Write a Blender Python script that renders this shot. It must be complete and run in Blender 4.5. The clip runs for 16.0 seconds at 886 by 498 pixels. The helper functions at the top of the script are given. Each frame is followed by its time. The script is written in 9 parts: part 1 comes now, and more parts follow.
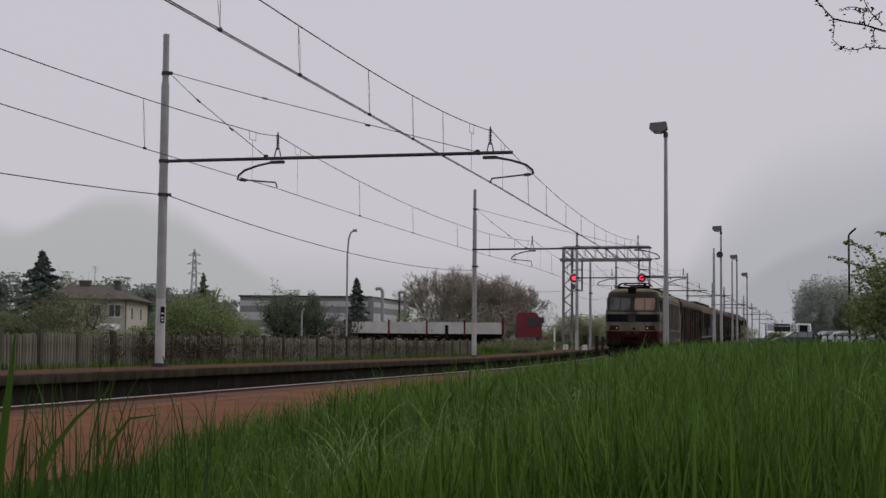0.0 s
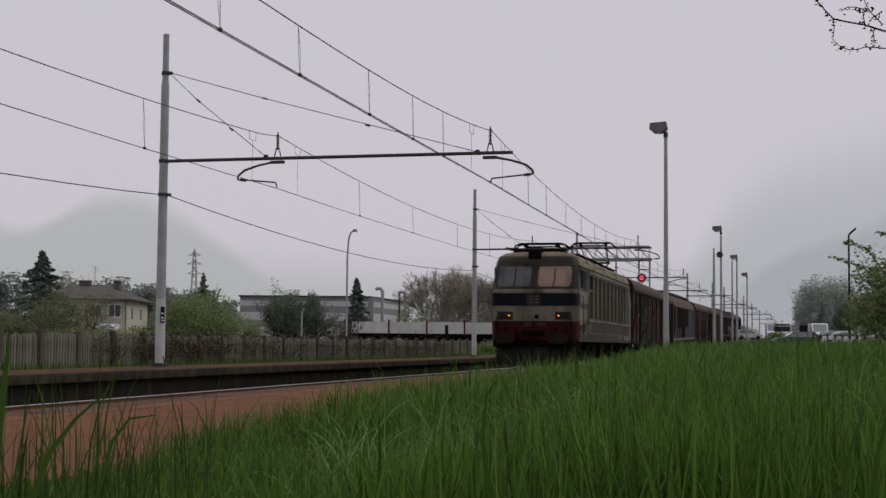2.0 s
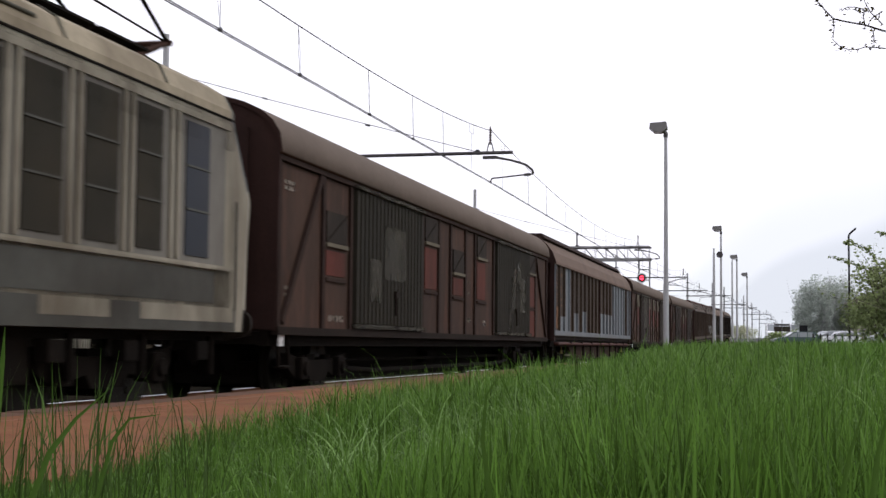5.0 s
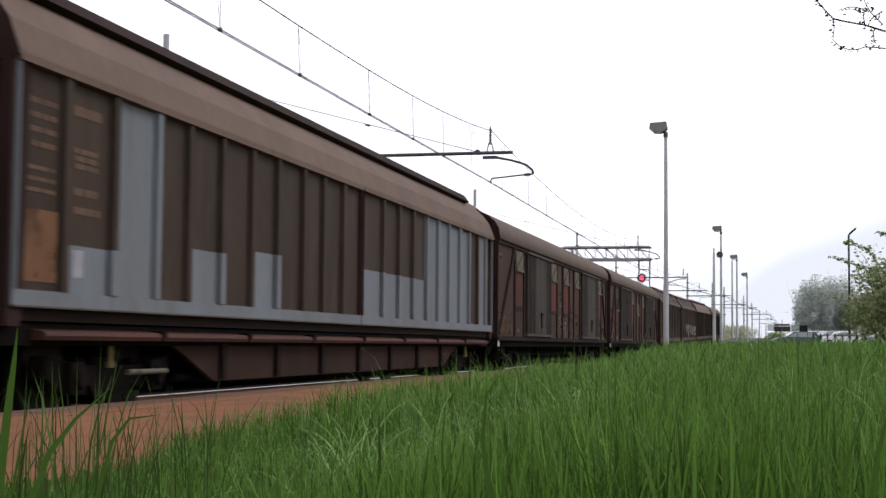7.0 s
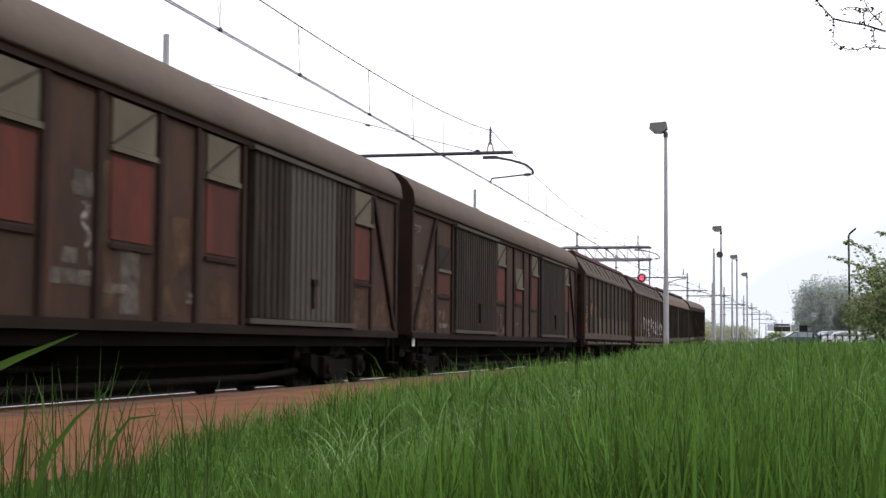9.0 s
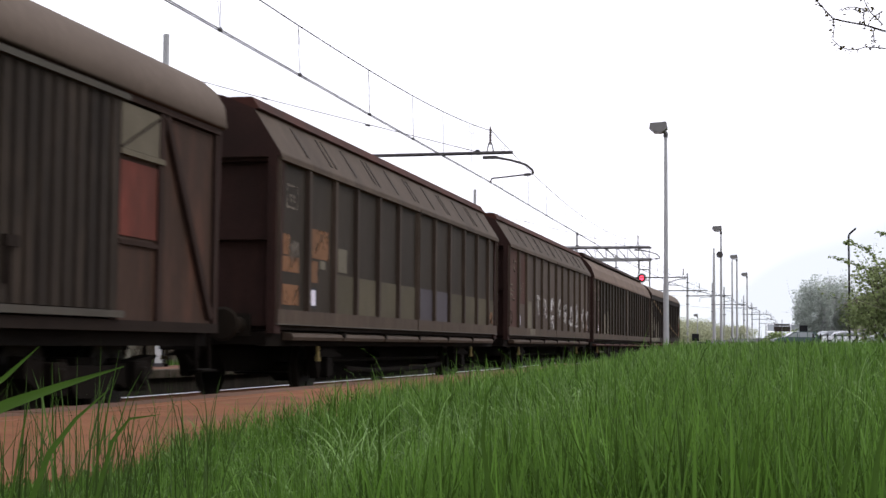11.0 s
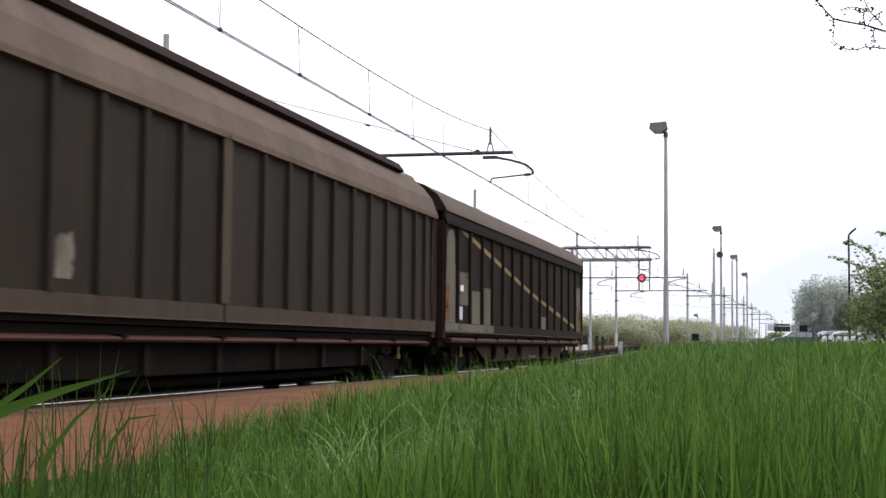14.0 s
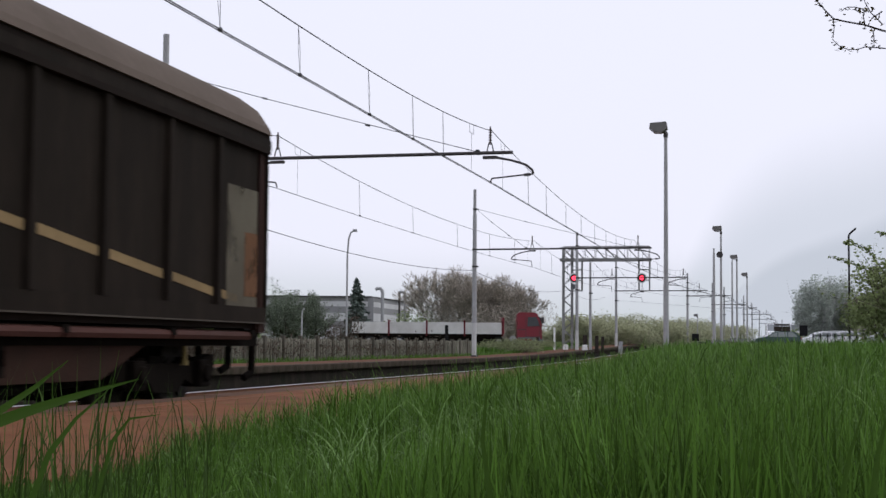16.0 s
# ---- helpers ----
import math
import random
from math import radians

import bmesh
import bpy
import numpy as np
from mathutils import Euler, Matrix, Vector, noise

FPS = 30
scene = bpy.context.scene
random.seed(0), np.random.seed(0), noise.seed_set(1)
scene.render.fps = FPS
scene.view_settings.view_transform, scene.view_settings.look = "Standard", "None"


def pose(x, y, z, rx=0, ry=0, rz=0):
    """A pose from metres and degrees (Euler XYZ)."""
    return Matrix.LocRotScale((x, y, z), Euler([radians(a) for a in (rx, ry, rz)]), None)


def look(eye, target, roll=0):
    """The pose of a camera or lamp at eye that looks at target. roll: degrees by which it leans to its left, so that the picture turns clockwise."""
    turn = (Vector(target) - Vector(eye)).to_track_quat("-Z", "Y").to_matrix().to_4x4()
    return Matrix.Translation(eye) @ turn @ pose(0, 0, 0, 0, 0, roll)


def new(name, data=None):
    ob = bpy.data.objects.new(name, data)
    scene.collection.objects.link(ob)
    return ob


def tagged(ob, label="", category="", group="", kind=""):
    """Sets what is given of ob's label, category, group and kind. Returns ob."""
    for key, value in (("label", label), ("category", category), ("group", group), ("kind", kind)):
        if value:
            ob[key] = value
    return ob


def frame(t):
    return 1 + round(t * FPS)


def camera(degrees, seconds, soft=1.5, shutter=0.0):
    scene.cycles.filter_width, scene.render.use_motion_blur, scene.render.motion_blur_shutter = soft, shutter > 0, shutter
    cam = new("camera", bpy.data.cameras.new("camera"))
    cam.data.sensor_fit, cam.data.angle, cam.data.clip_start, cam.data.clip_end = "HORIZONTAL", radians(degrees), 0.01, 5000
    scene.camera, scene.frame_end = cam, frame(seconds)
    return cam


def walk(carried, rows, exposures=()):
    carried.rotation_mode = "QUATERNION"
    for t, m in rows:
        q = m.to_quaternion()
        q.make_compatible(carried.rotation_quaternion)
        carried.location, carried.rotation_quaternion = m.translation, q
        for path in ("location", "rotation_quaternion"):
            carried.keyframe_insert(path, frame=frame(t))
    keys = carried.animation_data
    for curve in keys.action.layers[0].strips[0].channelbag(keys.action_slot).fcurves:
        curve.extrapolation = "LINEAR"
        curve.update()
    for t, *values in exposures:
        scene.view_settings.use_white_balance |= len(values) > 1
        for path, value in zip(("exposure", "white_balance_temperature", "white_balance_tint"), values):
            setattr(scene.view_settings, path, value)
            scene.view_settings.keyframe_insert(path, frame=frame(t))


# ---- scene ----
cam = camera(34.3, 16.0, shutter=0.22)
EYE = (0.0, 0.0, 0.82)
VIEW = look(EYE, (0.0, 100.0, 0.82 + 6.649), 0.469)
walk(cam, [(0.0, VIEW), (16.0, VIEW)],
     [(0, -0.3, 6500, 10), (1.5, -0.3, 6500, 10), (2.5, -0.2, 6500, 10), (3.0, -0.06, 6500, 10), (3.5, 0.12, 6500, 10), (4.0, 0.42, 6470, 10),
      (4.4, 0.66, 6400, 9.5), (6.3, 0.9, 6300, 9), (9.2, 1.04, 6300, 9), (12.5, 1.04, 6300, 9), (14.5, 1.04, 6280, 8), (15.2, 0.95, 6230, 8),
      (15.6, 0.7, 6170, 8), (16.0, 0.37, 6120, 8.5)])

# overcast spring day: pale sky all round, soft sun behind cloud
world = bpy.data.worlds.new("overcast_sky")
scene.world = world
world.use_nodes = True
wn, wl = world.node_tree.nodes, world.node_tree.links
wn.clear()
sky = wn.new("ShaderNodeTexSky")
sky.sky_type, sky.sun_disc = "NISHITA", False
sky.sun_elevation, sky.sun_rotation = radians(46), radians(78)
sky.dust_density, sky.air_density = 6.0, 1.0
cloud = wn.new("ShaderNodeMix")
cloud.data_type = "RGBA"
cloud.inputs[0].default_value = 0.93
cloud.inputs[7].default_value = (7.35, 7.08, 7.75, 1)
wl.new(sky.outputs[0], cloud.inputs[6])
back = wn.new("ShaderNodeBackground")
back.inputs[1].default_value = 0.1
wl.new(cloud.outputs[2], back.inputs[0])
wout = wn.new("ShaderNodeOutputWorld")
wl.new(back.outputs[0], wout.inputs[0])
sun = new("sun", bpy.data.lights.new("sun", "SUN"))
sun.data.energy, sun.data.angle, sun.data.color = 0.7, radians(30), (1.0, 0.97, 0.92)
sun.matrix_world = look((70, 15, 75), (0, 0, 0))


# ---------------------------------------------------------------- materials
def mat(name, color, rough=0.7, metal=0.0, vary=0.25, scale=3.0, fine=40.0, bump=0.15, dirt=None, dirt_amount=0.5, spec=0.07,
        stretch=(1, 1, 1), random_tint=0.0, island=False, translucent=0.0, dirt_scale=0.9, rust=None, rust_amount=0.7):
    """A surface with two scales of variation, optional dirt patches and fine relief."""
    m = bpy.data.materials.new(name)
    m.use_nodes = True
    nd, ln = m.node_tree.nodes, m.node_tree.links
    bs = nd["Principled BSDF"]
    bs.inputs["Roughness"].default_value, bs.inputs["Metallic"].default_value = rough, metal
    bs.inputs["Specular IOR Level"].default_value = spec
    tc, mp = nd.new("ShaderNodeTexCoord"), nd.new("ShaderNodeMapping")
    mp.inputs["Scale"].default_value = stretch
    ln.new(tc.outputs["Object"], mp.inputs[0])

    def tex(s, detail):
        n = nd.new("ShaderNodeTexNoise")
        n.inputs["Scale"].default_value, n.inputs["Detail"].default_value = s, detail
        ln.new(mp.outputs[0], n.inputs[0])
        return n
    big, small = tex(scale, 5), tex(fine, 4)
    add = nd.new("ShaderNodeMath")
    add.operation = "ADD"
    ln.new(big.outputs[0], add.inputs[0])
    ln.new(small.outputs[0], add.inputs[1])
    ramp = nd.new("ShaderNodeMapRange")
    ramp.inputs[1].default_value, ramp.inputs[2].default_value = 0.6, 1.4
    ramp.inputs[3].default_value, ramp.inputs[4].default_value = 1 - vary, 1 + vary
    ln.new(add.outputs[0], ramp.inputs[0])
    mul = nd.new("ShaderNodeMix")
    mul.data_type, mul.blend_type = "RGBA", "MULTIPLY"
    mul.inputs[0].default_value = 1
    mul.inputs[6].default_value = (*color, 1)
    ln.new(ramp.outputs[0], mul.inputs[7])
    out = mul.outputs[2]
    if random_tint:
        src = nd.new("ShaderNodeNewGeometry").outputs["Random Per Island"] if island else nd.new("ShaderNodeObjectInfo").outputs["Random"]
        rr = nd.new("ShaderNodeMapRange")
        rr.inputs[3].default_value, rr.inputs[4].default_value = 1 - random_tint, 1 + random_tint
        ln.new(src, rr.inputs[0])
        m2 = nd.new("ShaderNodeMix")
        m2.data_type, m2.blend_type = "RGBA", "MULTIPLY"
        m2.inputs[0].default_value = 1
        ln.new(out, m2.inputs[6])
        ln.new(rr.outputs[0], m2.inputs[7])
        out = m2.outputs[2]
    if dirt:
        dn = tex(dirt_scale, 6)
        dr = nd.new("ShaderNodeMapRange")
        dr.inputs[1].default_value, dr.inputs[2].default_value = 0.42, 0.68
        dr.inputs[4].default_value = dirt_amount
        ln.new(dn.outputs[0], dr.inputs[0])
        dm = nd.new("ShaderNodeMix")
        dm.data_type = "RGBA"
        ln.new(dr.outputs[0], dm.inputs[0])
        ln.new(out, dm.inputs[6])
        dm.inputs[7].default_value = (*dirt, 1)
        out = dm.outputs[2]
    if rust:
        sm = nd.new("ShaderNodeMapping")
        sm.inputs["Scale"].default_value = (1, 1, 0.22)
        ln.new(tc.outputs["Object"], sm.inputs[0])
        rn = nd.new("ShaderNodeTexNoise")
        rn.inputs["Scale"].default_value, rn.inputs["Detail"].default_value, rn.inputs["Roughness"].default_value = 3.2, 7, 0.65
        ln.new(sm.outputs[0], rn.inputs[0])
        rg = nd.new("ShaderNodeMapRange")
        rg.inputs[1].default_value, rg.inputs[2].default_value, rg.inputs[4].default_value = 0.5, 0.72, rust_amount
        ln.new(rn.outputs[0], rg.inputs[0])
        rm = nd.new("ShaderNodeMix")
        rm.data_type = "RGBA"
        ln.new(rg.outputs[0], rm.inputs[0])
        ln.new(out, rm.inputs[6])
        rm.inputs[7].default_value = (*rust, 1)
        out = rm.outputs[2]
    ln.new(out, bs.inputs["Base Color"])
    if bump:
        bp = nd.new("ShaderNodeBump")
        bp.inputs["Strength"].default_value, bp.inputs["Distance"].default_value = bump, 0.02
        ln.new(small.outputs[0], bp.inputs["Height"])
        ln.new(bp.outputs[0], bs.inputs["Normal"])
    if translucent:
        tr, mx = nd.new("ShaderNodeBsdfTranslucent"), nd.new("ShaderNodeMixShader")
        ln.new(out, tr.inputs[0])
        mx.inputs[0].default_value = translucent
        ln.new(bs.outputs[0], mx.inputs[1])
        ln.new(tr.outputs[0], mx.inputs[2])
        ln.new(mx.outputs[0], nd["Material Output"].inputs[0])
    return m


def glow(name, color, strength):
    m = bpy.data.materials.new(name)
    m.use_nodes = True
    bs = m.node_tree.nodes["Principled BSDF"]
    bs.inputs["Base Color"].default_value = (*color, 1)
    bs.inputs["Emission Color"].default_value, bs.inputs["Emission Strength"].default_value = (*color, 1), strength
    return m


RUST, SOOT = (0.10, 0.045, 0.025), (0.03, 0.027, 0.025)
M_platform = mat("red_asphalt", (0.1749, 0.079, 0.0414), 0.9, rust=(0.212, 0.115, 0.0675), rust_amount=0.5, vary=0.32, scale=1.2, fine=60, dirt=(0.1219, 0.064, 0.0405), dirt_amount=0.6, spec=0.05)
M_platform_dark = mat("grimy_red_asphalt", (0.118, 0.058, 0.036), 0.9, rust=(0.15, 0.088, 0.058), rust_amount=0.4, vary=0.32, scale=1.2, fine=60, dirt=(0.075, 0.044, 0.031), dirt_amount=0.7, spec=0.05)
M_platform_edge = mat("reddish_edge_stone", (0.12, 0.07, 0.05), 0.9, vary=0.25, scale=2, fine=50, dirt=(0.104, 0.068, 0.052), dirt_amount=0.5, random_tint=0.12, spec=0.05)
M_wornline = mat("worn_line_paint", (0.17, 0.098, 0.06), 0.9, vary=0.3, scale=3, fine=30, dirt=(0.24, 0.09, 0.055), dirt_amount=0.8, dirt_scale=2.5, spec=0.05)
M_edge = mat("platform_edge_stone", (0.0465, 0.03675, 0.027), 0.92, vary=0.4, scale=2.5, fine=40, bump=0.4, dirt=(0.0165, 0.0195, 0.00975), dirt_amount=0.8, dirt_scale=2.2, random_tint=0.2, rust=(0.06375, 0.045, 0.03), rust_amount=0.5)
# near-black wall colour holds the shade below the overhanging edge slabs
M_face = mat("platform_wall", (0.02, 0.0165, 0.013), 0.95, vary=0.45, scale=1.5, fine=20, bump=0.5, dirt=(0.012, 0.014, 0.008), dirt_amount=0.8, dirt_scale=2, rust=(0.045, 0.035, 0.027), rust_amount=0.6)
# ballast darkened in its colour to stand for shade beneath the train
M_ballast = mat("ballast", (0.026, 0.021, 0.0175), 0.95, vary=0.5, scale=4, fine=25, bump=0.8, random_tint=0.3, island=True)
M_soil = mat("grassy_soil", (0.04, 0.066, 0.016), 0.95, vary=0.4, scale=0.8, fine=12, bump=0.5, dirt=(0.09, 0.07, 0.04), dirt_amount=0.35)
M_rail = mat("worn_rail_steel", (0.75, 0.76, 0.78), 0.28, 1.0, vary=0.1, fine=30, bump=0.02)
M_railside = mat("rusty_rail_side", (0.12, 0.06, 0.035), 0.8, vary=0.3)
M_grass = mat("grass_blade", (0.078, 0.15, 0.024), 0.5, vary=0.15, scale=0.6, fine=6, bump=0, random_tint=0.62, island=True, translucent=0.32, spec=0.08)
M_concrete = mat("weathered_concrete", (0.30, 0.27, 0.235), 0.9, vary=0.2, scale=1, fine=25, dirt=(0.1, 0.09, 0.07), dirt_amount=0.5, random_tint=0.2)
M_mast = mat("galvanised_mast", (0.36, 0.365, 0.37), 0.6, 0.0, vary=0.15, scale=2, fine=20, bump=0.05, dirt=(0.25, 0.23, 0.22), dirt_amount=0.4)
M_mastwhite = mat("white_mast_paint", (0.5, 0.5, 0.49), 0.6, vary=0.1, dirt=(0.4, 0.38, 0.35), dirt_amount=0.3)
M_darksteel = mat("dark_steel", (0.07, 0.065, 0.065), 0.6, 0.3, vary=0.2, bump=0.05)
M_wire = mat("catenary_wire", (0.05, 0.05, 0.05), 0.5, 0.4, vary=0.1, bump=0)
M_black = mat("black_plate", (0.012, 0.012, 0.013), 0.6, vary=0.2, bump=0)
M_white = mat("white_paint", (0.75, 0.75, 0.74), 0.6, vary=0.1, dirt=(0.4, 0.38, 0.36), dirt_amount=0.3)
M_red_lamp = glow("red_signal_light", (1.0, 0.04, 0.08), 1.8)
M_lampglow = glow("warm_headlamp", (1.0, 0.33, 0.07), 0.9)


# ---------------------------------------------------------------- building helpers
def box(bm, x0, x1, y0, y1, z0, z1, mi=0, bevel=0.0):
    vs = [bm.verts.new((x, y, z)) for x in (x0, x1) for y in (y0, y1) for z in (z0, z1)]
    fs = [bm.faces.new([vs[i] for i in q]) for q in ((0, 1, 3, 2), (4, 6, 7, 5), (0, 4, 5, 1), (2, 3, 7, 6), (0, 2, 6, 4), (1, 5, 7, 3))]
    for f in fs:
        f.material_index = mi
    if bevel:
        es = list({e for f in fs for e in f.edges})
        r = bmesh.ops.bevel(bm, geom=es, offset=bevel, segments=2, affect="EDGES", profile=0.6)
        for f in r["faces"]:
            f.material_index = mi
    return fs


def tube(bm, p0, p1, r0, r1=None, n=8, mi=0, caps=True):
    p0, p1 = Vector(p0), Vector(p1)
    r1 = r0 if r1 is None else r1
    d = (p1 - p0).normalized()
    a = d.orthogonal().normalized()
    b = d.cross(a)
    rings = []
    for p, r in ((p0, r0), (p1, r1)):
        rings.append([bm.verts.new(p + r * (math.cos(2 * math.pi * i / n) * a + math.sin(2 * math.pi * i / n) * b)) for i in range(n)])
    for i in range(n):
        f = bm.faces.new((rings[0][i], rings[0][(i + 1) % n], rings[1][(i + 1) % n], rings[1][i]))
        f.material_index, f.smooth = mi, n > 5
    if caps:
        for rg in (rings[0][::-1], rings[1]):
            cap = bm.faces.new(rg)
            cap.material_index = mi
            for e in cap.edges:
                e.smooth = False
    return rings


def bent(bm, pts, r, n=6, mi=0, r_end=None):
    """A rod along a list of points."""
    pts = [Vector(p) for p in pts]
    k = len(pts) - 1
    for i in range(k):
        ra = r if r_end is None else r + (r_end - r) * i / k
        rb = r if r_end is None else r + (r_end - r) * (i + 1) / k
        tube(bm, pts[i], pts[i + 1], ra, rb, n, mi)


def prism(bm, outline, axis, a0, a1, mi=0):
    """Extrudes an outline (pairs) along axis 'x' (pairs are y, z), 'y' (x, z) or 'z' (x, y)."""
    def at(p, a):
        return {"x": (a, p[0], p[1]), "y": (p[0], a, p[1]), "z": (p[0], p[1], a)}[axis]
    A, B = [bm.verts.new(at(p, a0)) for p in outline], [bm.verts.new(at(p, a1)) for p in outline]
    k = len(outline)
    fs = [bm.faces.new((A[i], A[(i + 1) % k], B[(i + 1) % k], B[i])) for i in range(k)]
    fs += [bm.faces.new(A[::-1]), bm.faces.new(B)]
    for f in fs:
        f.material_index = mi
    for f in fs[-2:]:
        for e in f.edges:
            e.smooth = False
    return fs


def mesh_of(name, bm, mats):
    bmesh.ops.recalc_face_normals(bm, faces=bm.faces)
    me = bpy.data.meshes.new(name)
    bm.to_mesh(me)
    bm.free()
    for m in (mats if isinstance(mats, (list, tuple)) else [mats]):
        me.materials.append(m)
    return me


def part(name, bm, material=None, parent=None, label="", at=None):
    me = bm if isinstance(bm, bpy.types.Mesh) else mesh_of(name, bm, material)
    ob = new(name, me)
    if parent is not None:
        ob.parent = parent
    if at is not None:
        ob.matrix_basis = at
    if label:
        tagged(ob, label)
    return ob


def thing(name, label, category, at=None, group="", kind=""):
    ob = new(name)
    ob.empty_display_size = 0.2
    if at is not None:
        ob.matrix_basis = at
    return tagged(ob, label, category, group, kind)


def raw(name, verts, faces, material):
    me = bpy.data.meshes.new(name)
    me.from_pydata(verts, [], faces)
    for m in (material if isinstance(material, (list, tuple)) else [material]):
        me.materials.append(m)
    return me


# ---------------------------------------------------------------- the railway's line: a wide curve
X0, Y0, HEADING, CURVE = -4.489, 15.0, 0.22236, 0.00026666


def rise(s):
    """How far the rails have climbed: level at first, then one in 85, level again far off."""
    s = min(max(s, 55.0), 300.0)
    return 0.012 * (s - 55) ** 2 / 80 if s < 95 else 0.24 + 0.012 * (s - 95)


def line(s, u=0.0, z=0.0):
    """A point s metres along the near track, u to its right (towards the camera), z over the rails. Straight from 40 m on."""
    c = min(s, 40.0)
    a = HEADING + CURVE * c
    x = X0 + (math.cos(HEADING) - math.cos(a)) / CURVE + (s - c) * math.sin(a)
    y = Y0 + (math.sin(a) - math.sin(HEADING)) / CURVE + (s - c) * math.cos(a)
    return Vector((x + u * math.cos(a), y - u * math.sin(a), z + rise(s)))


def on_line(s, u=0.0, z=0.0):
    """A pose on the line: +y along the track away from the camera, +x to its right, tilted with the climb."""
    tilt = math.atan((rise(s + 5) - rise(s - 5)) / 10)
    return Matrix.Translation(line(s, u, z)) @ Matrix.Rotation(-(HEADING + CURVE * min(s, 40.0)), 4, "Z") @ Matrix.Rotation(tilt, 4, "X")


def sweep(name, profile, s0, s1, step, material, closed=True, over=None):
    """A strip along the line from a profile of (u, z); over(u, s): more height."""
    n = max(1, round((s1 - s0) / step))
    ss = [s0 + (s1 - s0) * i / n for i in range(n + 1)]
    k = len(profile)
    verts = [line(s, u, z + (over(u, s) if over else 0.0)) for s in ss for u, z in profile]
    faces = []
    for i in range(n):
        for j in range(k if closed else k - 1):
            a, b = i * k + j, i * k + (j + 1) % k
            faces.append((a, b, b + k, a + k))
    if closed:
        faces += [tuple(range(k)), tuple(range(n * k, n * k + k))[::-1]]
    me = raw(name, verts, faces, material)
    bm = bmesh.new()
    bm.from_mesh(me)
    bmesh.ops.recalc_face_normals(bm, faces=bm.faces)
    bm.to_mesh(me)
    bm.free()
    return me


FAR = -5.75          # centre of the far track
PLAT_Z, FARPLAT_Z = 0.25, 0.12


def ground_z(u):
    pts = [(-4000, 0.3), (-60, 0.2), (-12.5, 0.1), (-10.3, 0.08), (-8.2, 0.0), (-8.0, -0.8), (1.5, -0.8), (1.9, 0.0), (4.6, 0.08), (4.75, 0.2),
           (6.0, 0.29), (8.0, 0.44), (12, 0.52), (20, 0.6), (60, 0.6), (3000, 0.6)]
    return float(np.interp(u, [p[0] for p in pts], [p[1] for p in pts]))


def bank(u, s):
    """The grass beyond the platform lies higher from a few metres on: what that adds at u, s (arrays too)."""
    base = np.interp(u, [4.6, 4.75, 6.0, 8.0, 12, 20, 60], [0.08, 0.2, 0.29, 0.44, 0.52, 0.6, 0.6])
    f = np.clip((np.asarray(s) - 3.0) / 15.0, 0, 1)
    return np.maximum(0.0, np.interp(u, [4.7, 4.8, 5.5, 12], [0.0, 0.3, 0.56, 0.6]) - base) * f * f * (3 - 2 * f) * (np.asarray(u) < 40)


def swell(u, s):
    """Height of the ground over its plain profile; the climb of the line fades out to its sides."""
    return float(bank(u, s)) - rise(s) * (1 - float(np.interp(u, [-26, -14, 5, 16], [0, 1, 1, 0])))


# ---------------------------------------------------------------- ground, tracks, platforms
us = [-4000, -1500, -600, -250, -120, -60, -30, -20, -12.5, -10.3, -8.2, -8.0, 1.5, 1.9, 4.6, 4.72, 4.8, 5.5, 6, 8, 12, 16, 20, 35, 60, 150, 400, 1200, 3000]
ground = part("ground", sweep("ground", [(u, ground_z(u)) for u in us], -300, 2600, 6, M_soil, closed=False, over=swell))
tagged(ground, "rough grassy ground beside the railway line", "ground", kind="structure")

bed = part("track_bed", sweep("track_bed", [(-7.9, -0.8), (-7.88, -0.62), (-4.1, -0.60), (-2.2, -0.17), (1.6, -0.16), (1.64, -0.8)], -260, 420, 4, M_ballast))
tagged(bed, "brown stone ballast under both tracks", "track bed", kind="structure")


def rail_pair(center, lab, dz=0.0):
    t = thing("railway_track", lab, "railway track", kind="structure")
    for sgn in (-1, 1):
        u = center + sgn * 0.7525
        part("rail", sweep("rail", [(a, b + dz) for a, b in [(u - 0.075, -0.16), (u + 0.075, -0.16), (u + 0.02, -0.13), (u + 0.02, -0.04), (u + 0.036, -0.03),
                                    (u + 0.036, -0.011), (u - 0.036, -0.011), (u - 0.036, -0.03), (u - 0.02, -0.04), (u - 0.02, -0.13)]], -260, 420, 4, M_railside), parent=t)
        part("railhead", sweep("railhead", [(a, b + dz) for a, b in [(u - 0.037, -0.012), (u + 0.037, -0.012), (u + 0.037, -0.005), (u + 0.03, 0.0), (u - 0.03, 0.0), (u - 0.037, -0.005)]], -260, 420, 4, M_rail), parent=t, label="polished steel running surface")
    return t


track_near = rail_pair(0.0, "railway track with polished steel rails on ballast")
track_far = rail_pair(FAR, "railway track with rusty steel rails on ballast", -0.43)


def sleepers(center, z, lab):
    """Concrete sleepers let into the ballast."""
    t = thing("sleeper_row", lab, "sleepers", kind="structure")
    bm = bmesh.new()
    prism(bm, [(-1.25, -0.1), (-1.25, 0.02), (-0.4, 0.0), (0.4, 0.0), (1.25, 0.02), (1.25, -0.1)], "y", -0.12, 0.12)
    me = mesh_of("sleeper", bm, M_concrete)
    for i in range(150):
        part("sleeper", me, parent=t, at=on_line(-12 + i * 0.6, center, z))
    return t


sleepers(0.0, -0.155, "concrete sleepers under the near rails")
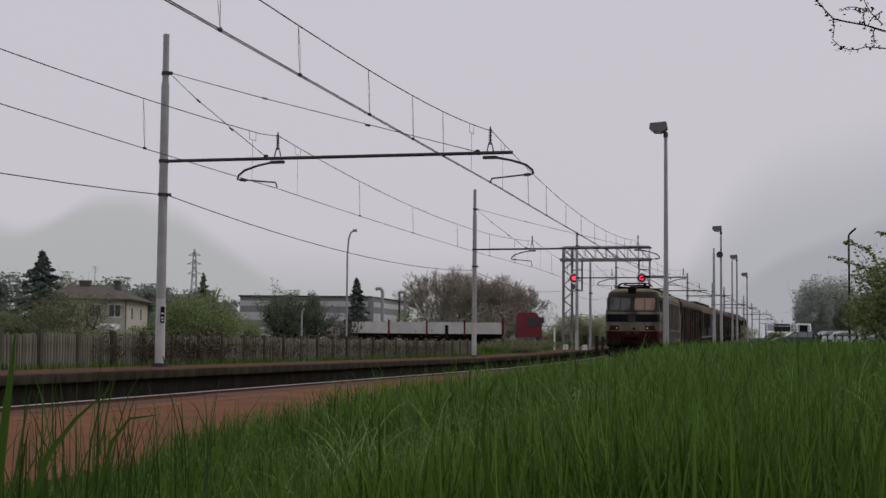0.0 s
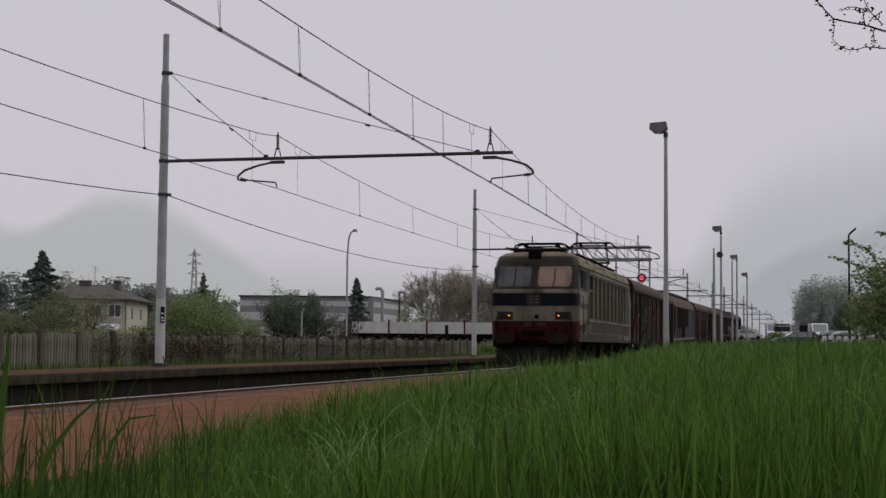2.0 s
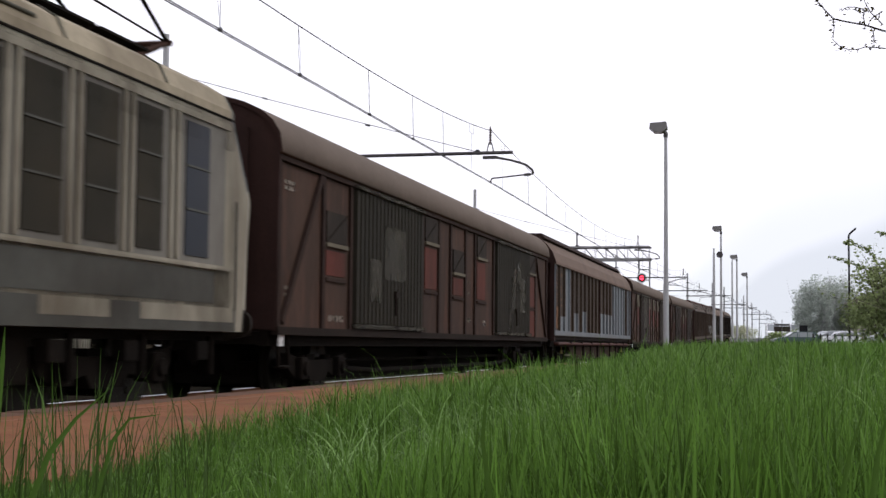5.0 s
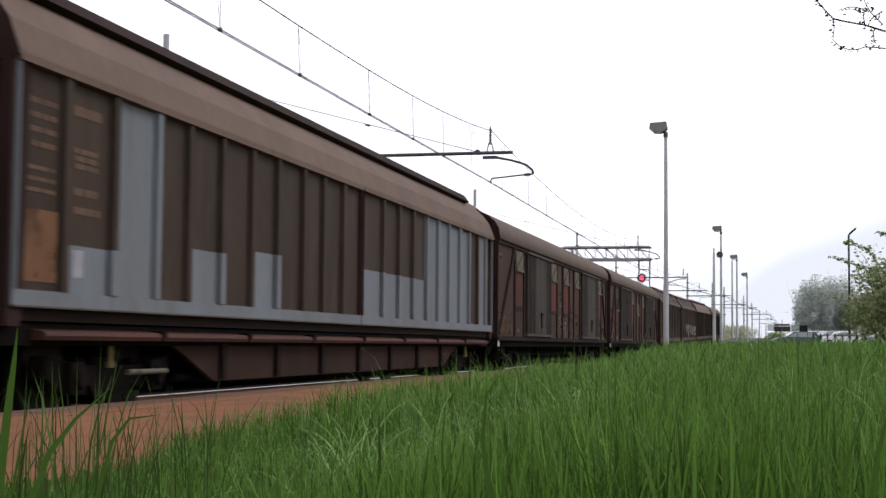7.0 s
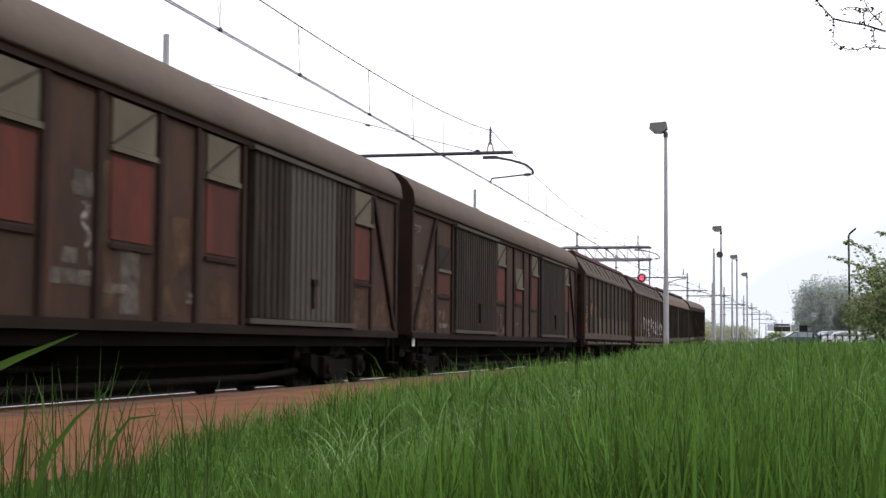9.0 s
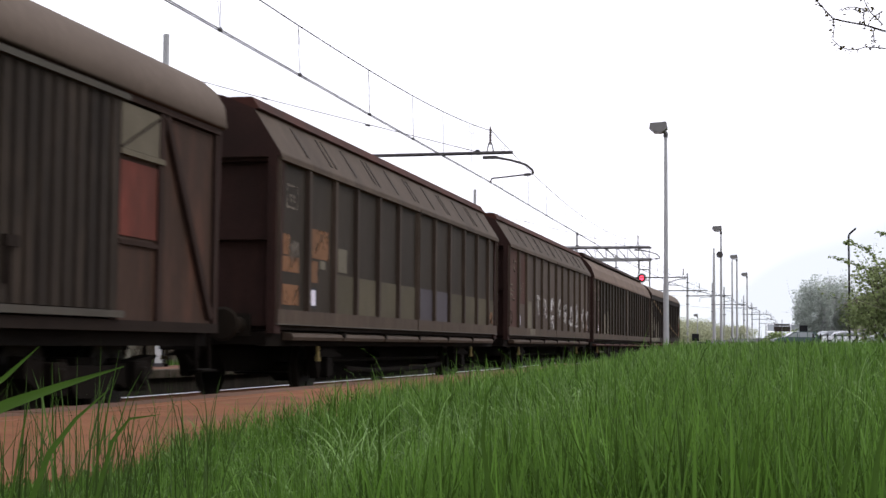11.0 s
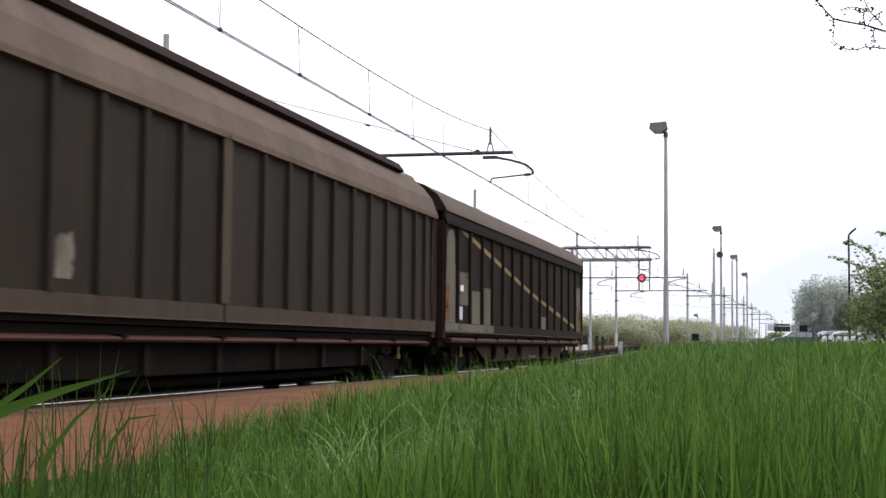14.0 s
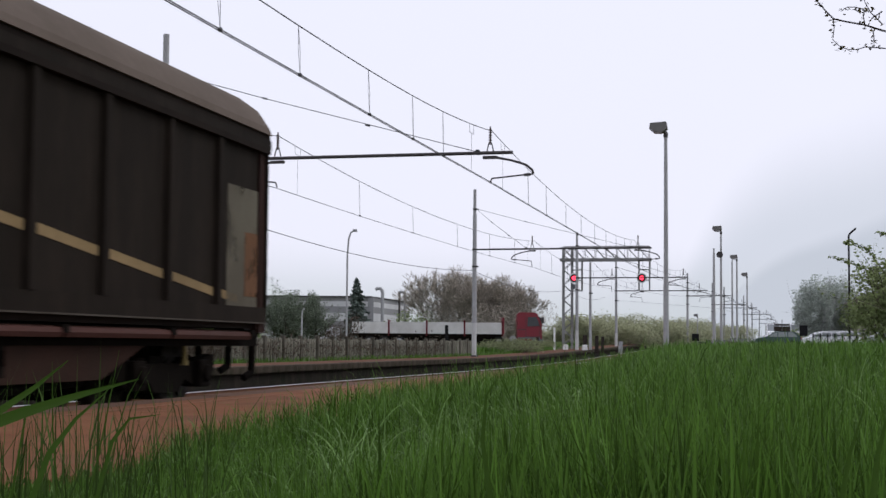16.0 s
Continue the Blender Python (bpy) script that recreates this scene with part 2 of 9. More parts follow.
# ---------------------------------------------------------------- platforms
platform_near = part("platform_near", sweep("platform_near", [(2.05, -0.75), (2.05, PLAT_Z - 0.004), (4.72, PLAT_Z - 0.012), (4.72, -0.2)], -200, 260, 3, M_platform))
tagged(platform_near, "low station platform paved with red asphalt", "platform", kind="structure")
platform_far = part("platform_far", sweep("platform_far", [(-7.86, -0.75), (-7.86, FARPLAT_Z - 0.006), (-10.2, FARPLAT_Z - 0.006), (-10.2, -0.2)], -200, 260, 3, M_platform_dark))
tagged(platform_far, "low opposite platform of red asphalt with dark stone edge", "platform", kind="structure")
# recessed wall, painted dark as the shade under the slabs
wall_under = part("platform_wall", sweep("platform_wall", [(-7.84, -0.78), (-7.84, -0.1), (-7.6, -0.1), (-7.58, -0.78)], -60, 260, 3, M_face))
tagged(wall_under, "wall under the opposite platform's edge, shade painted into its colour", "wall", kind="structure")


def edge_stones(name, lab, parent, u0, u1, z0, z1, length, s0, s1, material, rounded=0.02):
    n = round((s1 - s0) / length)
    bm = bmesh.new()
    a, b = sorted((u0, u1))
    box(bm, a, b, -length / 2 + 0.008, length / 2 - 0.008, z0, z1, bevel=rounded)
    me = mesh_of(name, bm, material)
    rnd = random.Random(3)
    for i in range(n):
        s = s0 + (i + 0.5) * length
        part(name, me, parent=parent, at=on_line(s, 0, rnd.uniform(-0.004, 0.004)))


edge_stones("edge_stone", "", platform_near, 1.63, 2.04, 0.0, PLAT_Z - 0.004, 1.0, -25, 120, M_platform_edge)
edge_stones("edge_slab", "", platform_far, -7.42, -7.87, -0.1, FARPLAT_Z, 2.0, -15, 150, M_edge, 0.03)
yl = part("worn_edge_line", sweep("worn_edge_line", [(2.32, PLAT_Z - 0.004), (2.32, PLAT_Z), (2.40, PLAT_Z), (2.40, PLAT_Z - 0.004)], -60, 120, 3, M_wornline))
tagged(yl, "worn pale safety line on the platform", "line marking", kind="structure")
# ---------------------------------------------------------------- train: materials
GREY = (0.28, 0.27, 0.25)
M_loco_white = mat("loco_dirty_white", (0.2097, 0.1929, 0.1469), 0.55, vary=0.15, scale=1.2, fine=14, bump=0.04, dirt=(0.07643, 0.06254, 0.04198), dirt_amount=0.75, stretch=(1, 1, 0.45), rust=(0.07643, 0.053, 0.03244), rust_amount=0.5)
M_loco_roof = mat("loco_roof", (0.242, 0.207, 0.1458), 0.7, vary=0.2, scale=1, fine=12, bump=0.05, dirt=(0.07663, 0.05812, 0.03766), dirt_amount=0.7)
M_loco_grey = mat("loco_grey_band", (0.05109, 0.0512, 0.04285), 0.55, vary=0.15, scale=1, fine=14, bump=0.04, dirt=(0.03131, 0.0272, 0.02009), dirt_amount=0.6)
M_loco_slate = mat("loco_slate_cab", (0.04172, 0.04185, 0.03655), 0.5, vary=0.15, scale=1, fine=14, bump=0.03, dirt=(0.02781, 0.0243, 0.01808), dirt_amount=0.6)
M_loco_blue = mat("loco_blue_stripe", (0.0085, 0.0115, 0.0172), 0.45, vary=0.15, scale=1.4, bump=0.03, dirt=(0.021, 0.0189, 0.0168), dirt_amount=0.4)
M_loco_red = mat("loco_red_band", (0.04984, 0.00648, 0.006221), 0.5, vary=0.15, scale=2, bump=0.03, dirt=(0.01691, 0.007776, 0.006221), dirt_amount=0.6, rust=(0.0267, 0.01555, 0.01166), rust_amount=0.6)
M_grille = mat("loco_grille", (0.01765, 0.01551, 0.01018), 0.7, vary=0.25, scale=2, fine=120, bump=0.4, dirt=(0.02844, 0.02285, 0.0131), dirt_amount=0.5)
# near black: shade under the train is painted in along with the grime
M_under = mat("grimy_shaded_underframe", (0.005607, 0.004666, 0.003732), 0.85, vary=0.4, scale=2, fine=25, bump=0.3, dirt=(0.01135, 0.008424, 0.006065), dirt_amount=0.5, spec=0.03)
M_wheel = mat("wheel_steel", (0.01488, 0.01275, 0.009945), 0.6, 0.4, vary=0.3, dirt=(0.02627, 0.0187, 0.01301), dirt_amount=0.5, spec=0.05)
M_glass = mat("cab_glass", (0.051, 0.051, 0.051), 0.1, vary=0.2, scale=1.5, bump=0, spec=0.6)
M_shade = mat("pale_sunblind_behind_glass", (0.2393, 0.1521, 0.1065), 0.35, vary=0.12, scale=1.5, fine=8, bump=0, spec=0.5)
M_brown = mat("weathered_brown_wagon", (0.0372, 0.02167, 0.01494), 0.75, vary=0.34, scale=1.3, fine=16, bump=0.14, dirt=(0.02171, 0.01419, 0.01006), dirt_amount=0.7, stretch=(1, 1, 0.35), random_tint=0.14, rust=(0.07529, 0.0344, 0.02167), rust_amount=0.75)
M_panelred = mat("faded_red_panel", (0.08184, 0.02282, 0.0159), 0.75, vary=0.32, scale=2, fine=18, bump=0.06, dirt=(0.03411, 0.01619, 0.01192), dirt_amount=0.8, stretch=(1, 1, 0.3), random_tint=0.2, rust=(0.0417, 0.01914, 0.01325), rust_amount=0.6)
M_doordark = mat("dark_slatted_door", (0.01854, 0.0142, 0.01062), 0.8, vary=0.25, scale=1.5, fine=16, bump=0.08, dirt=(0.01112, 0.0088, 0.00675), dirt_amount=0.6, stretch=(1, 1, 0.3), random_tint=0.15, rust=(0.04635, 0.034, 0.0243), rust_amount=0.65)
M_doorgrey = mat("repainted_grey_door", (0.05078, 0.04675, 0.03825), 0.75, vary=0.2, scale=1.5, fine=16, bump=0.06, dirt=(0.03239, 0.0289, 0.02295), dirt_amount=0.6, stretch=(1, 1, 0.3), rust=(0.05253, 0.03825, 0.02754), rust_amount=0.5)
M_vent = mat("olive_grey_vent_hatch", (0.0966, 0.08475, 0.06075), 0.75, vary=0.2, scale=2.5, bump=0.06, dirt=(0.05407, 0.0435, 0.02902), dirt_amount=0.5)
M_roofbrown = mat("dusty_brown_roof", (0.1, 0.078, 0.063), 0.85, vary=0.14, scale=0.6, fine=10, bump=0.05, dirt=(0.078, 0.06, 0.049), dirt_amount=0.5)
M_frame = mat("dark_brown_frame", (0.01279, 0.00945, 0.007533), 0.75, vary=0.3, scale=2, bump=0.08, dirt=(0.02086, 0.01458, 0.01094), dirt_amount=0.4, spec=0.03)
M_endred = mat("rust_red_end_wall", (0.04635, 0.018, 0.01323), 0.8, vary=0.25, scale=1.5, bump=0.08, dirt=(0.02472, 0.01575, 0.01148), dirt_amount=0.7)
M_steelred = mat("dull_red_sill_rail", (0.05974, 0.026, 0.02025), 0.7, vary=0.2, scale=1.2, bump=0.05, dirt=(0.0309, 0.017, 0.0135), dirt_amount=0.6, stretch=(1, 0.4, 1))
M_patchgrey = mat("light_grey_repaint", (0.122, 0.137, 0.148), 0.65, vary=0.12, scale=1.2, fine=14, bump=0.05, dirt=(0.1, 0.098, 0.094), dirt_amount=0.5, stretch=(1, 1, 0.4), rust=(0.075, 0.062, 0.052), rust_amount=0.3)
M_ribbrown = mat("brown_grey_sliding_wall", (0.03811, 0.0272, 0.01962), 0.7, vary=0.2, scale=1.1, fine=14, bump=0.06, dirt=(0.02472, 0.0178, 0.01314), dirt_amount=0.7, stretch=(1, 1, 0.35), random_tint=0.12, rust=(0.06386, 0.048, 0.036), rust_amount=0.45)
M_rib = mat("sliding_wall_rib", (0.0515, 0.0375, 0.02682), 0.7, vary=0.2, scale=1.1, fine=14, bump=0.05, dirt=(0.02987, 0.0215, 0.01548), dirt_amount=0.6, stretch=(1, 1, 0.35), random_tint=0.1, rust=(0.08755, 0.072, 0.054), rust_amount=0.35)
M_roofpale = mat("pale_dusty_roof", (0.102, 0.08, 0.065), 0.85, vary=0.14, scale=0.6, fine=10, bump=0.05, dirt=(0.07004, 0.055, 0.0414), dirt_amount=0.5)
M_tan = mat("tan_curved_roof_side", (0.112, 0.078, 0.06), 0.75, vary=0.14, scale=0.7, fine=10, bump=0.05, dirt=(0.08, 0.057, 0.045), dirt_amount=0.6, rust=(0.06695, 0.05, 0.0378), rust_amount=0.4)
M_ribdark = mat("soot_brown_sliding_wall", (0.02318, 0.0182, 0.01278), 0.7, vary=0.2, scale=1.1, fine=14, bump=0.06, dirt=(0.01597, 0.0127, 0.00918), dirt_amount=0.7, stretch=(1, 1, 0.35), random_tint=0.12, rust=(0.0412, 0.032, 0.0234), rust_amount=0.4)
M_redbrown = mat("faded_red_brown_wall", (0.04738, 0.021, 0.01485), 0.7, vary=0.2, scale=1.1, fine=14, bump=0.06, dirt=(0.0309, 0.018, 0.01305), dirt_amount=0.7, stretch=(1, 1, 0.35))
M_olive = mat("olive_primer_band", (0.05665, 0.0495, 0.03267), 0.75, vary=0.2, scale=1.3, bump=0.05, dirt=(0.03739, 0.0319, 0.02178), dirt_amount=0.6, random_tint=0.15)
M_lilac = mat("bluish_primer_band", (0.05, 0.045, 0.05), 0.75, vary=0.2, scale=1.3, bump=0.05, dirt=(0.033, 0.029, 0.031), dirt_amount=0.6, random_tint=0.15)
M_primer = mat("rust_primer_blotch", (0.0721, 0.042, 0.0234), 0.8, vary=0.3, scale=2, bump=0.05, dirt=(0.103, 0.075, 0.0495), dirt_amount=0.6)
M_smudge = mat("pale_smudge", (0.08405, 0.07208, 0.05875), 0.8, vary=0.3, scale=3, bump=0.02, dirt=(0.04903, 0.0408, 0.0306), dirt_amount=0.6)
M_soot = mat("soot_film", (0.01957, 0.0155, 0.01125), 0.85, vary=0.3, scale=2, bump=0.03)
M_fascia = mat("stained_roof_fascia", (0.09064, 0.087, 0.0666), 0.7, vary=0.25, scale=2, bump=0.04, dirt=(0.0309, 0.028, 0.0198), dirt_amount=0.7)
M_girder = mat("grimy_red_girder", (0.03502, 0.01955, 0.01453), 0.8, vary=0.3, scale=1.5, bump=0.08, dirt=(0.02101, 0.0153, 0.01147), dirt_amount=0.7, spec=0.04)
M_darkwall = mat("near_black_brown_wall", (0.0148, 0.01149, 0.008808), 0.75, vary=0.25, scale=1.5, fine=16, bump=0.06, dirt=(0.009318, 0.007661, 0.005937), dirt_amount=0.6, stretch=(1, 1, 0.3), random_tint=0.12, rust=(0.03288, 0.02447, 0.01819), rust_amount=0.35, spec=0.04)
M_cream = mat("cream_primer_patch", (0.1098, 0.1, 0.0738), 0.75, vary=0.14, scale=1.5, bump=0.05, dirt=(0.05912, 0.05084, 0.0369), dirt_amount=0.55)
M_orange = mat("orange_rust_patch", (0.1288, 0.066, 0.0342), 0.8, vary=0.2, scale=2, bump=0.06, dirt=(0.07725, 0.045, 0.027), dirt_amount=0.5)
M_stripe = mat("faded_yellow_stripe", (0.2145, 0.1538, 0.07589), 0.75, vary=0.15, scale=2, bump=0.03, dirt=(0.1022, 0.0744, 0.04018), dirt_amount=0.4)
M_blot = mat("weathered_pale_paint", (0.23, 0.21, 0.165), 0.8, vary=0.3, scale=3, fine=20, bump=0.08, dirt=(0.05, 0.042, 0.03), dirt_amount=0.85, stretch=(1, 1, 0.4))
M_walnut = mat("faded_brown_panel", (0.036, 0.022, 0.016), 0.7, vary=0.2, scale=1.4, fine=14, bump=0.05, dirt=(0.02, 0.015, 0.012), dirt_amount=0.5, stretch=(1, 1, 0.4))
M_spray = mat("sprayed_white_paint", (0.4, 0.385, 0.37), 0.7, vary=0.3, scale=3, bump=0, dirt=(0.15, 0.138, 0.125), dirt_amount=0.7, dirt_scale=3)
M_mark = mat("faded_white_marking", (0.1391, 0.1192, 0.0972), 0.75, vary=0.25, scale=4, bump=0, dirt=(0.06025, 0.045, 0.03443), dirt_amount=0.6, dirt_scale=4)
M_smudge_edge = mat("worn_bright_edge", (0.0618, 0.054, 0.0432), 0.6, vary=0.4, scale=1.5, bump=0, dirt=(0.0412, 0.033, 0.0252), dirt_amount=0.8)
M_plate = mat("document_plate", (0.496, 0.48, 0.544), 0.6, vary=0.15, bump=0)
M_yellow = mat("yellow_paint", (0.1648, 0.13, 0.0495), 0.6, vary=0.15, bump=0, dirt=(0.0721, 0.055, 0.027), dirt_amount=0.5)
M_window_dark = mat("dusty_side_glass", (0.011, 0.0112, 0.0115), 0.85, vary=0.25, scale=1.5, bump=0, spec=0.02)
M_insul = mat("brown_insulator", (0.05, 0.03, 0.026), 0.3, vary=0.1, bump=0)


M_ribmid = mat("faded_brown_sliding_wall", (0.056, 0.043, 0.034), 0.7, vary=0.2, scale=1.1, fine=14, bump=0.06, dirt=(0.038, 0.028, 0.022), dirt_amount=0.7, stretch=(1, 1, 0.35), random_tint=0.12, rust=(0.085, 0.068, 0.055), rust_amount=0.45)
M_endbrown = mat("red_brown_wagon_end", (0.02592, 0.01368, 0.01116), 0.8, vary=0.25, scale=1.5, bump=0.08, dirt=(0.01512, 0.01008, 0.00828), dirt_amount=0.7, rust=(0.0396, 0.02016, 0.0144), rust_amount=0.5)
M_bodyframe = mat("brown_wagon_frame", (0.0225, 0.0142, 0.0115), 0.75, vary=0.3, scale=2, bump=0.08, dirt=(0.03, 0.019, 0.0145), dirt_amount=0.5, spec=0.03)
M_dooroliv = mat("olive_black_slatted_door", (0.0168, 0.0148, 0.01), 0.8, vary=0.25, scale=1.5, fine=16, bump=0.08, dirt=(0.0108, 0.00944, 0.0068), dirt_amount=0.6, stretch=(1, 1, 0.3), random_tint=0.15, rust=(0.0272, 0.024, 0.0176), rust_amount=0.45)
M_dooroliv_pale = mat("pale_olive_overpaint", (0.0435, 0.0405, 0.0315), 0.8, vary=0.25, scale=1.5, fine=16, bump=0.05, dirt=(0.027, 0.02475, 0.0195), dirt_amount=0.6, stretch=(1, 1, 0.3))
M_markbrown = mat("faded_orange_marking", (0.115, 0.072, 0.048), 0.75, vary=0.3, scale=4, bump=0, dirt=(0.06, 0.042, 0.032), dirt_amount=0.6, dirt_scale=4)
M_dulltan = mat("dull_brown_roof_side", (0.118, 0.085, 0.065), 0.75, vary=0.16, scale=0.7, fine=10, bump=0.05, dirt=(0.07, 0.052, 0.04), dirt_amount=0.6, rust=(0.055, 0.042, 0.034), rust_amount=0.4)
M_dust = mat("dusty_grey_iron", (0.02635, 0.0238, 0.01827), 0.9, vary=0.4, scale=1.6, fine=22, bump=0.3, dirt=(0.0119, 0.01063, 0.008925), dirt_amount=0.7, dirt_scale=1.6, rust=(0.03825, 0.0306, 0.02295), rust_amount=0.45, spec=0.03)
M_loco_mid = mat("loco_grille_frame", (0.12, 0.112, 0.096), 0.6, vary=0.18, scale=1.2, fine=14, bump=0.04, dirt=(0.06, 0.053, 0.043), dirt_amount=0.6, stretch=(1, 1, 0.4))


def worn(m, scale, low, high, most=1.0):
    """Lets the paint fade out in blotches, so that the surface below shows through."""
    nd, ln = m.node_tree.nodes, m.node_tree.links
    tc, nz, mr = nd.new("ShaderNodeTexCoord"), nd.new("ShaderNodeTexNoise"), nd.new("ShaderNodeMapRange")
    nz.inputs["Scale"].default_value, nz.inputs["Detail"].default_value = scale, 5
    mr.inputs[1].default_value, mr.inputs[2].default_value, mr.inputs[4].default_value = low, high, most
    ln.new(tc.outputs["Object"], nz.inputs[0])
    ln.new(nz.outputs[0], mr.inputs[0])
    ln.new(mr.outputs[0], nd["Principled BSDF"].inputs["Alpha"])


worn(M_spray, 5, 0.28, 0.62)
worn(M_cream, 2.6, 0.16, 0.44)
worn(M_dooroliv_pale, 3.0, 0.3, 0.52, 0.85)
worn(M_soot, 1.7, 0.36, 0.78, 0.32)
worn(M_primer, 2.2, 0.42, 0.68)
worn(M_smudge, 5, 0.3, 0.62)
worn(M_orange, 4, 0.2, 0.5)
worn(M_mark, 9, 0.3, 0.55)


# ---------------------------------------------------------------- train: shared running gear
def wheelset_mesh(r):
    bm = bmesh.new()
    tube(bm, (-0.85, 0, 0), (0.85, 0, 0), 0.085, n=10)
    for sg in (-1, 1):
        tube(bm, (sg * 0.69, 0, 0), (sg * 0.72, 0, 0), r + 0.03, n=28)
        tube(bm, (sg * 0.72, 0, 0), (sg * 0.82, 0, 0), r, r - 0.004, n=28)
        tube(bm, (sg * 0.815, 0, 0), (sg * 0.86, 0, 0), 0.16, 0.12, n=14)
        for a in range(5):
            c, s = math.cos(a * 1.2566), math.sin(a * 1.2566)
            tube(bm, (sg * 0.818, 0.26 * c, 0.26 * s), (sg * 0.835, 0.26 * c, 0.26 * s), 0.05, n=8)
    return mesh_of("wheelset", bm, M_wheel)


WHEEL_WAGON, WHEEL_LOCO = wheelset_mesh(0.46), wheelset_mesh(0.55)
WHEELS = []          # (wheelset, radius)


def bogie_frame_mesh(base, r):
    bm = bmesh.new()
    h = base / 2
    for sg in (-1, 1):
        x0, x1 = (0.95, 1.12) if sg > 0 else (-1.12, -0.95)
        prism(bm, [(-h - 0.5, r + 0.22), (-h - 0.5, r + 0.02), (-h - 0.15, r - 0.14), (-h + 0.2, r - 0.12), (-0.5, r - 0.06), (-0.35, r - 0.2), (0.35, r - 0.2), (0.5, r - 0.06),
                   (h - 0.2, r - 0.12), (h + 0.15, r - 0.14), (h + 0.5, r + 0.02), (h + 0.5, r + 0.22), (0.6, r + 0.12), (-0.6, r + 0.12)], "x", x0, x1)
        for e in (-h, h):
            box(bm, x0 + 0.02 * sg, x1 + 0.1 * sg, e - 0.15, e + 0.15, r - 0.16, r + 0.16, bevel=0.03)
            tube(bm, (sg * 1.2, e, r), (sg * 1.27, e, r), 0.12, 0.09, 12)
            for k in (-0.3, 0.3):
                for j in range(3):
                    tube(bm, (sg * 1.03, e + k, r + 0.0 + j * 0.07), (sg * 1.03, e + k, r + 0.05 + j * 0.07), 0.075, n=10)
    box(bm, -1.0, 1.0, -0.2, 0.2, r - 0.1, r + 0.2)
    box(bm, -0.62, 0.62, -h - 0.4, h + 0.4, r - 0.22, r + 0.1)
    for e in (-h + r + 0.07, h - r - 0.07):
        box(bm, -0.85, 0.85, e - 0.05, e + 0.05, r - 0.3, r + 0.05)
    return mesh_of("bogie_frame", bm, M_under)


def add_bogie(parent, y, base, r, fmesh, wmesh):
    b = part("bogie", fmesh, parent=parent, at=pose(0, y, 0))
    for e in (-base / 2, base / 2):
        w = part("wheelset", wmesh, parent=b, at=pose(0, e, r))
        WHEELS.append((w, r, (0, e, r)))
    return b


BOGIE_WAGON = bogie_frame_mesh(1.8, 0.46)
BOGIE_LOCO = bogie_frame_mesh(2.15, 0.55)


def buffer_mesh(boxed=False):
    bm = bmesh.new()
    tube(bm, (0, 0, 0), (0, -0.32, 0), 0.105, n=14)
    tube(bm, (0, -0.3, 0), (0, -0.56, 0), 0.075, n=12)
    if boxed:
        prism(bm, [(math.copysign(abs(math.cos(q)) ** 0.6, math.cos(q)) * 0.34, math.copysign(abs(math.sin(q)) ** 0.75, math.sin(q)) * 0.185) for q in np.arange(0, 6.28, 0.2618)], "y", -0.62, -0.55)
    else:
        tube(bm, (0, -0.55, 0), (0, -0.6, 0), 0.2, 0.225, 20)
        tube(bm, (0, -0.6, 0), (0, -0.62, 0), 0.225, 0.19, 20)
    box(bm, -0.15, 0.15, -0.02, 0.02, -0.15, 0.15)
    return mesh_of("buffer", bm, M_wheel)


BUFFER, BUFFER_BOX = buffer_mesh(), buffer_mesh(True)


def hook_mesh():
    bm = bmesh.new()
    bent(bm, [(0, 0, 0), (0, -0.25, 0.02), (0, -0.36, -0.05), (0, -0.32, -0.14)], 0.045, 8)
    bent(bm, [(-0.06, -0.2, 0), (-0.06, -0.42, -0.28), (0.06, -0.42, -0.28), (0.06, -0.2, 0)], 0.02, 6)
    bent(bm, [(-0.03, -0.42, -0.25), (-0.03, -0.36, -0.5), (0.03, -0.36, -0.5), (0.03, -0.42, -0.25)], 0.02, 6)
    return mesh_of("coupling", bm, M_under)


HOOK = hook_mesh()


def add_ends(parent, half, bmesh_=BUFFER):
    for sg in (-1, 1):
        turn = 0 if sg < 0 else 180
        for x in (-0.875, 0.875):
            part("buffer", bmesh_, parent=parent, at=pose(x, sg * half, 1.06, 0, 0, turn))
        part("coupling", HOOK, parent=parent, at=pose(0, sg * half, 1.02, 0, 0, turn))
        bm = bmesh.new()
        for k, x in enumerate((-0.4, 0.4)):
            bent(bm, [(x, 0, 0), (x, -0.12, -0.02), (x, -0.2, -0.25), (x * 0.8, -0.24, -0.42), (x * 0.55, -0.2, -0.3)], 0.024, 8)
        part("brake_hose", bm, M_under, parent, at=pose(0, sg * half, 0.95, 0, 0, turn))


def slab(bm, x, y0, y1, z0, z1, depth, mi=0):
    """A panel lying on a side wall at |x|, standing out by depth."""
    sg = 1 if x > 0 else -1
    a, b = sorted((x, x + sg * depth))
    box(bm, a, b, y0, y1, z0, z1, mi)


def side_part(name, parent, material, y0, y1, z0, z1, x=1.38, depth=0.02, label="", both=False):
    for sg in ((1, -1) if both else (1,)):
        bm = bmesh.new()
        slab(bm, sg * x, y0, y1, z0, z1, depth)
        part(name, bm, material, parent, label)


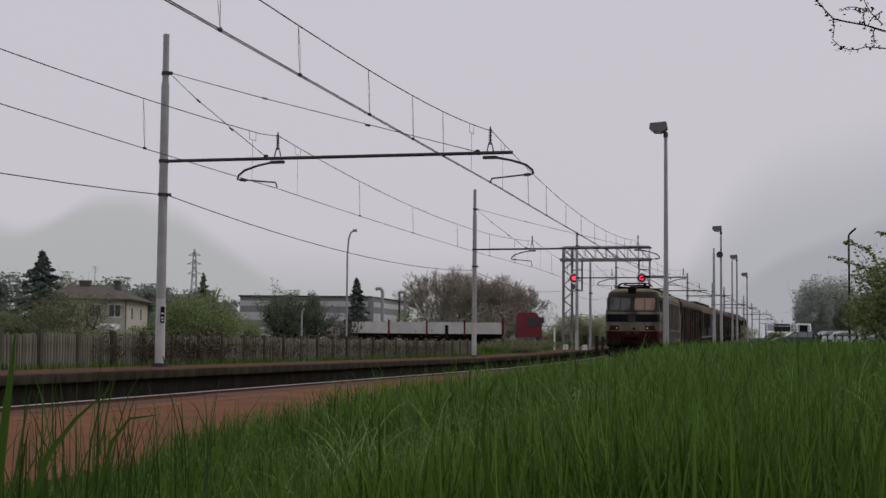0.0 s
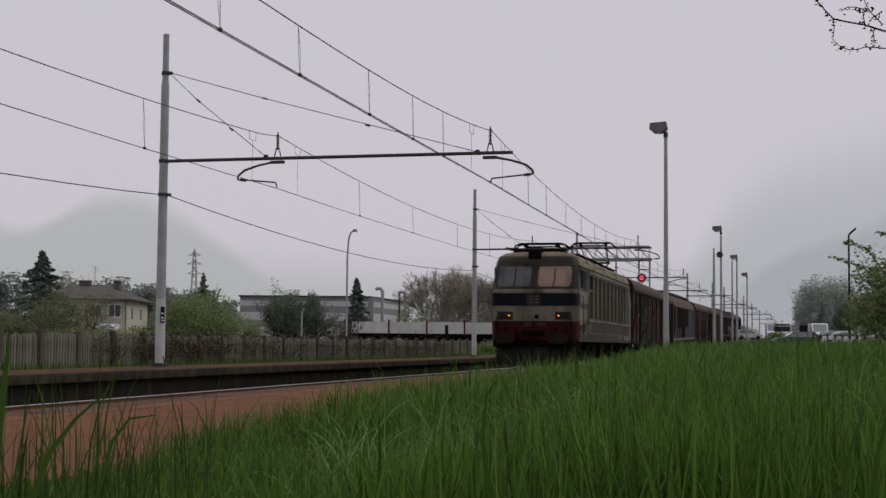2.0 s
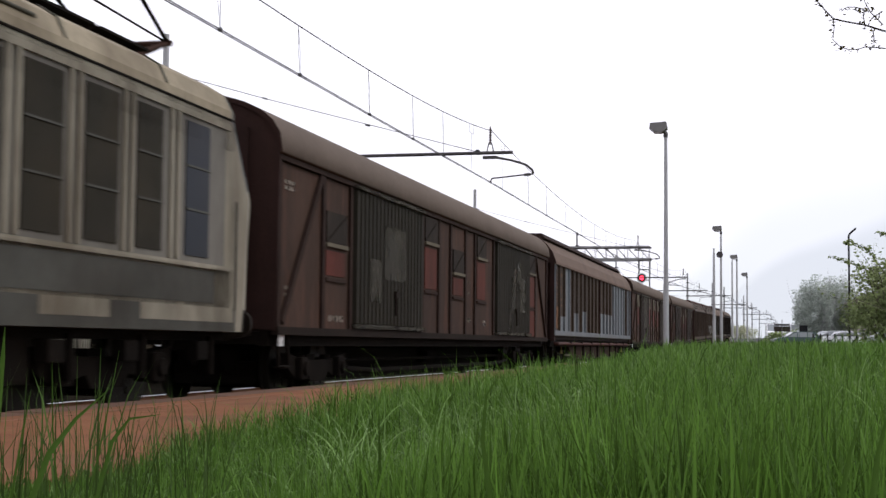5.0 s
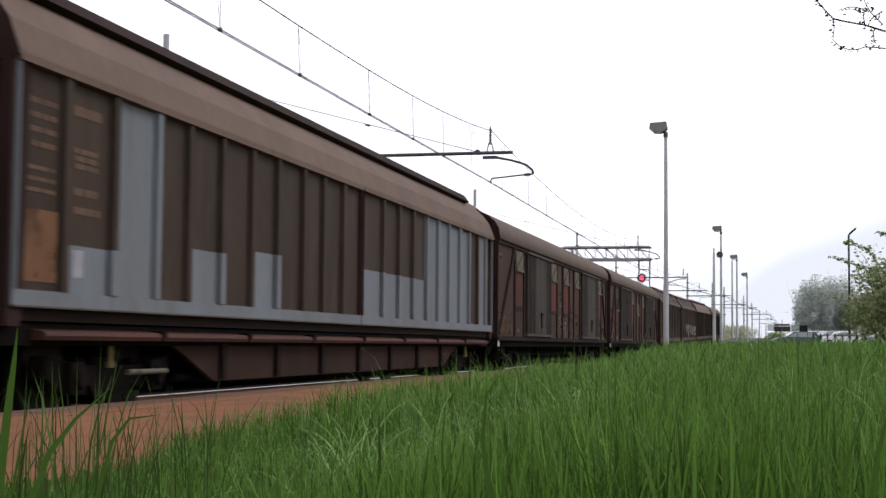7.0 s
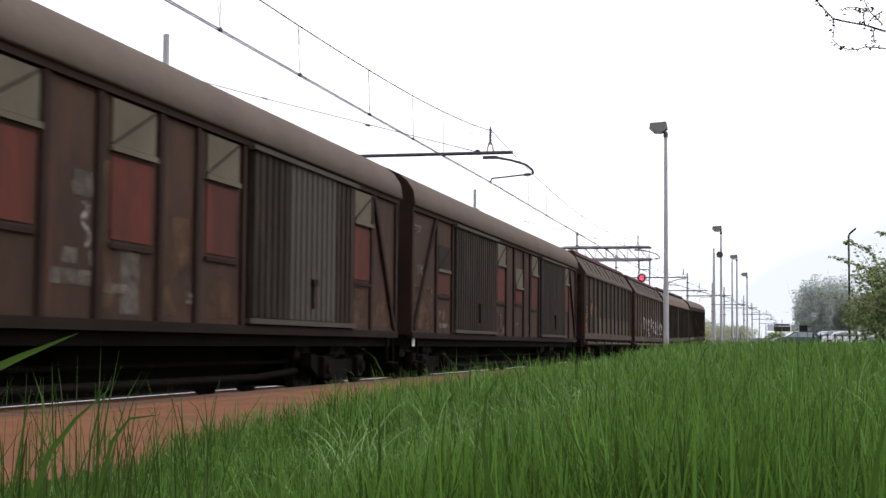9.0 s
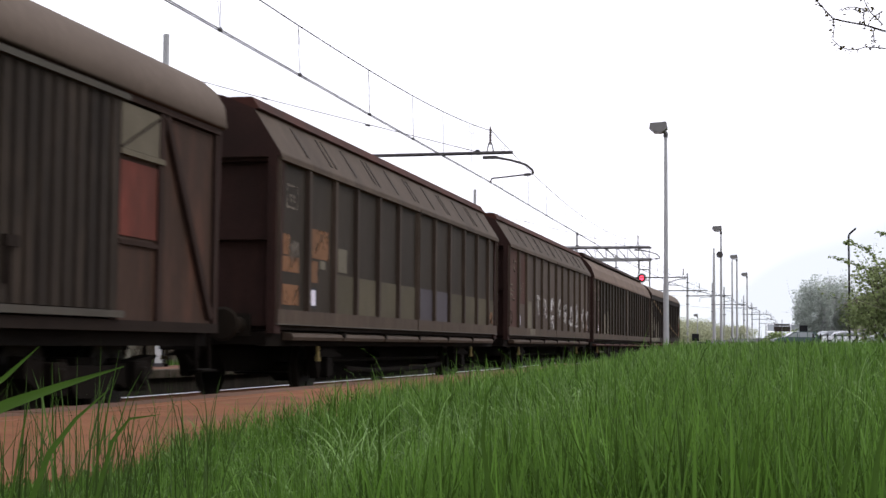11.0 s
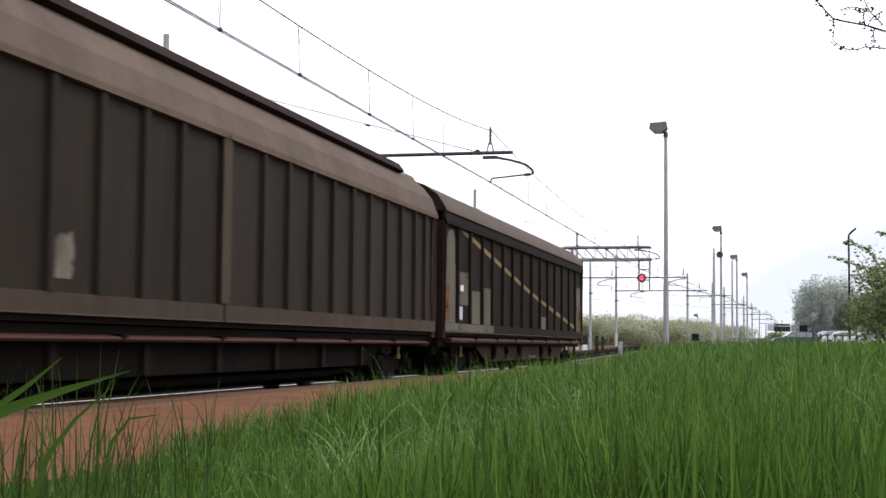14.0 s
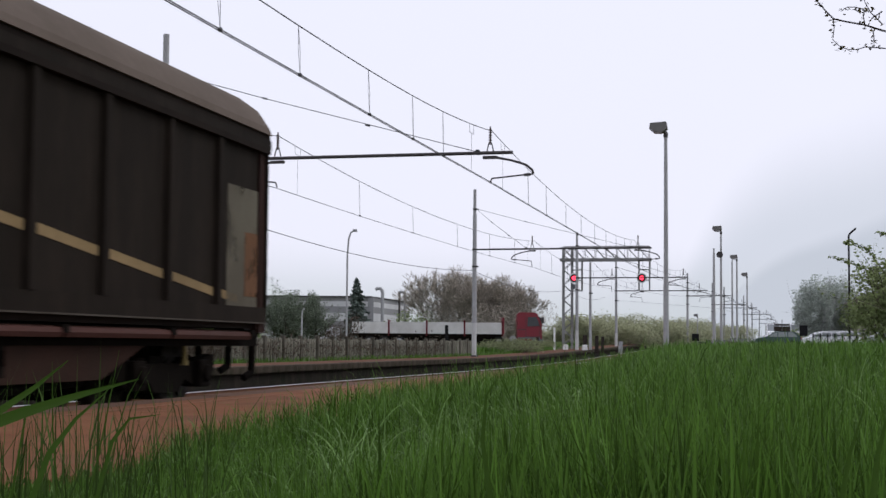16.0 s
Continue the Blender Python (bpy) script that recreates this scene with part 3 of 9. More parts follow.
def marks(parent, rows, x, material=None):
    """Unreadable stencilled lines: broken plain bars on the side. rows: (y0, y1, z, height)."""
    rnd = random.Random(len(rows))
    for y0, y1, z, h in rows:
        bm = bmesh.new()
        lines = max(1, round(h / 0.075))
        for k in range(lines):
            za = z + h * k / lines
            zb = za + h / lines * (0.72 if lines > 1 else 1.0)
            y = y0 + rnd.uniform(0, 0.05)
            while y < y1:
                e = min(y1, y + rnd.uniform(0.03, 0.13))
                slab(bm, x, y, e, za, zb, 0.003)
                y = e + rnd.choice((0.014, 0.018, 0.05))
        part("stencilled_bar", bm, material or M_mark, parent)


TRAIN = []           # (thing, front, rear) along the train


# ---------------------------------------------------------------- covered wagons with sliding doors
def arch(half, z0, z1, n=14, drop=0.0):
    pts = []
    for i in range(n + 1):
        a = math.pi * (1 - i / n)
        pts.append((half * math.cos(a), z0 + (z1 - z0) * math.sin(a) ** 0.8 - drop))
    return pts


def covered_wagon(label, w0, w1, style):
    v = thing("covered_wagon", label, "freight wagon", group="freight wagons of the train")
    h = (w1 - w0) / 2
    rnd = random.Random(int(w0))
    bm = bmesh.new()
    box(bm, -1.30, 1.30, -h, h, 0.98, 3.40, 0)
    part("body", bm, M_frame, v)
    # roof sheet, closed shell with some thickness
    outer, inner = arch(1.45, 3.37, 4.19), arch(1.40, 3.34, 4.13)
    bm = bmesh.new()
    prism(bm, outer + inner[::-1], "y", -h - 0.06, h + 0.06)
    for f in bm.faces:
        f.smooth = len(f.verts) == 4
        f.material_index = 0 if len(f.verts) == 4 else 1
    part("roof", bm, [M_roofbrown, M_endbrown], v)
    for sg in (-1, 1):
        bm = bmesh.new()
        prism(bm, [(-1.36, 1.0)] + [(x * 0.965, z - 0.03) for x, z in outer] + [(1.36, 1.0)], "y", sg * (h - 0.02), sg * (h + 0.02))
        part("end_wall", bm, M_endbrown, v)
        for x in (-0.9, 0.0, 0.9):
            bm = bmesh.new()
            a, b = sorted((sg * (h + 0.02), sg * (h + 0.09)))
            box(bm, x - 0.06, x + 0.06, a, b, 0.9, 3.9 if x == 0 else 3.7)
            part("end_post", bm, M_endbrown, v)
    # layout along the wagon, from its own front end
    L = 2 * h
    if style == "first":
        doors, hatches = [(3.53, 7.95), (15.3, 20.0)], [2.15, 8.3, 10.75, 13.2, L - 3.08]
        posts = [0.06, 2.0, 3.4, 8.1, 9.45, 10.5, 11.95, 12.95, 15.1, L - 3.2, L - 2.05, L - 0.06]
    elif style == "plain":
        doors, hatches = [(3.9, 8.05), (14.75, 19.25)], [2.54, 8.36, 10.86, 13.33, L - 2.65]
        posts = [0.06, 2.36, 3.7, 8.2, 9.5, 10.6, 12.05, 13.08, 14.55, L - 2.75, L - 1.65, L - 0.06]
    else:
        doors, hatches = [(3.53, 7.95), (14.55, 19.25)], [2.15, 8.3, 10.75, 13.2, L - 2.65]
        posts = [0.06, 2.0, 3.4, 8.1, 9.45, 10.5, 11.95, 12.95, 14.4, L - 2.75, L - 1.65, L - 0.06]
    for sg in (1, -1):
        def Y(a):
            return -h + a
        x = sg * 1.30
        # plain sheeting between the posts
        for a, b in zip(posts, posts[1:]):
            if any(d0 - 0.3 < (a + b) / 2 < d1 + 0.3 for d0, d1 in doors):
                continue
            bm = bmesh.new()
            slab(bm, x, Y(a + 0.05), Y(b - 0.05), 1.02, 3.26, 0.045)
            part("wall_panel", bm, M_brown, v)
        for a in posts:
            bm = bmesh.new()
            slab(bm, x, Y(a - 0.065), Y(a + 0.065), 0.98, 3.33, 0.085)
            part("post", bm, M_bodyframe, v)
        bm = bmesh.new()
        slab(bm, x, Y(0), Y(L), 3.27, 3.40, 0.10)
        part("eaves_rail", bm, M_bodyframe, v)
        bm = bmesh.new()
        slab(bm, x, Y(0), Y(L), 0.93, 1.04, 0.10)
        part("sill", bm, M_frame, v)
        # diagonal braces at both ends
        for (ya, za), (yb, zb) in (((0.2, 1.1), (posts[1] - 0.12, 3.25)), ((posts[-2] + 0.1, 3.25), (L - 0.2, 1.1))):
            bm = bmesh.new()
            d = Vector((0, yb - ya, zb - za)).normalized()
            nrm = Vector((0, -d.z, d.y)) * 0.055
            q = [Vector((0, Y(ya), za)) + nrm, Vector((0, Y(yb), zb)) + nrm, Vector((0, Y(yb), zb)) - nrm, Vector((0, Y(ya), za)) - nrm]
            prism(bm, [(p.y, p.z) for p in q], "x", *sorted((x + sg * 0.04, x + sg * 0.10)))
            part("brace", bm, M_bodyframe, v)
        # hatch over red panel
        for i, a in enumerate(hatches):
            w = 1.02
            low = style == "dark" or (style == "first")
            zt = 2.78 if (low and i in (0, 2)) else 3.24
            bm = bmesh.new()
            slab(bm, x, Y(a), Y(a + w), zt - 0.46, zt, 0.075)
            hat = part("vent_hatch", bm, M_doordark if style == "first" or (low and i == 0) else M_vent, v)
            for c in ((Y(a), zt - 0.46, Y(a + w), zt),):
                bm = bmesh.new()
                bent(bm, [(x + sg * 0.08, c[0], c[1]), (x + sg * 0.08, c[2], c[3])], 0.012, 4)
                part("cross_bar", bm, M_frame, hat)
            bm = bmesh.new()
            slab(bm, x, Y(a - 0.03), Y(a + w + 0.03), zt - 0.53, zt - 0.47, 0.10)
            part("hatch_ledge", bm, M_vent, hat)
            zb = 1.86 + rnd.uniform(-0.05, 0.05)
            if zt - 0.6 > zb:
                bm = bmesh.new()
                slab(bm, x, Y(a + 0.03), Y(a + w - 0.03), zb, zt - 0.58, 0.06)
                part("red_panel", bm, M_panelred, v)
            bm = bmesh.new()
            slab(bm, x, Y(a), Y(a + w), zb - 0.09, zb - 0.04, 0.08)
            part("rail", bm, M_bodyframe, v)
            if style == "first" and i in (4,):
                bm = bmesh.new()
                slab(bm, x, Y(a + 0.03), Y(a + w - 0.03), 1.06, zb - 0.11, 0.06)
                part("red_panel", bm, M_panelred, v)
        # slatted sliding doors
        for k, (d0, d1) in enumerate(doors):
            door = thing("sliding_door", "dark slatted sliding door", "")
            del door["label"]
            door.parent = v
            n = round((d1 - d0) / 0.235)
            st = (d1 - d0) / n
            grey0, grey1 = {"plain": ((0.36, 0.8), (0.3, 0.8)), "dark": ((2, 2), (2, 2)), "first": ((2, 2), (2, 2))}[style][k]
            for i in range(n):
                f = (i + 0.5) / n
                bm = bmesh.new()
                ya, yb = Y(d0 + i * st), Y(d0 + (i + 1) * st)
                o = x + sg * 0.05
                prism(bm, [(o, ya + 0.01), (o + sg * 0.075, ya + 0.035), (o + sg * 0.075, yb - 0.035), (o, yb - 0.01)], "z", 1.14, 3.24)
                part("slat", bm, M_doorgrey if grey0 < f < grey1 else (M_dooroliv if style == "first" else M_doordark), door)
            for z0, z1, dp in ((3.24, 3.30, 0.17), (1.06, 1.13, 0.15)):
                bm = bmesh.new()
                slab(bm, x, Y(d0 - 0.1), Y(d1 + 0.1), z0, z1, dp)
                part("door_rail", bm, M_dooroliv_pale if style == "first" else M_doorgrey, door)
            bm = bmesh.new()
            box(bm, *sorted((x + sg * 0.12, x + sg * 0.17)), Y((d0 + d1) / 2 + 0.1), Y((d0 + d1) / 2 + 0.32), 1.62, 1.72)
            bent(bm, [(x + sg * 0.15, Y((d0 + d1) / 2 + 0.14), 1.65), (x + sg * 0.15, Y((d0 + d1) / 2 + 0.14), 1.3)], 0.02)
            part("door_latch", bm, M_frame, door)
        marks(v, [(-h + 0.3, -h + 0.75, 2.9, 0.16), (-h + 0.35, -h + 0.7, 1.55, 0.05), (-h + 0.35, -h + 0.62, 1.45, 0.05), (-h + 2.3, -h + 3.1, 1.15, 0.09),
                  (h - 11.2, h - 10.7, 2.15, 0.03), (h - 11.15, h - 10.8, 1.9, 0.05), (h - 11.3, h - 10.6, 1.3, 0.10), (h - 9.3, h - 8.9, 1.25, 0.14)], x + sg * 0.05)
    # steps and corner plates
    for sg in (-1, 1):
        for e in (-1, 1):
            bm = bmesh.new()
            y = e * (h - 0.35)
            bent(bm, [(sg * 1.34, y - 0.2, 0.95), (sg * 1.36, y - 0.2, 0.5), (sg * 1.36, y + 0.2, 0.5), (sg * 1.34, y + 0.2, 0.95)], 0.025, 6)
            box(bm, sg * 1.36 - 0.09, sg * 1.36 + 0.09, y - 0.2, y + 0.2, 0.49, 0.51)
            part("step", bm, M_under, v)
        side_part("label_plate", v, M_white, -h + 0.12, -h + 0.32, 0.78, 0.98, x=1.36, depth=0.01)
    underframe(v, h, 0.0)
    gear(v, h, 2.6)
    add_ends(v, h)
    TRAIN.append((v, w0, w1))
    return v


def seam_ribs(v, h, ribs, roof):
    """Dark strips up the slanted roof sheets, single and paired by turns."""
    (xa, za), (xb, zb) = roof[1], roof[2]
    for sg in (1, -1):
        for k, r in enumerate(sorted(ribs)):
            for o in ((-0.13, 0.13) if k % 2 else (0.0,)):
                bm = bmesh.new()
                y = -h + r + o
                p0, p1 = ((xa + (xb - xa) * f, za + (zb - za) * f) for f in (0.14, 0.86))
                prism(bm, [(sg * (p0[0] - 0.01), p0[1]), (sg * (p0[0] + 0.008), p0[1] + 0.005), (sg * (p1[0] + 0.008), p1[1] + 0.005), (sg * (p1[0] - 0.01), p1[1])], "y", y - 0.035, y + 0.035)
                part("roof_seam", bm, M_ribdark, v)


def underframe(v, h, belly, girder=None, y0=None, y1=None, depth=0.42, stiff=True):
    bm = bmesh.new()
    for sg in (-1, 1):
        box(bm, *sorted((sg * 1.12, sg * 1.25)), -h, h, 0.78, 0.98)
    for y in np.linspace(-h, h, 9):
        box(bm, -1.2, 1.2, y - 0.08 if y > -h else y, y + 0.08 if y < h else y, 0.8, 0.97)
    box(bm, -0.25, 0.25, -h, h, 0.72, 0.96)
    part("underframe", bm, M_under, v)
    # sill and boxes close the gap under the wagon to keep it dark
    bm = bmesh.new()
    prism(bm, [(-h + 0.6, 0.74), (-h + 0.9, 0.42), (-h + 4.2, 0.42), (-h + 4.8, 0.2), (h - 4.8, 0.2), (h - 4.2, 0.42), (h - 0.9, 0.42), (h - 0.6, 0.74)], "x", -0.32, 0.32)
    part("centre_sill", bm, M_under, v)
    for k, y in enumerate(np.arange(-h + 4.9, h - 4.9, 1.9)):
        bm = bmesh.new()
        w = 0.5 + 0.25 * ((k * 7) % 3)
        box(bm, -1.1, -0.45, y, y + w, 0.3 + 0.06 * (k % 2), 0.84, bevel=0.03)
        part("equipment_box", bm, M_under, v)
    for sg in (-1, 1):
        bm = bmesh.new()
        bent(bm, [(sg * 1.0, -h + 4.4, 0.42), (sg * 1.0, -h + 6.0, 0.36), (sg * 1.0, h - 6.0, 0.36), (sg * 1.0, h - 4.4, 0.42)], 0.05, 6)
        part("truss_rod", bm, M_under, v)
    if belly:
        a, b = (-h + 3.7, h - 3.2) if y0 is None else (y0, y1)
        for sg in (-1, 1):
            x0, x1 = sorted((sg * 1.15, sg * 1.22))
            bm = bmesh.new()
            prism(bm, [(a, 0.84), (a + 1.4, depth), (b - 1.2, depth + 0.02), (b, 0.84)], "x", x0, x1)
            part("side_girder", bm, girder or M_girder, v)
            n = 7 if stiff else 0
            for i in range(n):
                y = a + 1.6 + (b - a - 3.2) * i / (n - 1)
                bm = bmesh.new()
                slab(bm, sg * 1.22, y - 0.07, y + 0.07, depth + 0.02, 0.82, 0.06)
                part("stiffener", bm, M_frame, v)
    # brake gear and tanks between the axles
    bm = bmesh.new()
    tube(bm, (-0.5, -1.6, 0.62), (-0.5, -0.4, 0.62), 0.2, n=14)
    tube(bm, (0.4, 0.3, 0.6), (0.4, 1.1, 0.6), 0.16, n=14)
    bent(bm, [(0.75, -h + 3.5, 0.55), (0.75, h - 3.5, 0.55)], 0.03)
    bent(bm, [(-0.75, -h + 3.5, 0.55), (-0.75, h - 3.5, 0.55)], 0.03)
    part("brake_gear", bm, M_under, v)


def gear(v, h, inset, two_axle=False):
    if two_axle:
        for sg in (-1, 1):
            y = sg * (h - inset)
            for s in (-1, 1):
                bm = bmesh.new()
                x0, x1 = sorted((s * 0.96, s * 1.1))
                prism(bm, [(y - 0.55, 0.82), (y - 0.3, 0.3), (y - 0.2, 0.3), (y - 0.16, 0.62), (y + 0.16, 0.62), (y + 0.2, 0.3), (y + 0.3, 0.3), (y + 0.55, 0.82)], "x", x0, x1)
                part("axle_guard", bm, M_under, v)
                bm = bmesh.new()
                box(bm, *sorted((s * 0.93, s * 1.2)), y - 0.14, y + 0.14, 0.32, 0.6, bevel=0.02)
                part("axle_box", bm, M_under, v)
                bm = bmesh.new()
                prism(bm, [(y - 0.65, 0.64), (y - 0.65, 0.62), (y + 0.65, 0.62), (y + 0.65, 0.64), (y + 0.25, 0.74), (y - 0.25, 0.74)], "x", *sorted((s * 1.1, s * 1.17)))
                part("leaf_spring", bm, M_under, v)
            w = part("wheelset", WHEEL_WAGON, parent=v, at=pose(0, y, 0.46))
            WHEELS.append((w, 0.46, (0, y, 0.46)))
    else:
        for sg in (-1, 1):
            add_bogie(v, sg * (h - inset), 1.8, 0.46, BOGIE_WAGON, WHEEL_WAGON)


# ---------------------------------------------------------------- wagons with sliding side walls
def sliding_wagon(label, w0, w1, ribs, seam, roof, wall_mat, rib_mat, roof_mat, sill_mat, rail_mat, belly, two_axle, ledge=None, facets=False, depth=0.42, stiff=True, painted=(), girder=None, rail=(0.86, 0.97), sill_foot=1.08):
    """ribs: distances of the ribs from the front end; seam: where the two walls meet; painted: ribs in light grey."""
    v = thing("sliding_wall_wagon", label, "freight wagon", group="freight wagons of the train")
    h = (w1 - w0) / 2
    L = 2 * h
    bm = bmesh.new()
    box(bm, -1.30, 1.30, -h + 0.25, h - 0.25, 1.0, 3.34)
    part("body", bm, M_frame, v)
    prof = roof
    full = [(-x, z) for x, z in prof] + [(x, z) for x, z in prof[::-1]]
    bm = bmesh.new()
    prism(bm, full, "y", -h + 0.02, h - 0.02)
    for f in bm.faces:
        f.smooth = (not facets) and len(f.verts) == 4 and f.calc_center_median().z > 3.62
        f.material_index = 0 if len(f.verts) == 4 else 1
    part("roof", bm, [roof_mat, M_endbrown], v)
    if ledge:
        lx, lz0, lz1, a, b = ledge
        bm = bmesh.new()
        prism(bm, [(-lx - 0.06, lz0), (-lx + 0.05, lz1), (lx - 0.05, lz1), (lx + 0.06, lz0), (lx - 0.1, lz0 - 0.05), (-lx + 0.1, lz0 - 0.05)], "y", -h + a, h - b)
        part("roof_ledge", bm, M_endred if facets else M_bodyframe, v)
    for e in (-1, 1):
        bm = bmesh.new()
        prism(bm, [(-1.34, 1.0)] + [(x * 0.97, z - 0.02) for x, z in full] + [(1.34, 1.0)], "y", *sorted((e * (h - 0.30), e * (h - 0.2))))
        part("end_wall", bm, M_endbrown, v)
        for x in (-1.3, 1.3):
            bm = bmesh.new()
            box(bm, x - 0.06, x + 0.06, *sorted((e * (h - 0.24), e * h)), 0.95, 3.32)
            part("corner_post", bm, M_endbrown, v)
        for z in (1.05, 2.2, 3.25):
            bm = bmesh.new()
            box(bm, -1.24, 1.24, *sorted((e * (h - 0.22), e * (h - 0.1))), z, z + 0.14)
            part("end_beam", bm, M_endbrown, v)
    edges = sorted(set([0.12] + list(ribs) + [seam, L - 0.12]))
    for sg in (1, -1):
        for k, (a, b) in enumerate(((0.05, seam - 0.03), (seam + 0.03, L - 0.05))):
            wall = thing("sliding_wall", "", "")
            wall.parent = v
            inside = [e for e in edges if a <= e <= b or abs(e - a) < 0.1 or abs(e - b) < 0.1]
            inside = sorted(set([a] + [e for e in inside if a + 0.15 < e < b - 0.15] + [b]))
            for i, (p, q) in enumerate(zip(inside, inside[1:])):
                bm = bmesh.new()
                slab(bm, sg * 1.30, -h + p, -h + q, 1.26, 3.27, 0.035)
                part("panel", bm, wall_mat, wall)
            for p in inside:
                wd = 0.075 if a < p < b else 0.06
                bm = bmesh.new()
                ya = max(-h + a, -h + p - wd)
                yb = min(-h + b, -h + p + wd)
                o = sg * 1.335
                prism(bm, [(o, ya), (o + sg * 0.065, ya + 0.02), (o + sg * 0.065, yb - 0.02), (o, yb)], "z", 1.272, 3.3)
                part("rib", bm, M_patchgrey if any(abs(p - g) < 0.02 for g in painted) else rib_mat if a < p < b else M_endbrown if sill_mat is M_patchgrey and abs(p - seam) < 0.1 else sill_mat, wall)
            bm = bmesh.new()
            slab(bm, sg * 1.30, -h + a, -h + b, sill_foot, 1.27, 0.085)
            part("wall_sill", bm, sill_mat, wall)
            bm = bmesh.new()
            slab(bm, sg * 1.30, -h + a, -h + b, sill_foot - 0.015, sill_foot + 0.002, 0.095)
            part("sill_lip", bm, M_smudge_edge, wall)
            bm = bmesh.new()
            slab(bm, sg * 1.30, -h + a, -h + b, 3.26, 3.33, 0.12)
            part("wall_cornice", bm, M_frame if roof_mat is M_roofpale else roof_mat, wall)
        # outer rail in short lengths with joints
        n = round(L / 2.7)
        for i in range(n):
            bm = bmesh.new()
            y0, y1 = -h + 0.6 + (L - 1.2) * i / n, -h + 0.6 + (L - 1.2) * (i + 1) / n - 0.06
            r0, r1 = rail
            prism(bm, [(sg * 1.26, r0), (sg * 1.40, r0), (sg * 1.42, (r0 + r1) / 2 - 0.01), (sg * 1.40, r1 - 0.02), (sg * 1.26, r1)], "y", y0, y1)
            part("sill_rail", bm, rail_mat, v)
            bm = bmesh.new()
            box(bm, *sorted((sg * 1.27, sg * 1.43)), y1 - 0.02, y1 + 0.1, r0 + 0.04, r1 + 0.01)
            part("rail_bracket", bm, M_under, v)
        for e in (-1, 1):
            bm = bmesh.new()
            y = e * (h - 2.3)
            tube(bm, (sg * 1.22, y, 0.58), (sg * 1.22, y, 0.82), 0.03, n=10)
            tube(bm, (sg * 1.22, y, 0.56), (sg * 1.22, y, 0.62), 0.045, n=10)
            part("yellow_handle", bm, M_yellow, v)
    underframe(v, h, belly, girder, depth=depth, stiff=stiff)
    if facets:
        seam_ribs(v, h, ribs + [seam], roof)
    gear(v, h, 2.55 if not two_axle else 3.0, two_axle)
    add_ends(v, h)
    TRAIN.append((v, w0, w1))
    return v, h


def blot(v, h, material, a, b, z0, z1, seed, x=1.337):
    """A ragged patch of old paint, uneven along its top and flanks."""
    r = random.Random(seed)
    n = 9
    left = [(a + r.uniform(0, 0.1) * (b - a), z0 + (z1 - z0) * k / n) for k in range(n)]
    top = [(a + (b - a) * k / n, z1 - r.uniform(0, 0.22) * (z1 - z0)) for k in range(1, n)]
    right = [(b - r.uniform(0, 0.12) * (b - a), z0 + (z1 - z0) * k / n) for k in range(n - 1, -1, -1)]
    bm = bmesh.new()
    prism(bm, [(-h + p, z) for p, z in left + top + right], "x", x, x + 0.004)
    part("paint_patch", bm, material, v)


def patch(v, h, material, a, b, z0, z1, x=1.337, name="paint_patch"):
    """A repainted area on the wall sheet, between the ribs."""
    bm = bmesh.new()
    slab(bm, x, -h + a, -h + b, z0, z1, 0.004)
    part(name, bm, material, v)


def rib_patch(v, h, material, a, z0, z1):
    bm = bmesh.new()
    slab(bm, 1.336, -h + a - 0.078, -h + a + 0.078, z0, z1, 0.068)
    part("painted_rib", bm, material, v)


def stroke(v, h, pts, width=0.07, x=1.412):
    """One sprayed stroke, curving through points (distance from the front end, height)."""
    P = [Vector((-h + a, z)) for a, z in pts]
    P = [P[0] * 2 - P[1]] + P + [P[-1] * 2 - P[-2]]
    C = []
    for k in range(1, len(P) - 2):
        a, b, c, d = P[k - 1:k + 3]
        for j in range(6):
            t = j / 6
            C.append(0.5 * (2 * b + (c - a) * t + (2 * a - 5 * b + 4 * c - d) * t * t + (3 * b - a - 3 * c + d) * t ** 3))
    C.append(P[-2])
    n = len(C)
    verts, faces = [], []
    for i, q in enumerate(C):
        d = (C[min(i + 1, n - 1)] - C[max(i - 1, 0)]).normalized()
        w = width * (0.55 + 0.45 * math.sin(math.pi * (i + 0.6) / (n + 0.2))) / 2
        for sg in (-1, 1):
            for xx in (x - 0.03, x):
                verts.append((xx, q.x - sg * d.y * w, q.y + sg * d.x * w))
    for i in range(n - 1):
        a = i * 4
        faces += [(a + 1, a + 3, a + 7, a + 5), (a, a + 1, a + 5, a + 4), (a + 2, a + 6, a + 7, a + 3)]
    part("sprayed_stroke", raw("sprayed_stroke", verts, faces, M_spray), parent=v)
# ---------------------------------------------------------------- electric locomotive
LOCO0, LOCO1 = 0.15, 17.75
LH = (LOCO1 - LOCO0) / 2
ZN = [0.95, 1.22, 1.64, 2.13, 2.56, 2.68, 3.50, 3.60, 3.80, 3.91, 3.98]
YN = [0.16, 0.12, 0.10, 0.06, 0.0, 0.06, 0.52, 0.50, 0.55, 0.66, 1.15]
WN = [1.45, 1.45, 1.45, 1.45, 1.45, 1.45, 1.415, 1.405, 1.31, 1.13, 0.74]
PLAN = [(0.0, 0.0), (0.45, 0.002), (0.9, 0.012), (1.15, 0.028), (1.3, 0.055), (1.42, 0.2), (1.45, 0.36)]


def nose(x, z):
    """How far the loco's front surface lies behind its foremost line."""
    w = np.interp(z, ZN, WN) / 1.45
    return float(np.interp(z, ZN, YN) + np.interp(abs(x) / w, [p[0] for p in PLAN], [p[1] for p in PLAN]))


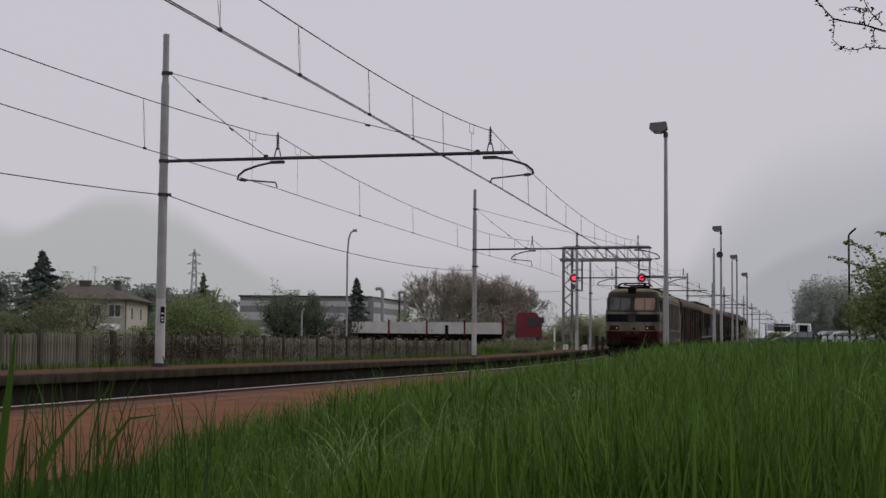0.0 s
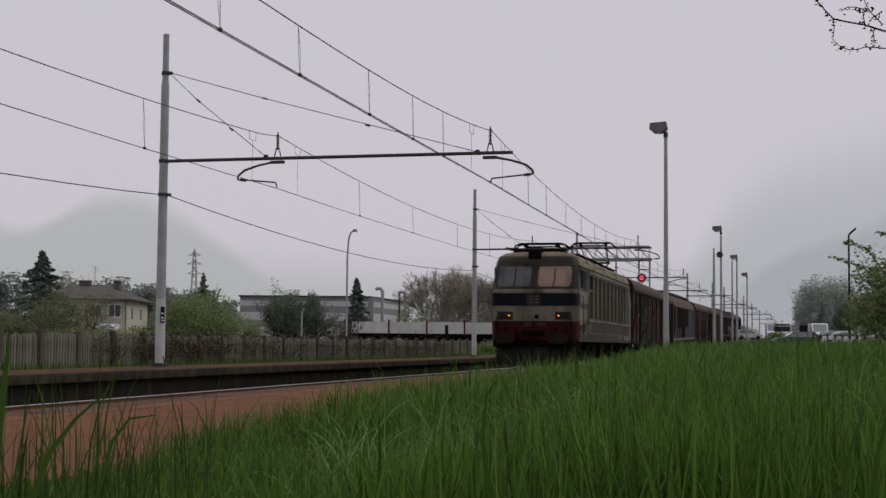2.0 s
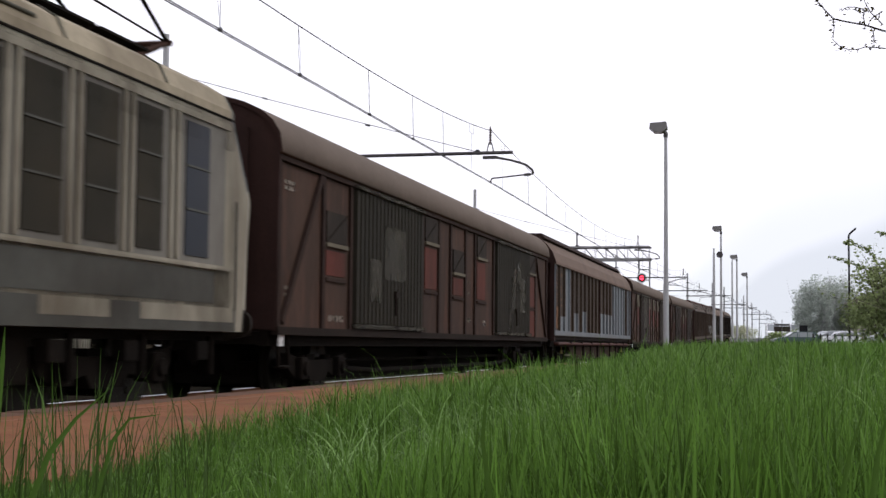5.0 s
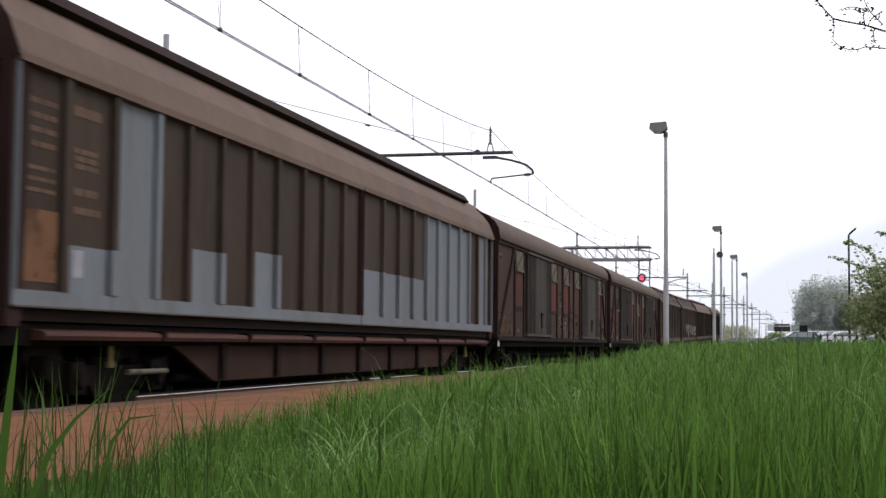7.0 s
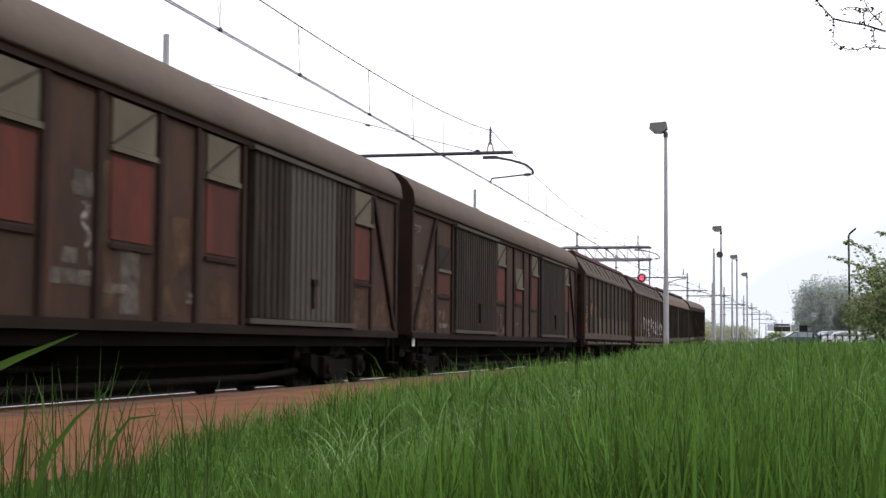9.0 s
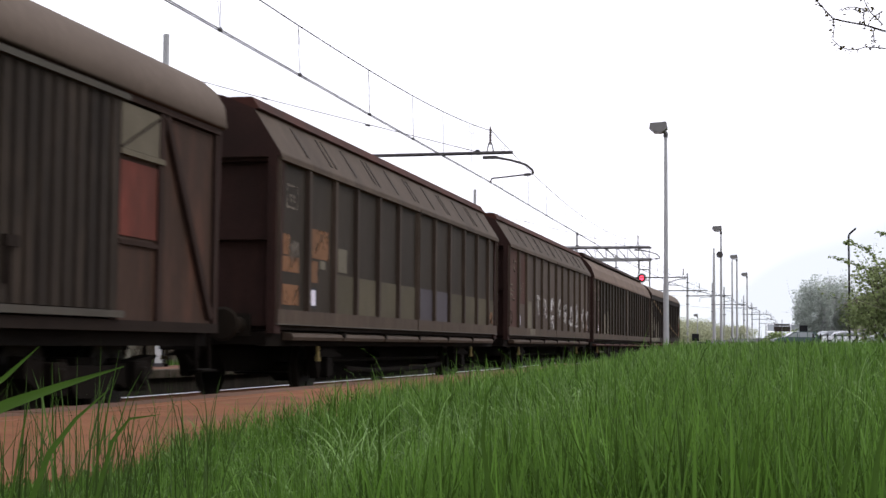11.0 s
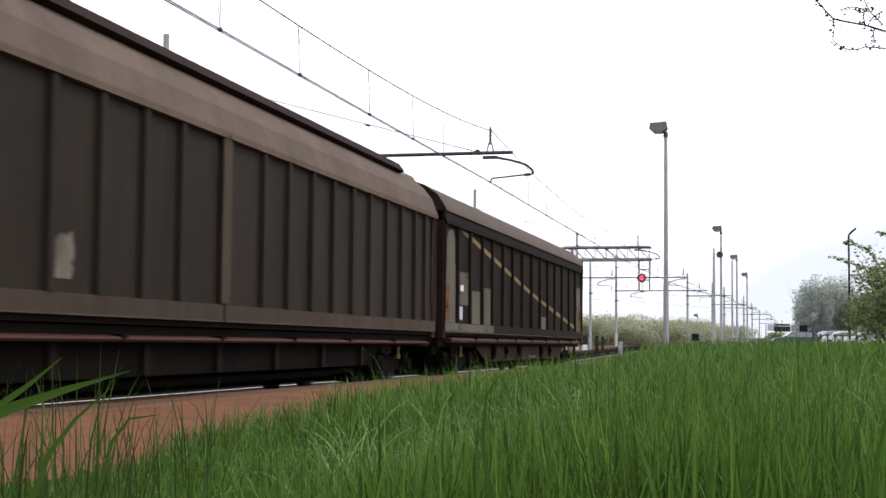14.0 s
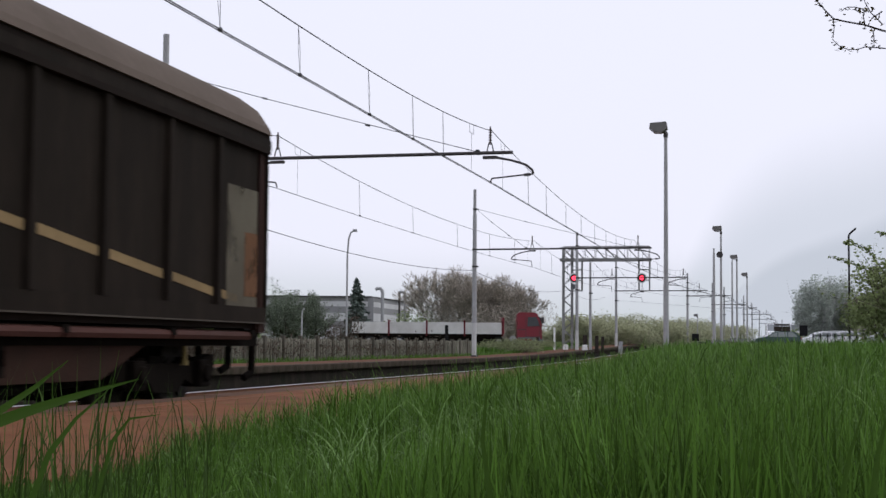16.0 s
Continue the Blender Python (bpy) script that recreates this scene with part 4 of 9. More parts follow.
def front_patch(x0, x1, z0, z1, out, nx=8, nz=3, corner=0.0):
    """A sheet that follows the loco's front, with a rim back to the surface."""
    bm = bmesh.new()
    grid, base = [], []
    for j in range(nz + 1):
        z = z0 + (z1 - z0) * j / nz
        inset = corner if j in (0, nz) else 0.0
        row, brow = [], []
        for i in range(nx + 1):
            x = (x0 + inset) + (x1 - x0 - 2 * inset) * i / nx
            row.append(bm.verts.new((x * (1 + 0.7 * out), -LH + nose(x, z) - out, z)))
            brow.append(bm.verts.new((x, -LH + nose(x, z) + 0.01, z)))
        grid.append(row)
        base.append(brow)
    for j in range(nz):
        for i in range(nx):
            bm.faces.new((grid[j][i], grid[j][i + 1], grid[j + 1][i + 1], grid[j + 1][i]))
    loop = [(0, i) for i in range(nx)] + [(j, nx) for j in range(nz)] + [(nz, i) for i in range(nx, 0, -1)] + [(j, 0) for j in range(nz, 0, -1)]
    for a, b in zip(loop, loop[1:] + loop[:1]):
        bm.faces.new((grid[a[0]][a[1]], base[a[0]][a[1]], base[b[0]][b[1]], grid[b[0]][b[1]]))
    return bm


def pantograph(parent, y, raised, zbase=3.9):
    p = thing("pantograph", "", "", pose(0, y, zbase))
    p.parent = parent
    bm = bmesh.new()
    for x in (-0.62, 0.62):
        bent(bm, [(x, -1.25, 0.12), (x, 1.25, 0.12)], 0.045)
        for yy in (-1.1, 1.1):
            tube(bm, (x, yy, -0.12), (x, yy, 0.1), 0.07, 0.05, 10)
    for yy in (-1.1, 0.0, 1.1):
        bent(bm, [(-0.62, yy, 0.14), (0.62, yy, 0.14)], 0.04)
    part("base_frame", bm, M_under, p)
    if raised:
        knee, head = (1.28, 0.6), (-0.3, 1.28)
    else:
        knee, head = (1.5, 0.34), (-1.0, 0.29)
    bm = bmesh.new()
    for x in (-0.5, 0.5):
        bent(bm, [(x * 0.7, 0.2, 0.16), (x, knee[0], knee[1])], 0.05, 8, r_end=0.035)
    bent(bm, [(-0.55, knee[0], knee[1]), (0.55, knee[0], knee[1])], 0.04, 8)
    part("lower_arm", bm, M_endred, p)
    bm = bmesh.new()
    for x in (-0.5, 0.5):
        bent(bm, [(x, knee[0], knee[1]), (x * 1.1, head[0], head[1])], 0.026, 6)
    bent(bm, [(0.5, knee[0], knee[1]), (-0.55, head[0], head[1])], 0.015, 5)
    bent(bm, [(-0.55, head[0], head[1]), (0.55, head[0], head[1])], 0.025, 6)
    part("upper_arm", bm, M_under, p)
    for dy in (-0.2, 0.2):
        bm = bmesh.new()
        z = head[1] + 0.1
        bent(bm, [(-0.97, head[0] + dy, z - 0.2), (-0.84, head[0] + dy, z - 0.05), (-0.68, head[0] + dy, z), (0.68, head[0] + dy, z), (0.84, head[0] + dy, z - 0.05), (0.97, head[0] + dy, z - 0.2)], 0.028, 8)
        part("contact_strip", bm, M_under, p)
    for x in (-0.55, 0.55):
        bm = bmesh.new()
        box(bm, x - 0.05, x + 0.05, head[0] - 0.24, head[0] + 0.24, head[1] - 0.02, head[1] + 0.09)
        part("head_carrier", bm, M_under, p)
    return p


def locomotive():
    v = thing("locomotive", "dirty white electric locomotive with blue stripe, red band and pantographs", "locomotive")
    bm = bmesh.new()
    rings = []
    half = [(-x, d) for x, d in PLAN[::-1]] + PLAN[1:]
    for z, y, w in zip(ZN, YN, WN):
        k = w / 1.45
        ring = [bm.verts.new((x * k, -LH + y + d, z)) for x, d in half] + [bm.verts.new((x * k, LH - y - d, z)) for x, d in half[::-1]]
        rings.append(ring)
    n = len(rings[0])
    nf = len(half)
    for lev, (a, b) in enumerate(zip(rings, rings[1:])):
        for i in range(n):
            j = (i + 1) % n
            f = bm.faces.new((a[i], a[j], b[j], b[i]))
            end = i < nf - 1 or nf <= i < n - 1
            f.smooth = end
            f.material_index = 1 if lev >= 7 and not (lev == 7 and end) else (2 if lev == 5 and end else (3 if lev == 0 and end else (4 if lev in (6, 7) and end else (1 if lev == 6 else 0))))
    bm.faces.new(rings[0][::-1])
    bm.faces.new(rings[-1]).material_index = 1
    part("body", bm, [M_loco_white, M_loco_roof, M_loco_slate, M_under, M_fascia], v)
    # front bands
    part("red_band", front_patch(-1.45, 1.45, 0.98, 1.62, 0.022, 40), M_loco_red, v, "red front band, grimy")
    part("blue_stripe", front_patch(-1.452, 1.452, 2.13, 2.54, 0.022, 40), M_loco_blue, v, "dark blue front stripe")
    for x0, x1, z0, z1, o in ((-1.45, 1.45, 1.0, 1.6, 0.03), (-0.36, 0.32, 1.6, 3.55, 0.046), (-1.38, 1.38, 3.5, 3.76, 0.02), (-1.45, -1.0, 1.6, 3.4, 0.03), (1.0, 1.45, 1.6, 3.4, 0.03), (-1.45, 1.45, 2.5, 2.74, 0.03)):
        part("grime_film", front_patch(x0, x1, z0, z1, o, 16, 8), M_soot, v, "film of brown soot")
    emblem = part("emblem_plate", front_patch(-0.24, 0.24, 2.12, 2.54, 0.03, 4, corner=0.02), M_loco_slate, v, "dark emblem plate with grey bars")
    for x0, x1, z0, z1 in ((-0.15, -0.02, 2.2, 2.26), (-0.15, -0.02, 2.31, 2.36), (-0.13, 0.0, 2.41, 2.46), (0.03, 0.16, 2.2, 2.26), (0.03, 0.16, 2.31, 2.36), (0.05, 0.18, 2.41, 2.46)):
        part("emblem_bar", front_patch(x0, x1, z0, z1, 0.036, 2), M_loco_mid, emblem)
    for x0 in (-0.33, 0.12):
        for k in range(3):
            part("number_bar", front_patch(x0 + k * 0.09, x0 + k * 0.09 + 0.065, 1.46, 1.57, 0.03, 1, 1), M_smudge_edge, v)
    # windscreens
    for k, (x0, x1) in enumerate(((-1.21, -0.13), (0.12, 1.2))):
        fr = part("windscreen_frame", front_patch(x0 - 0.05, x1 + 0.05, 2.72, 3.49, 0.02, 8, 6, 0.05), M_loco_grey, v)
        part("windscreen", front_patch(x0, x1, 2.77, 3.44, 0.03, 8, 6, 0.06), M_glass if k == 0 else M_shade, fr, "dark cab glass" if k == 0 else "glass with a pale pink sunblind")
        bm = bmesh.new()
        xm = (x0 + x1) / 2
        bent(bm, [(xm - 0.02, -LH + nose(xm, 2.75) - 0.06, 2.75), (xm + 0.02, -LH + nose(xm, 3.0) - 0.05, 3.0), (xm + 0.0, -LH + nose(xm, 3.4) - 0.04, 3.4)], 0.016, 6)
        part("wiper", bm, M_black, fr)
        for z in (2.84, 3.38):
            bm = bmesh.new()
            bent(bm, [(x0 + 0.1, -LH + nose(x0 + 0.1, z) - 0.036, z), (x1 - 0.1, -LH + nose(x1 - 0.1, z) - 0.036, z)], 0.008, 5)
            part("heating_strip", bm, M_mark, fr)
    # lamps
    for sg in (-1, 1):
        x0, x1 = sorted((sg * 0.70, sg * 1.22))
        hp = part("headlight", front_patch(x0, x1, 1.67, 1.93, 0.02, 6), M_loco_slate, v)
        for xc, m, nm, r in ((sg * 0.83, M_lampglow, "lit_lamp", 0.034), (sg * 1.07, M_black, "tail_lamp", 0.07)):
            bm = bmesh.new()
            y = -LH + nose(xc, 1.8)
            tube(bm, (xc, y + 0.02, 1.80), (xc, y - 0.04, 1.80), 0.09, n=18)
            part("lamp_housing", bm, M_black, hp)
            bm = bmesh.new()
            tube(bm, (xc, y - 0.03, 1.80), (xc, y - 0.05, 1.80), r, n=18)
            part(nm, bm, m if nm == "lit_lamp" else M_endred, hp)
    bm = bmesh.new()
    tube(bm, (0.1, -LH + 0.1, 1.76), (0.1, -LH + 0.02, 1.76), 0.07, n=10)
    part("jumper_socket", bm, M_under, v)
    # buffer beam, plough
    bm = bmesh.new()
    box(bm, -1.38, 1.38, -LH + 0.17, -LH + 0.5, 0.76, 0.975)
    part("buffer_beam", bm, M_under, v)
    # rounded snow plough, bellied out between its upper and lower edge
    bm = bmesh.new()
    outl = [(-1.36, 0.5), (-1.3, 0.3), (-1.1, 0.12), (-0.75, 0.0), (-0.3, -0.08), (0.0, -0.1), (0.3, -0.08), (0.75, 0.0), (1.1, 0.12), (1.3, 0.3), (1.36, 0.5)]
    rows = []
    for z, y, k in ((0.78, 0.3, 0.97), (0.62, 0.2, 1.0), (0.42, 0.12, 1.02), (0.26, 0.12, 1.0), (0.15, 0.17, 0.96)):
        rows.append([bm.verts.new((x * k, -LH + y + d, z + (0.06 * (abs(x) / 1.36) ** 2 if z < 0.3 else 0.0))) for x, d in outl])
    for z in (0.16, 0.78):
        rows.append([bm.verts.new((x * 0.95, -LH + 0.42 + d * 0.6, z + 0.03)) for x, d in outl])
    rows.append(rows[0])
    for a, b in zip(rows, rows[1:]):
        for i in range(len(outl) - 1):
            f = bm.faces.new((a[i], a[i + 1], b[i + 1], b[i]))
            f.smooth = True
    for i in (0, len(outl) - 1):
        bm.faces.new([r[i] for r in rows[:-1]])
    part("plough", bm, M_dust, v, "dusty rounded plough")
    for x in (-1.3, 1.3):
        bm = bmesh.new()
        for z in (0.34, 0.62):
            box(bm, x - 0.12, x + 0.12, -LH + 0.62, -LH + 0.95, z, z + 0.03)
        for yy in (0.64, 0.92):
            box(bm, x + 0.08, x + 0.11, -LH + yy, -LH + yy + 0.025, 0.34, 0.98)
        part("cab_step", bm, M_dust, v)
    bm = bmesh.new()
    box(bm, -0.42, 0.36, -LH + 0.02, -LH + 0.18, 1.16, 1.3, bevel=0.02)
    for k in range(4):
        box(bm, -0.3 + 0.15 * k, -0.22 + 0.15 * k, -LH - 0.03, -LH + 0.03, 1.19, 1.27)
    part("jumper_box", bm, M_under, v)
    for x, z in ((-0.95, 1.38), (-0.62, 1.3), (0.72, 1.36), (1.02, 1.3)):
        bm = bmesh.new()
        bent(bm, [(x, -LH + 0.13, z), (x + 0.03, -LH - 0.06, z + 0.02), (x + 0.06, -LH - 0.1, z - 0.2), (x * 0.9, -LH - 0.02, z - 0.42), (x * 0.85, -LH + 0.1, z - 0.5)], 0.026, 8)
        part("jumper_cable", bm, M_under, v)
    for x in (-1.2, -0.55, 0.6, 1.2):
        bm = bmesh.new()
        bent(bm, [(x, -LH + 0.12, 1.05), (x, -LH - 0.05, 1.0), (x, -LH - 0.1, 0.75), (x * 0.9, -LH - 0.06, 0.6)], 0.03, 8)
        part("air_hose", bm, M_under, v)
    for x in (-1.25, 1.25):
        bm = bmesh.new()
        bent(bm, [(x, -LH + 0.25, 1.3), (x, -LH + 0.08, 1.34), (x, -LH + 0.06, 1.7), (x, -LH + 0.3, 1.74)], 0.016, 6)
        part("handrail", bm, M_under, v)
    # sides: distances from the front end
    def S(name, material, a, b, z0, z1, depth=0.012, label="", x=1.45, parent=None):
        made = []
        for sg in (1, -1):
            bm = bmesh.new()
            slab(bm, sg * x, -LH + a - LOCO0, -LH + b - LOCO0, z0, z1, depth)
            made.append(part(name, bm, material, parent or v, label))
        return made
    S("slate_cab_side", M_loco_slate, 0.9, 4.2, 2.66, 3.46, 0.014, x=1.44)
    S("cab_window", M_window_dark, 1.05, 1.62, 2.76, 3.36, 0.024, x=1.44)
    S("cab_door_window", M_black, 1.82, 2.36, 2.7, 3.34, 0.026, x=1.44)
    S("vent_louvre", M_loco_grey, 2.70, 3.12, 2.78, 3.3, 0.022, x=1.44)
    S("side_window", M_window_dark, 3.30, 4.08, 2.78, 3.28, 0.026, x=1.44)
    S("blue_side_stripe", M_loco_blue, 0.64, 1.05, 2.13, 2.54, 0.008)
    S("blue_side_stripe", M_loco_slate, 1.05, 3.0, 2.06, 2.24, 0.006)
    S("battery_hatch", M_grille, 1.46, 2.18, 1.27, 1.56, 0.012)
    S("step_recess", M_black, 0.98, 1.16, 1.28, 1.52, 0.012)
    S("side_band", M_loco_grey, 3.66, 16.3, 1.27, 1.63, 0.008)
    S("skirt", M_loco_grey, 0.86, 17.0, 0.95, 1.23, 0.01, "grey skirt along the body")
    for a, b in ((12.2, 13.6), (14.3, 16.9)):
        S("skirt_patch", M_loco_white, a, b, 1.06, 1.23, 0.014, "cream paint left on the skirt")
    S("red_corner", M_loco_red, 0.6, 0.86, 0.98, 1.62, 0.012)
    S("grime_film", M_soot, 0.9, 16.8, 0.96, 1.68, 0.045, "film of brown soot")
    S("grime_film", M_soot, 1.0, 16.8, 3.1, 3.46, 0.05)
    S("grille_frame", M_loco_mid, 3.0, 16.6, 1.68, 3.40, 0.006, "pale grey frame round the grilles", x=1.45)
    spans = [(3.28, 4.1), (4.42, 5.24), (5.60, 6.46), (6.92, 7.74), (8.08, 8.95), (9.38, 10.24), (10.6, 11.45), (11.83, 12.55), (13.0, 13.7), (14.14, 14.76), (15.4, 16.07)]
    for i, (a, b) in enumerate(spans):
        z1 = 2.70 if i == 0 else 3.27
        gr = S("grille", M_grille if i not in (10,) else M_loco_blue, a, b, 1.78, z1, 0.02)
        for z in (2.28, 2.76):
            if z < z1:
                for sg, g in zip((1, -1), gr):
                    bm = bmesh.new()
                    slab(bm, sg * 1.47, -LH + a - LOCO0, -LH + b - LOCO0, z, z + 0.022, 0.012)
                    part("grille_bar", bm, M_loco_grey, g)
        if i < len(spans) - 1:
            m = (b + spans[i + 1][0]) / 2
            for o in (-0.09, 0.09):
                S("frame_post", M_loco_white, m + o - 0.035, m + o + 0.035, 1.72, 3.34, 0.035)
    S("frame_rail", M_loco_white, 3.0, 16.7, 1.66, 1.71, 0.04)
    S("frame_rail", M_loco_white, 3.0, 16.7, 3.33, 3.40, 0.03)
    S("gutter", M_under, 0.95, 16.9, 3.475, 3.50, 0.05, x=1.38)
    for sg in (1, -1):
        for a in (1.32, 2.55, 16.75):
            bm = bmesh.new()
            y = -LH + a
            bent(bm, [(sg * 1.49, y, 1.2), (sg * 1.49, y, 2.5)], 0.014, 6)
            part("handrail", bm, M_loco_slate, v)
    # roof equipment
    for sg in (1, -1):
        for k in range(9):
            bm = bmesh.new()
            y0 = -LH + 3.6 + k * 1.3
            box(bm, *sorted((sg * 0.78, sg * 1.02)), y0, y0 + 1.2, 4.035, 4.065)
            for yy in (0.1, 1.05):
                box(bm, *sorted((sg * 0.86, sg * 0.92)), y0 + yy, y0 + yy + 0.06, 3.88, 4.035)
            part("catwalk_board", bm, M_under, v)
    for sg in (1, -1):
        for a in (3.3, 5.6, 7.9, 10.2, 12.5, 14.8):
            bm = bmesh.new()
            prism(bm, [(sg * 1.395, 3.6), (sg * 1.42, 3.615), (sg * 1.325, 3.815), (sg * 1.14, 3.925), (sg * 1.13, 3.91), (sg * 1.31, 3.8)], "y", -LH + a, -LH + a + 0.03)
            part("roof_seam", bm, M_fascia, v)
        for a, b in ((2.2, 3.1), (6.2, 7.4), (10.8, 12.0)):
            bm = bmesh.new()
            bent(bm, [(sg * 1.37, -LH + a, 3.7), (sg * 1.37, -LH + b, 3.7)], 0.022, 6)
            part("roof_grip", bm, M_fascia, v)
    for sg in (-1, 1):
        for a, b in ((4.0, 8.2), (8.6, 12.6)):
            bm = bmesh.new()
            bent(bm, [(sg * 0.98, -LH + a, 3.86), (sg * 0.98, -LH + a + 0.05, 3.98), (sg * 0.98, -LH + b - 0.05, 3.98), (sg * 0.98, -LH + b, 3.86)], 0.015, 6)
            part("roof_rail", bm, M_darksteel, v)
    for a, b in ((4.4, 6.9), (7.1, 9.6), (9.8, 12.4)):
        bm = bmesh.new()
        box(bm, -0.82, 0.82, -LH + a, -LH + b, 3.9, 4.08, bevel=0.05)
        part("roof_hatch", bm, M_darksteel, v)
    bm = bmesh.new()
    box(bm, -0.27, 0.17, -LH + 0.52, -LH + 1.1, 3.66, 3.98, bevel=0.03)
    box(bm, -0.7, 0.7, -LH + 1.6, -LH + 4.1, 3.86, 4.06, bevel=0.05)
    box(bm, -0.95, 0.8, -LH + 1.45, -LH + 2.1, 3.96, 4.1, bevel=0.04)
    for x, z in ((-1.25, 4.17), (-1.15, 4.1)):
        bent(bm, [(x, -LH + 1.7, z), (-0.8, -LH + 1.75, z - 0.06), (-0.4, -LH + 1.8, 4.05)], 0.022, 6)
    part("horn_box", bm, M_under, v)
    for x in (-0.85, -0.95):
        bm = bmesh.new()
        tube(bm, (x, -LH + 1.2, 3.62), (x, -LH + 1.2, 4.04), 0.018, 0.01, 6)
        part("aerial", bm, M_darksteel, v)
    for y in np.arange(3.4, 15.5, 1.15):
        bm = bmesh.new()
        for k in range(4):
            tube(bm, (0.55, -LH + y, 4.0 + k * 0.03), (0.55, -LH + y, 4.015 + k * 0.03), 0.06, 0.04, 10)
        tube(bm, (0.55, -LH + y, 3.74), (0.55, -LH + y, 4.13), 0.03, n=8)
        part("insulator", bm, M_insul, v)
    bm = bmesh.new()
    bent(bm, [(0.55, -LH + 3.4, 4.14), (0.55, -LH + 15.0, 4.14)], 0.018, 6)
    part("bus_bar", bm, M_darksteel, v)
    pantograph(v, -LH + 2.7, False)
    pantograph(v, -LH + 15.6, True)
    # running gear
    for y in (-5.35, 0.0, 5.35):
        add_bogie(v, y, 2.15, 0.55, BOGIE_LOCO, WHEEL_LOCO)
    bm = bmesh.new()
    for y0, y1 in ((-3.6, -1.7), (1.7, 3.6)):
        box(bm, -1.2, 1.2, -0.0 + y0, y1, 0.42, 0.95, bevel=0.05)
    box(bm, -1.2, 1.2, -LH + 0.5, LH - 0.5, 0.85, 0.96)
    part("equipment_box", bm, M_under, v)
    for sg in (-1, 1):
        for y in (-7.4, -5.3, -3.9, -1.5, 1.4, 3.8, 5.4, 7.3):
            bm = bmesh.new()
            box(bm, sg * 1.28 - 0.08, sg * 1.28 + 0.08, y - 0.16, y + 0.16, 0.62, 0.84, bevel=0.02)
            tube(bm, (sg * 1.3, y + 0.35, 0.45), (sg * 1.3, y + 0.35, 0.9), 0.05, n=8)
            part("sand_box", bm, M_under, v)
    for sg in (-1, 1):
        turn = 0 if sg < 0 else 180
        for x in (-0.875, 0.875):
            part("buffer", BUFFER_BOX, parent=v, at=pose(x, sg * (LH - 0.12), 1.06, 0, 0, turn))
        part("coupling", HOOK, parent=v, at=pose(0, sg * (LH - 0.1), 1.02, 0, 0, turn))
    TRAIN.append((v, LOCO0, LOCO1))
    return v


# ---------------------------------------------------------------- the train, front to rear
locomotive()
covered_wagon("long brown covered wagon with dark slatted doors and red panels", 18.75, 41.95, "first")

v, w0, w1 = TRAIN[-1]
h = (w1 - w0) / 2
for k, (a, b, z0, z1) in enumerate(((17.54, 17.78, 2.3, 2.75), (17.2, 17.7, 1.6, 2.5), (17.95, 18.5, 2.2, 2.92), (18.5, 18.75, 2.1, 2.6), (18.35, 19.2, 1.65, 2.52), (16.85, 17.08, 1.15, 1.75), (5.2, 6.6, 1.9, 2.8), (4.3, 5.0, 1.5, 2.2))):
    patch(v, h, M_smudge if k == 0 else M_dooroliv_pale, a, b, z0, z1, x=1.4265 + 0.004 * (k % 3))

ROUND = [(1.42, 3.30), (1.405, 3.36), (1.30, 3.64), (1.13, 3.86), (0.95, 4.02), (0.9, 4.10), (0.45, 4.2)]
FACET = [(1.42, 3.30), (1.40, 3.36), (1.02, 3.95), (0.55, 4.15)]
SOFT = [(1.42, 3.51), (1.38, 3.61), (1.22, 3.84), (0.95, 4.03), (0.5, 4.2)]

# second: brown and grey repainted walls
w0, w1 = 43.45, 65.35
ribs = [44.43, 45.45, 46.48, 47.33, 48.33, 49.34, 50.31, 51.38, 52.30, 53.30, 55.62, 56.68, 57.70, 58.76, 59.70, 60.68, 61.71, 62.69, 63.6, 64.5]
v, h = sliding_wagon("brown sliding-wall wagon patched with light grey paint", w0, w1, [r - w0 for r in ribs], 54.3 - w0, ROUND,
                     M_ribbrown, M_ribbrown, M_tan, M_patchgrey, M_steelred, True, False, ledge=(1.0, 4.05, 4.2, 0.1, 1.2), depth=0.36, rail=(0.83, 0.93), sill_foot=1.13,
                     painted=[r - w0 for r in (46.48, 58.76, 59.70, 60.68, 61.71, 62.69, 64.5)])


def grey(a, b, z0, z1, material=None):
    patch(v, h, material or M_patchgrey, a - w0 + 0.07, b - w0 - 0.07, z0, z1)


grey(45.45, 46.48, 1.27, 3.25)
grey(44.43, 45.45, 1.27, 1.72)
grey(47.33, 48.33, 1.27, 1.88)
rib_patch(v, h, M_patchgrey, 48.33 - w0, 1.275, 1.88)
rib_patch(v, h, M_patchgrey, 50.31 - w0, 1.275, 1.98)
rib_patch(v, h, M_patchgrey, 45.45 - w0, 1.275, 1.72)
grey(49.34, 50.31, 1.27, 1.98)
for a, b in zip([54.3, 55.62, 56.68, 57.70], [55.62, 56.68, 57.70, 58.76]):
    grey(a, b, 1.27, 2.02)
    rib_patch(v, h, M_patchgrey, b - w0, 1.275, 2.02)
for a, b in zip([58.76, 59.70, 60.68, 61.71, 63.6], [59.70, 60.68, 61.71, 62.69, 64.5]):
    grey(a, b, 1.27, 3.25)
grey(43.6, 44.43, 1.35, 2.0, M_orange)
grey(44.6, 44.95, 1.42, 1.68, M_plate)
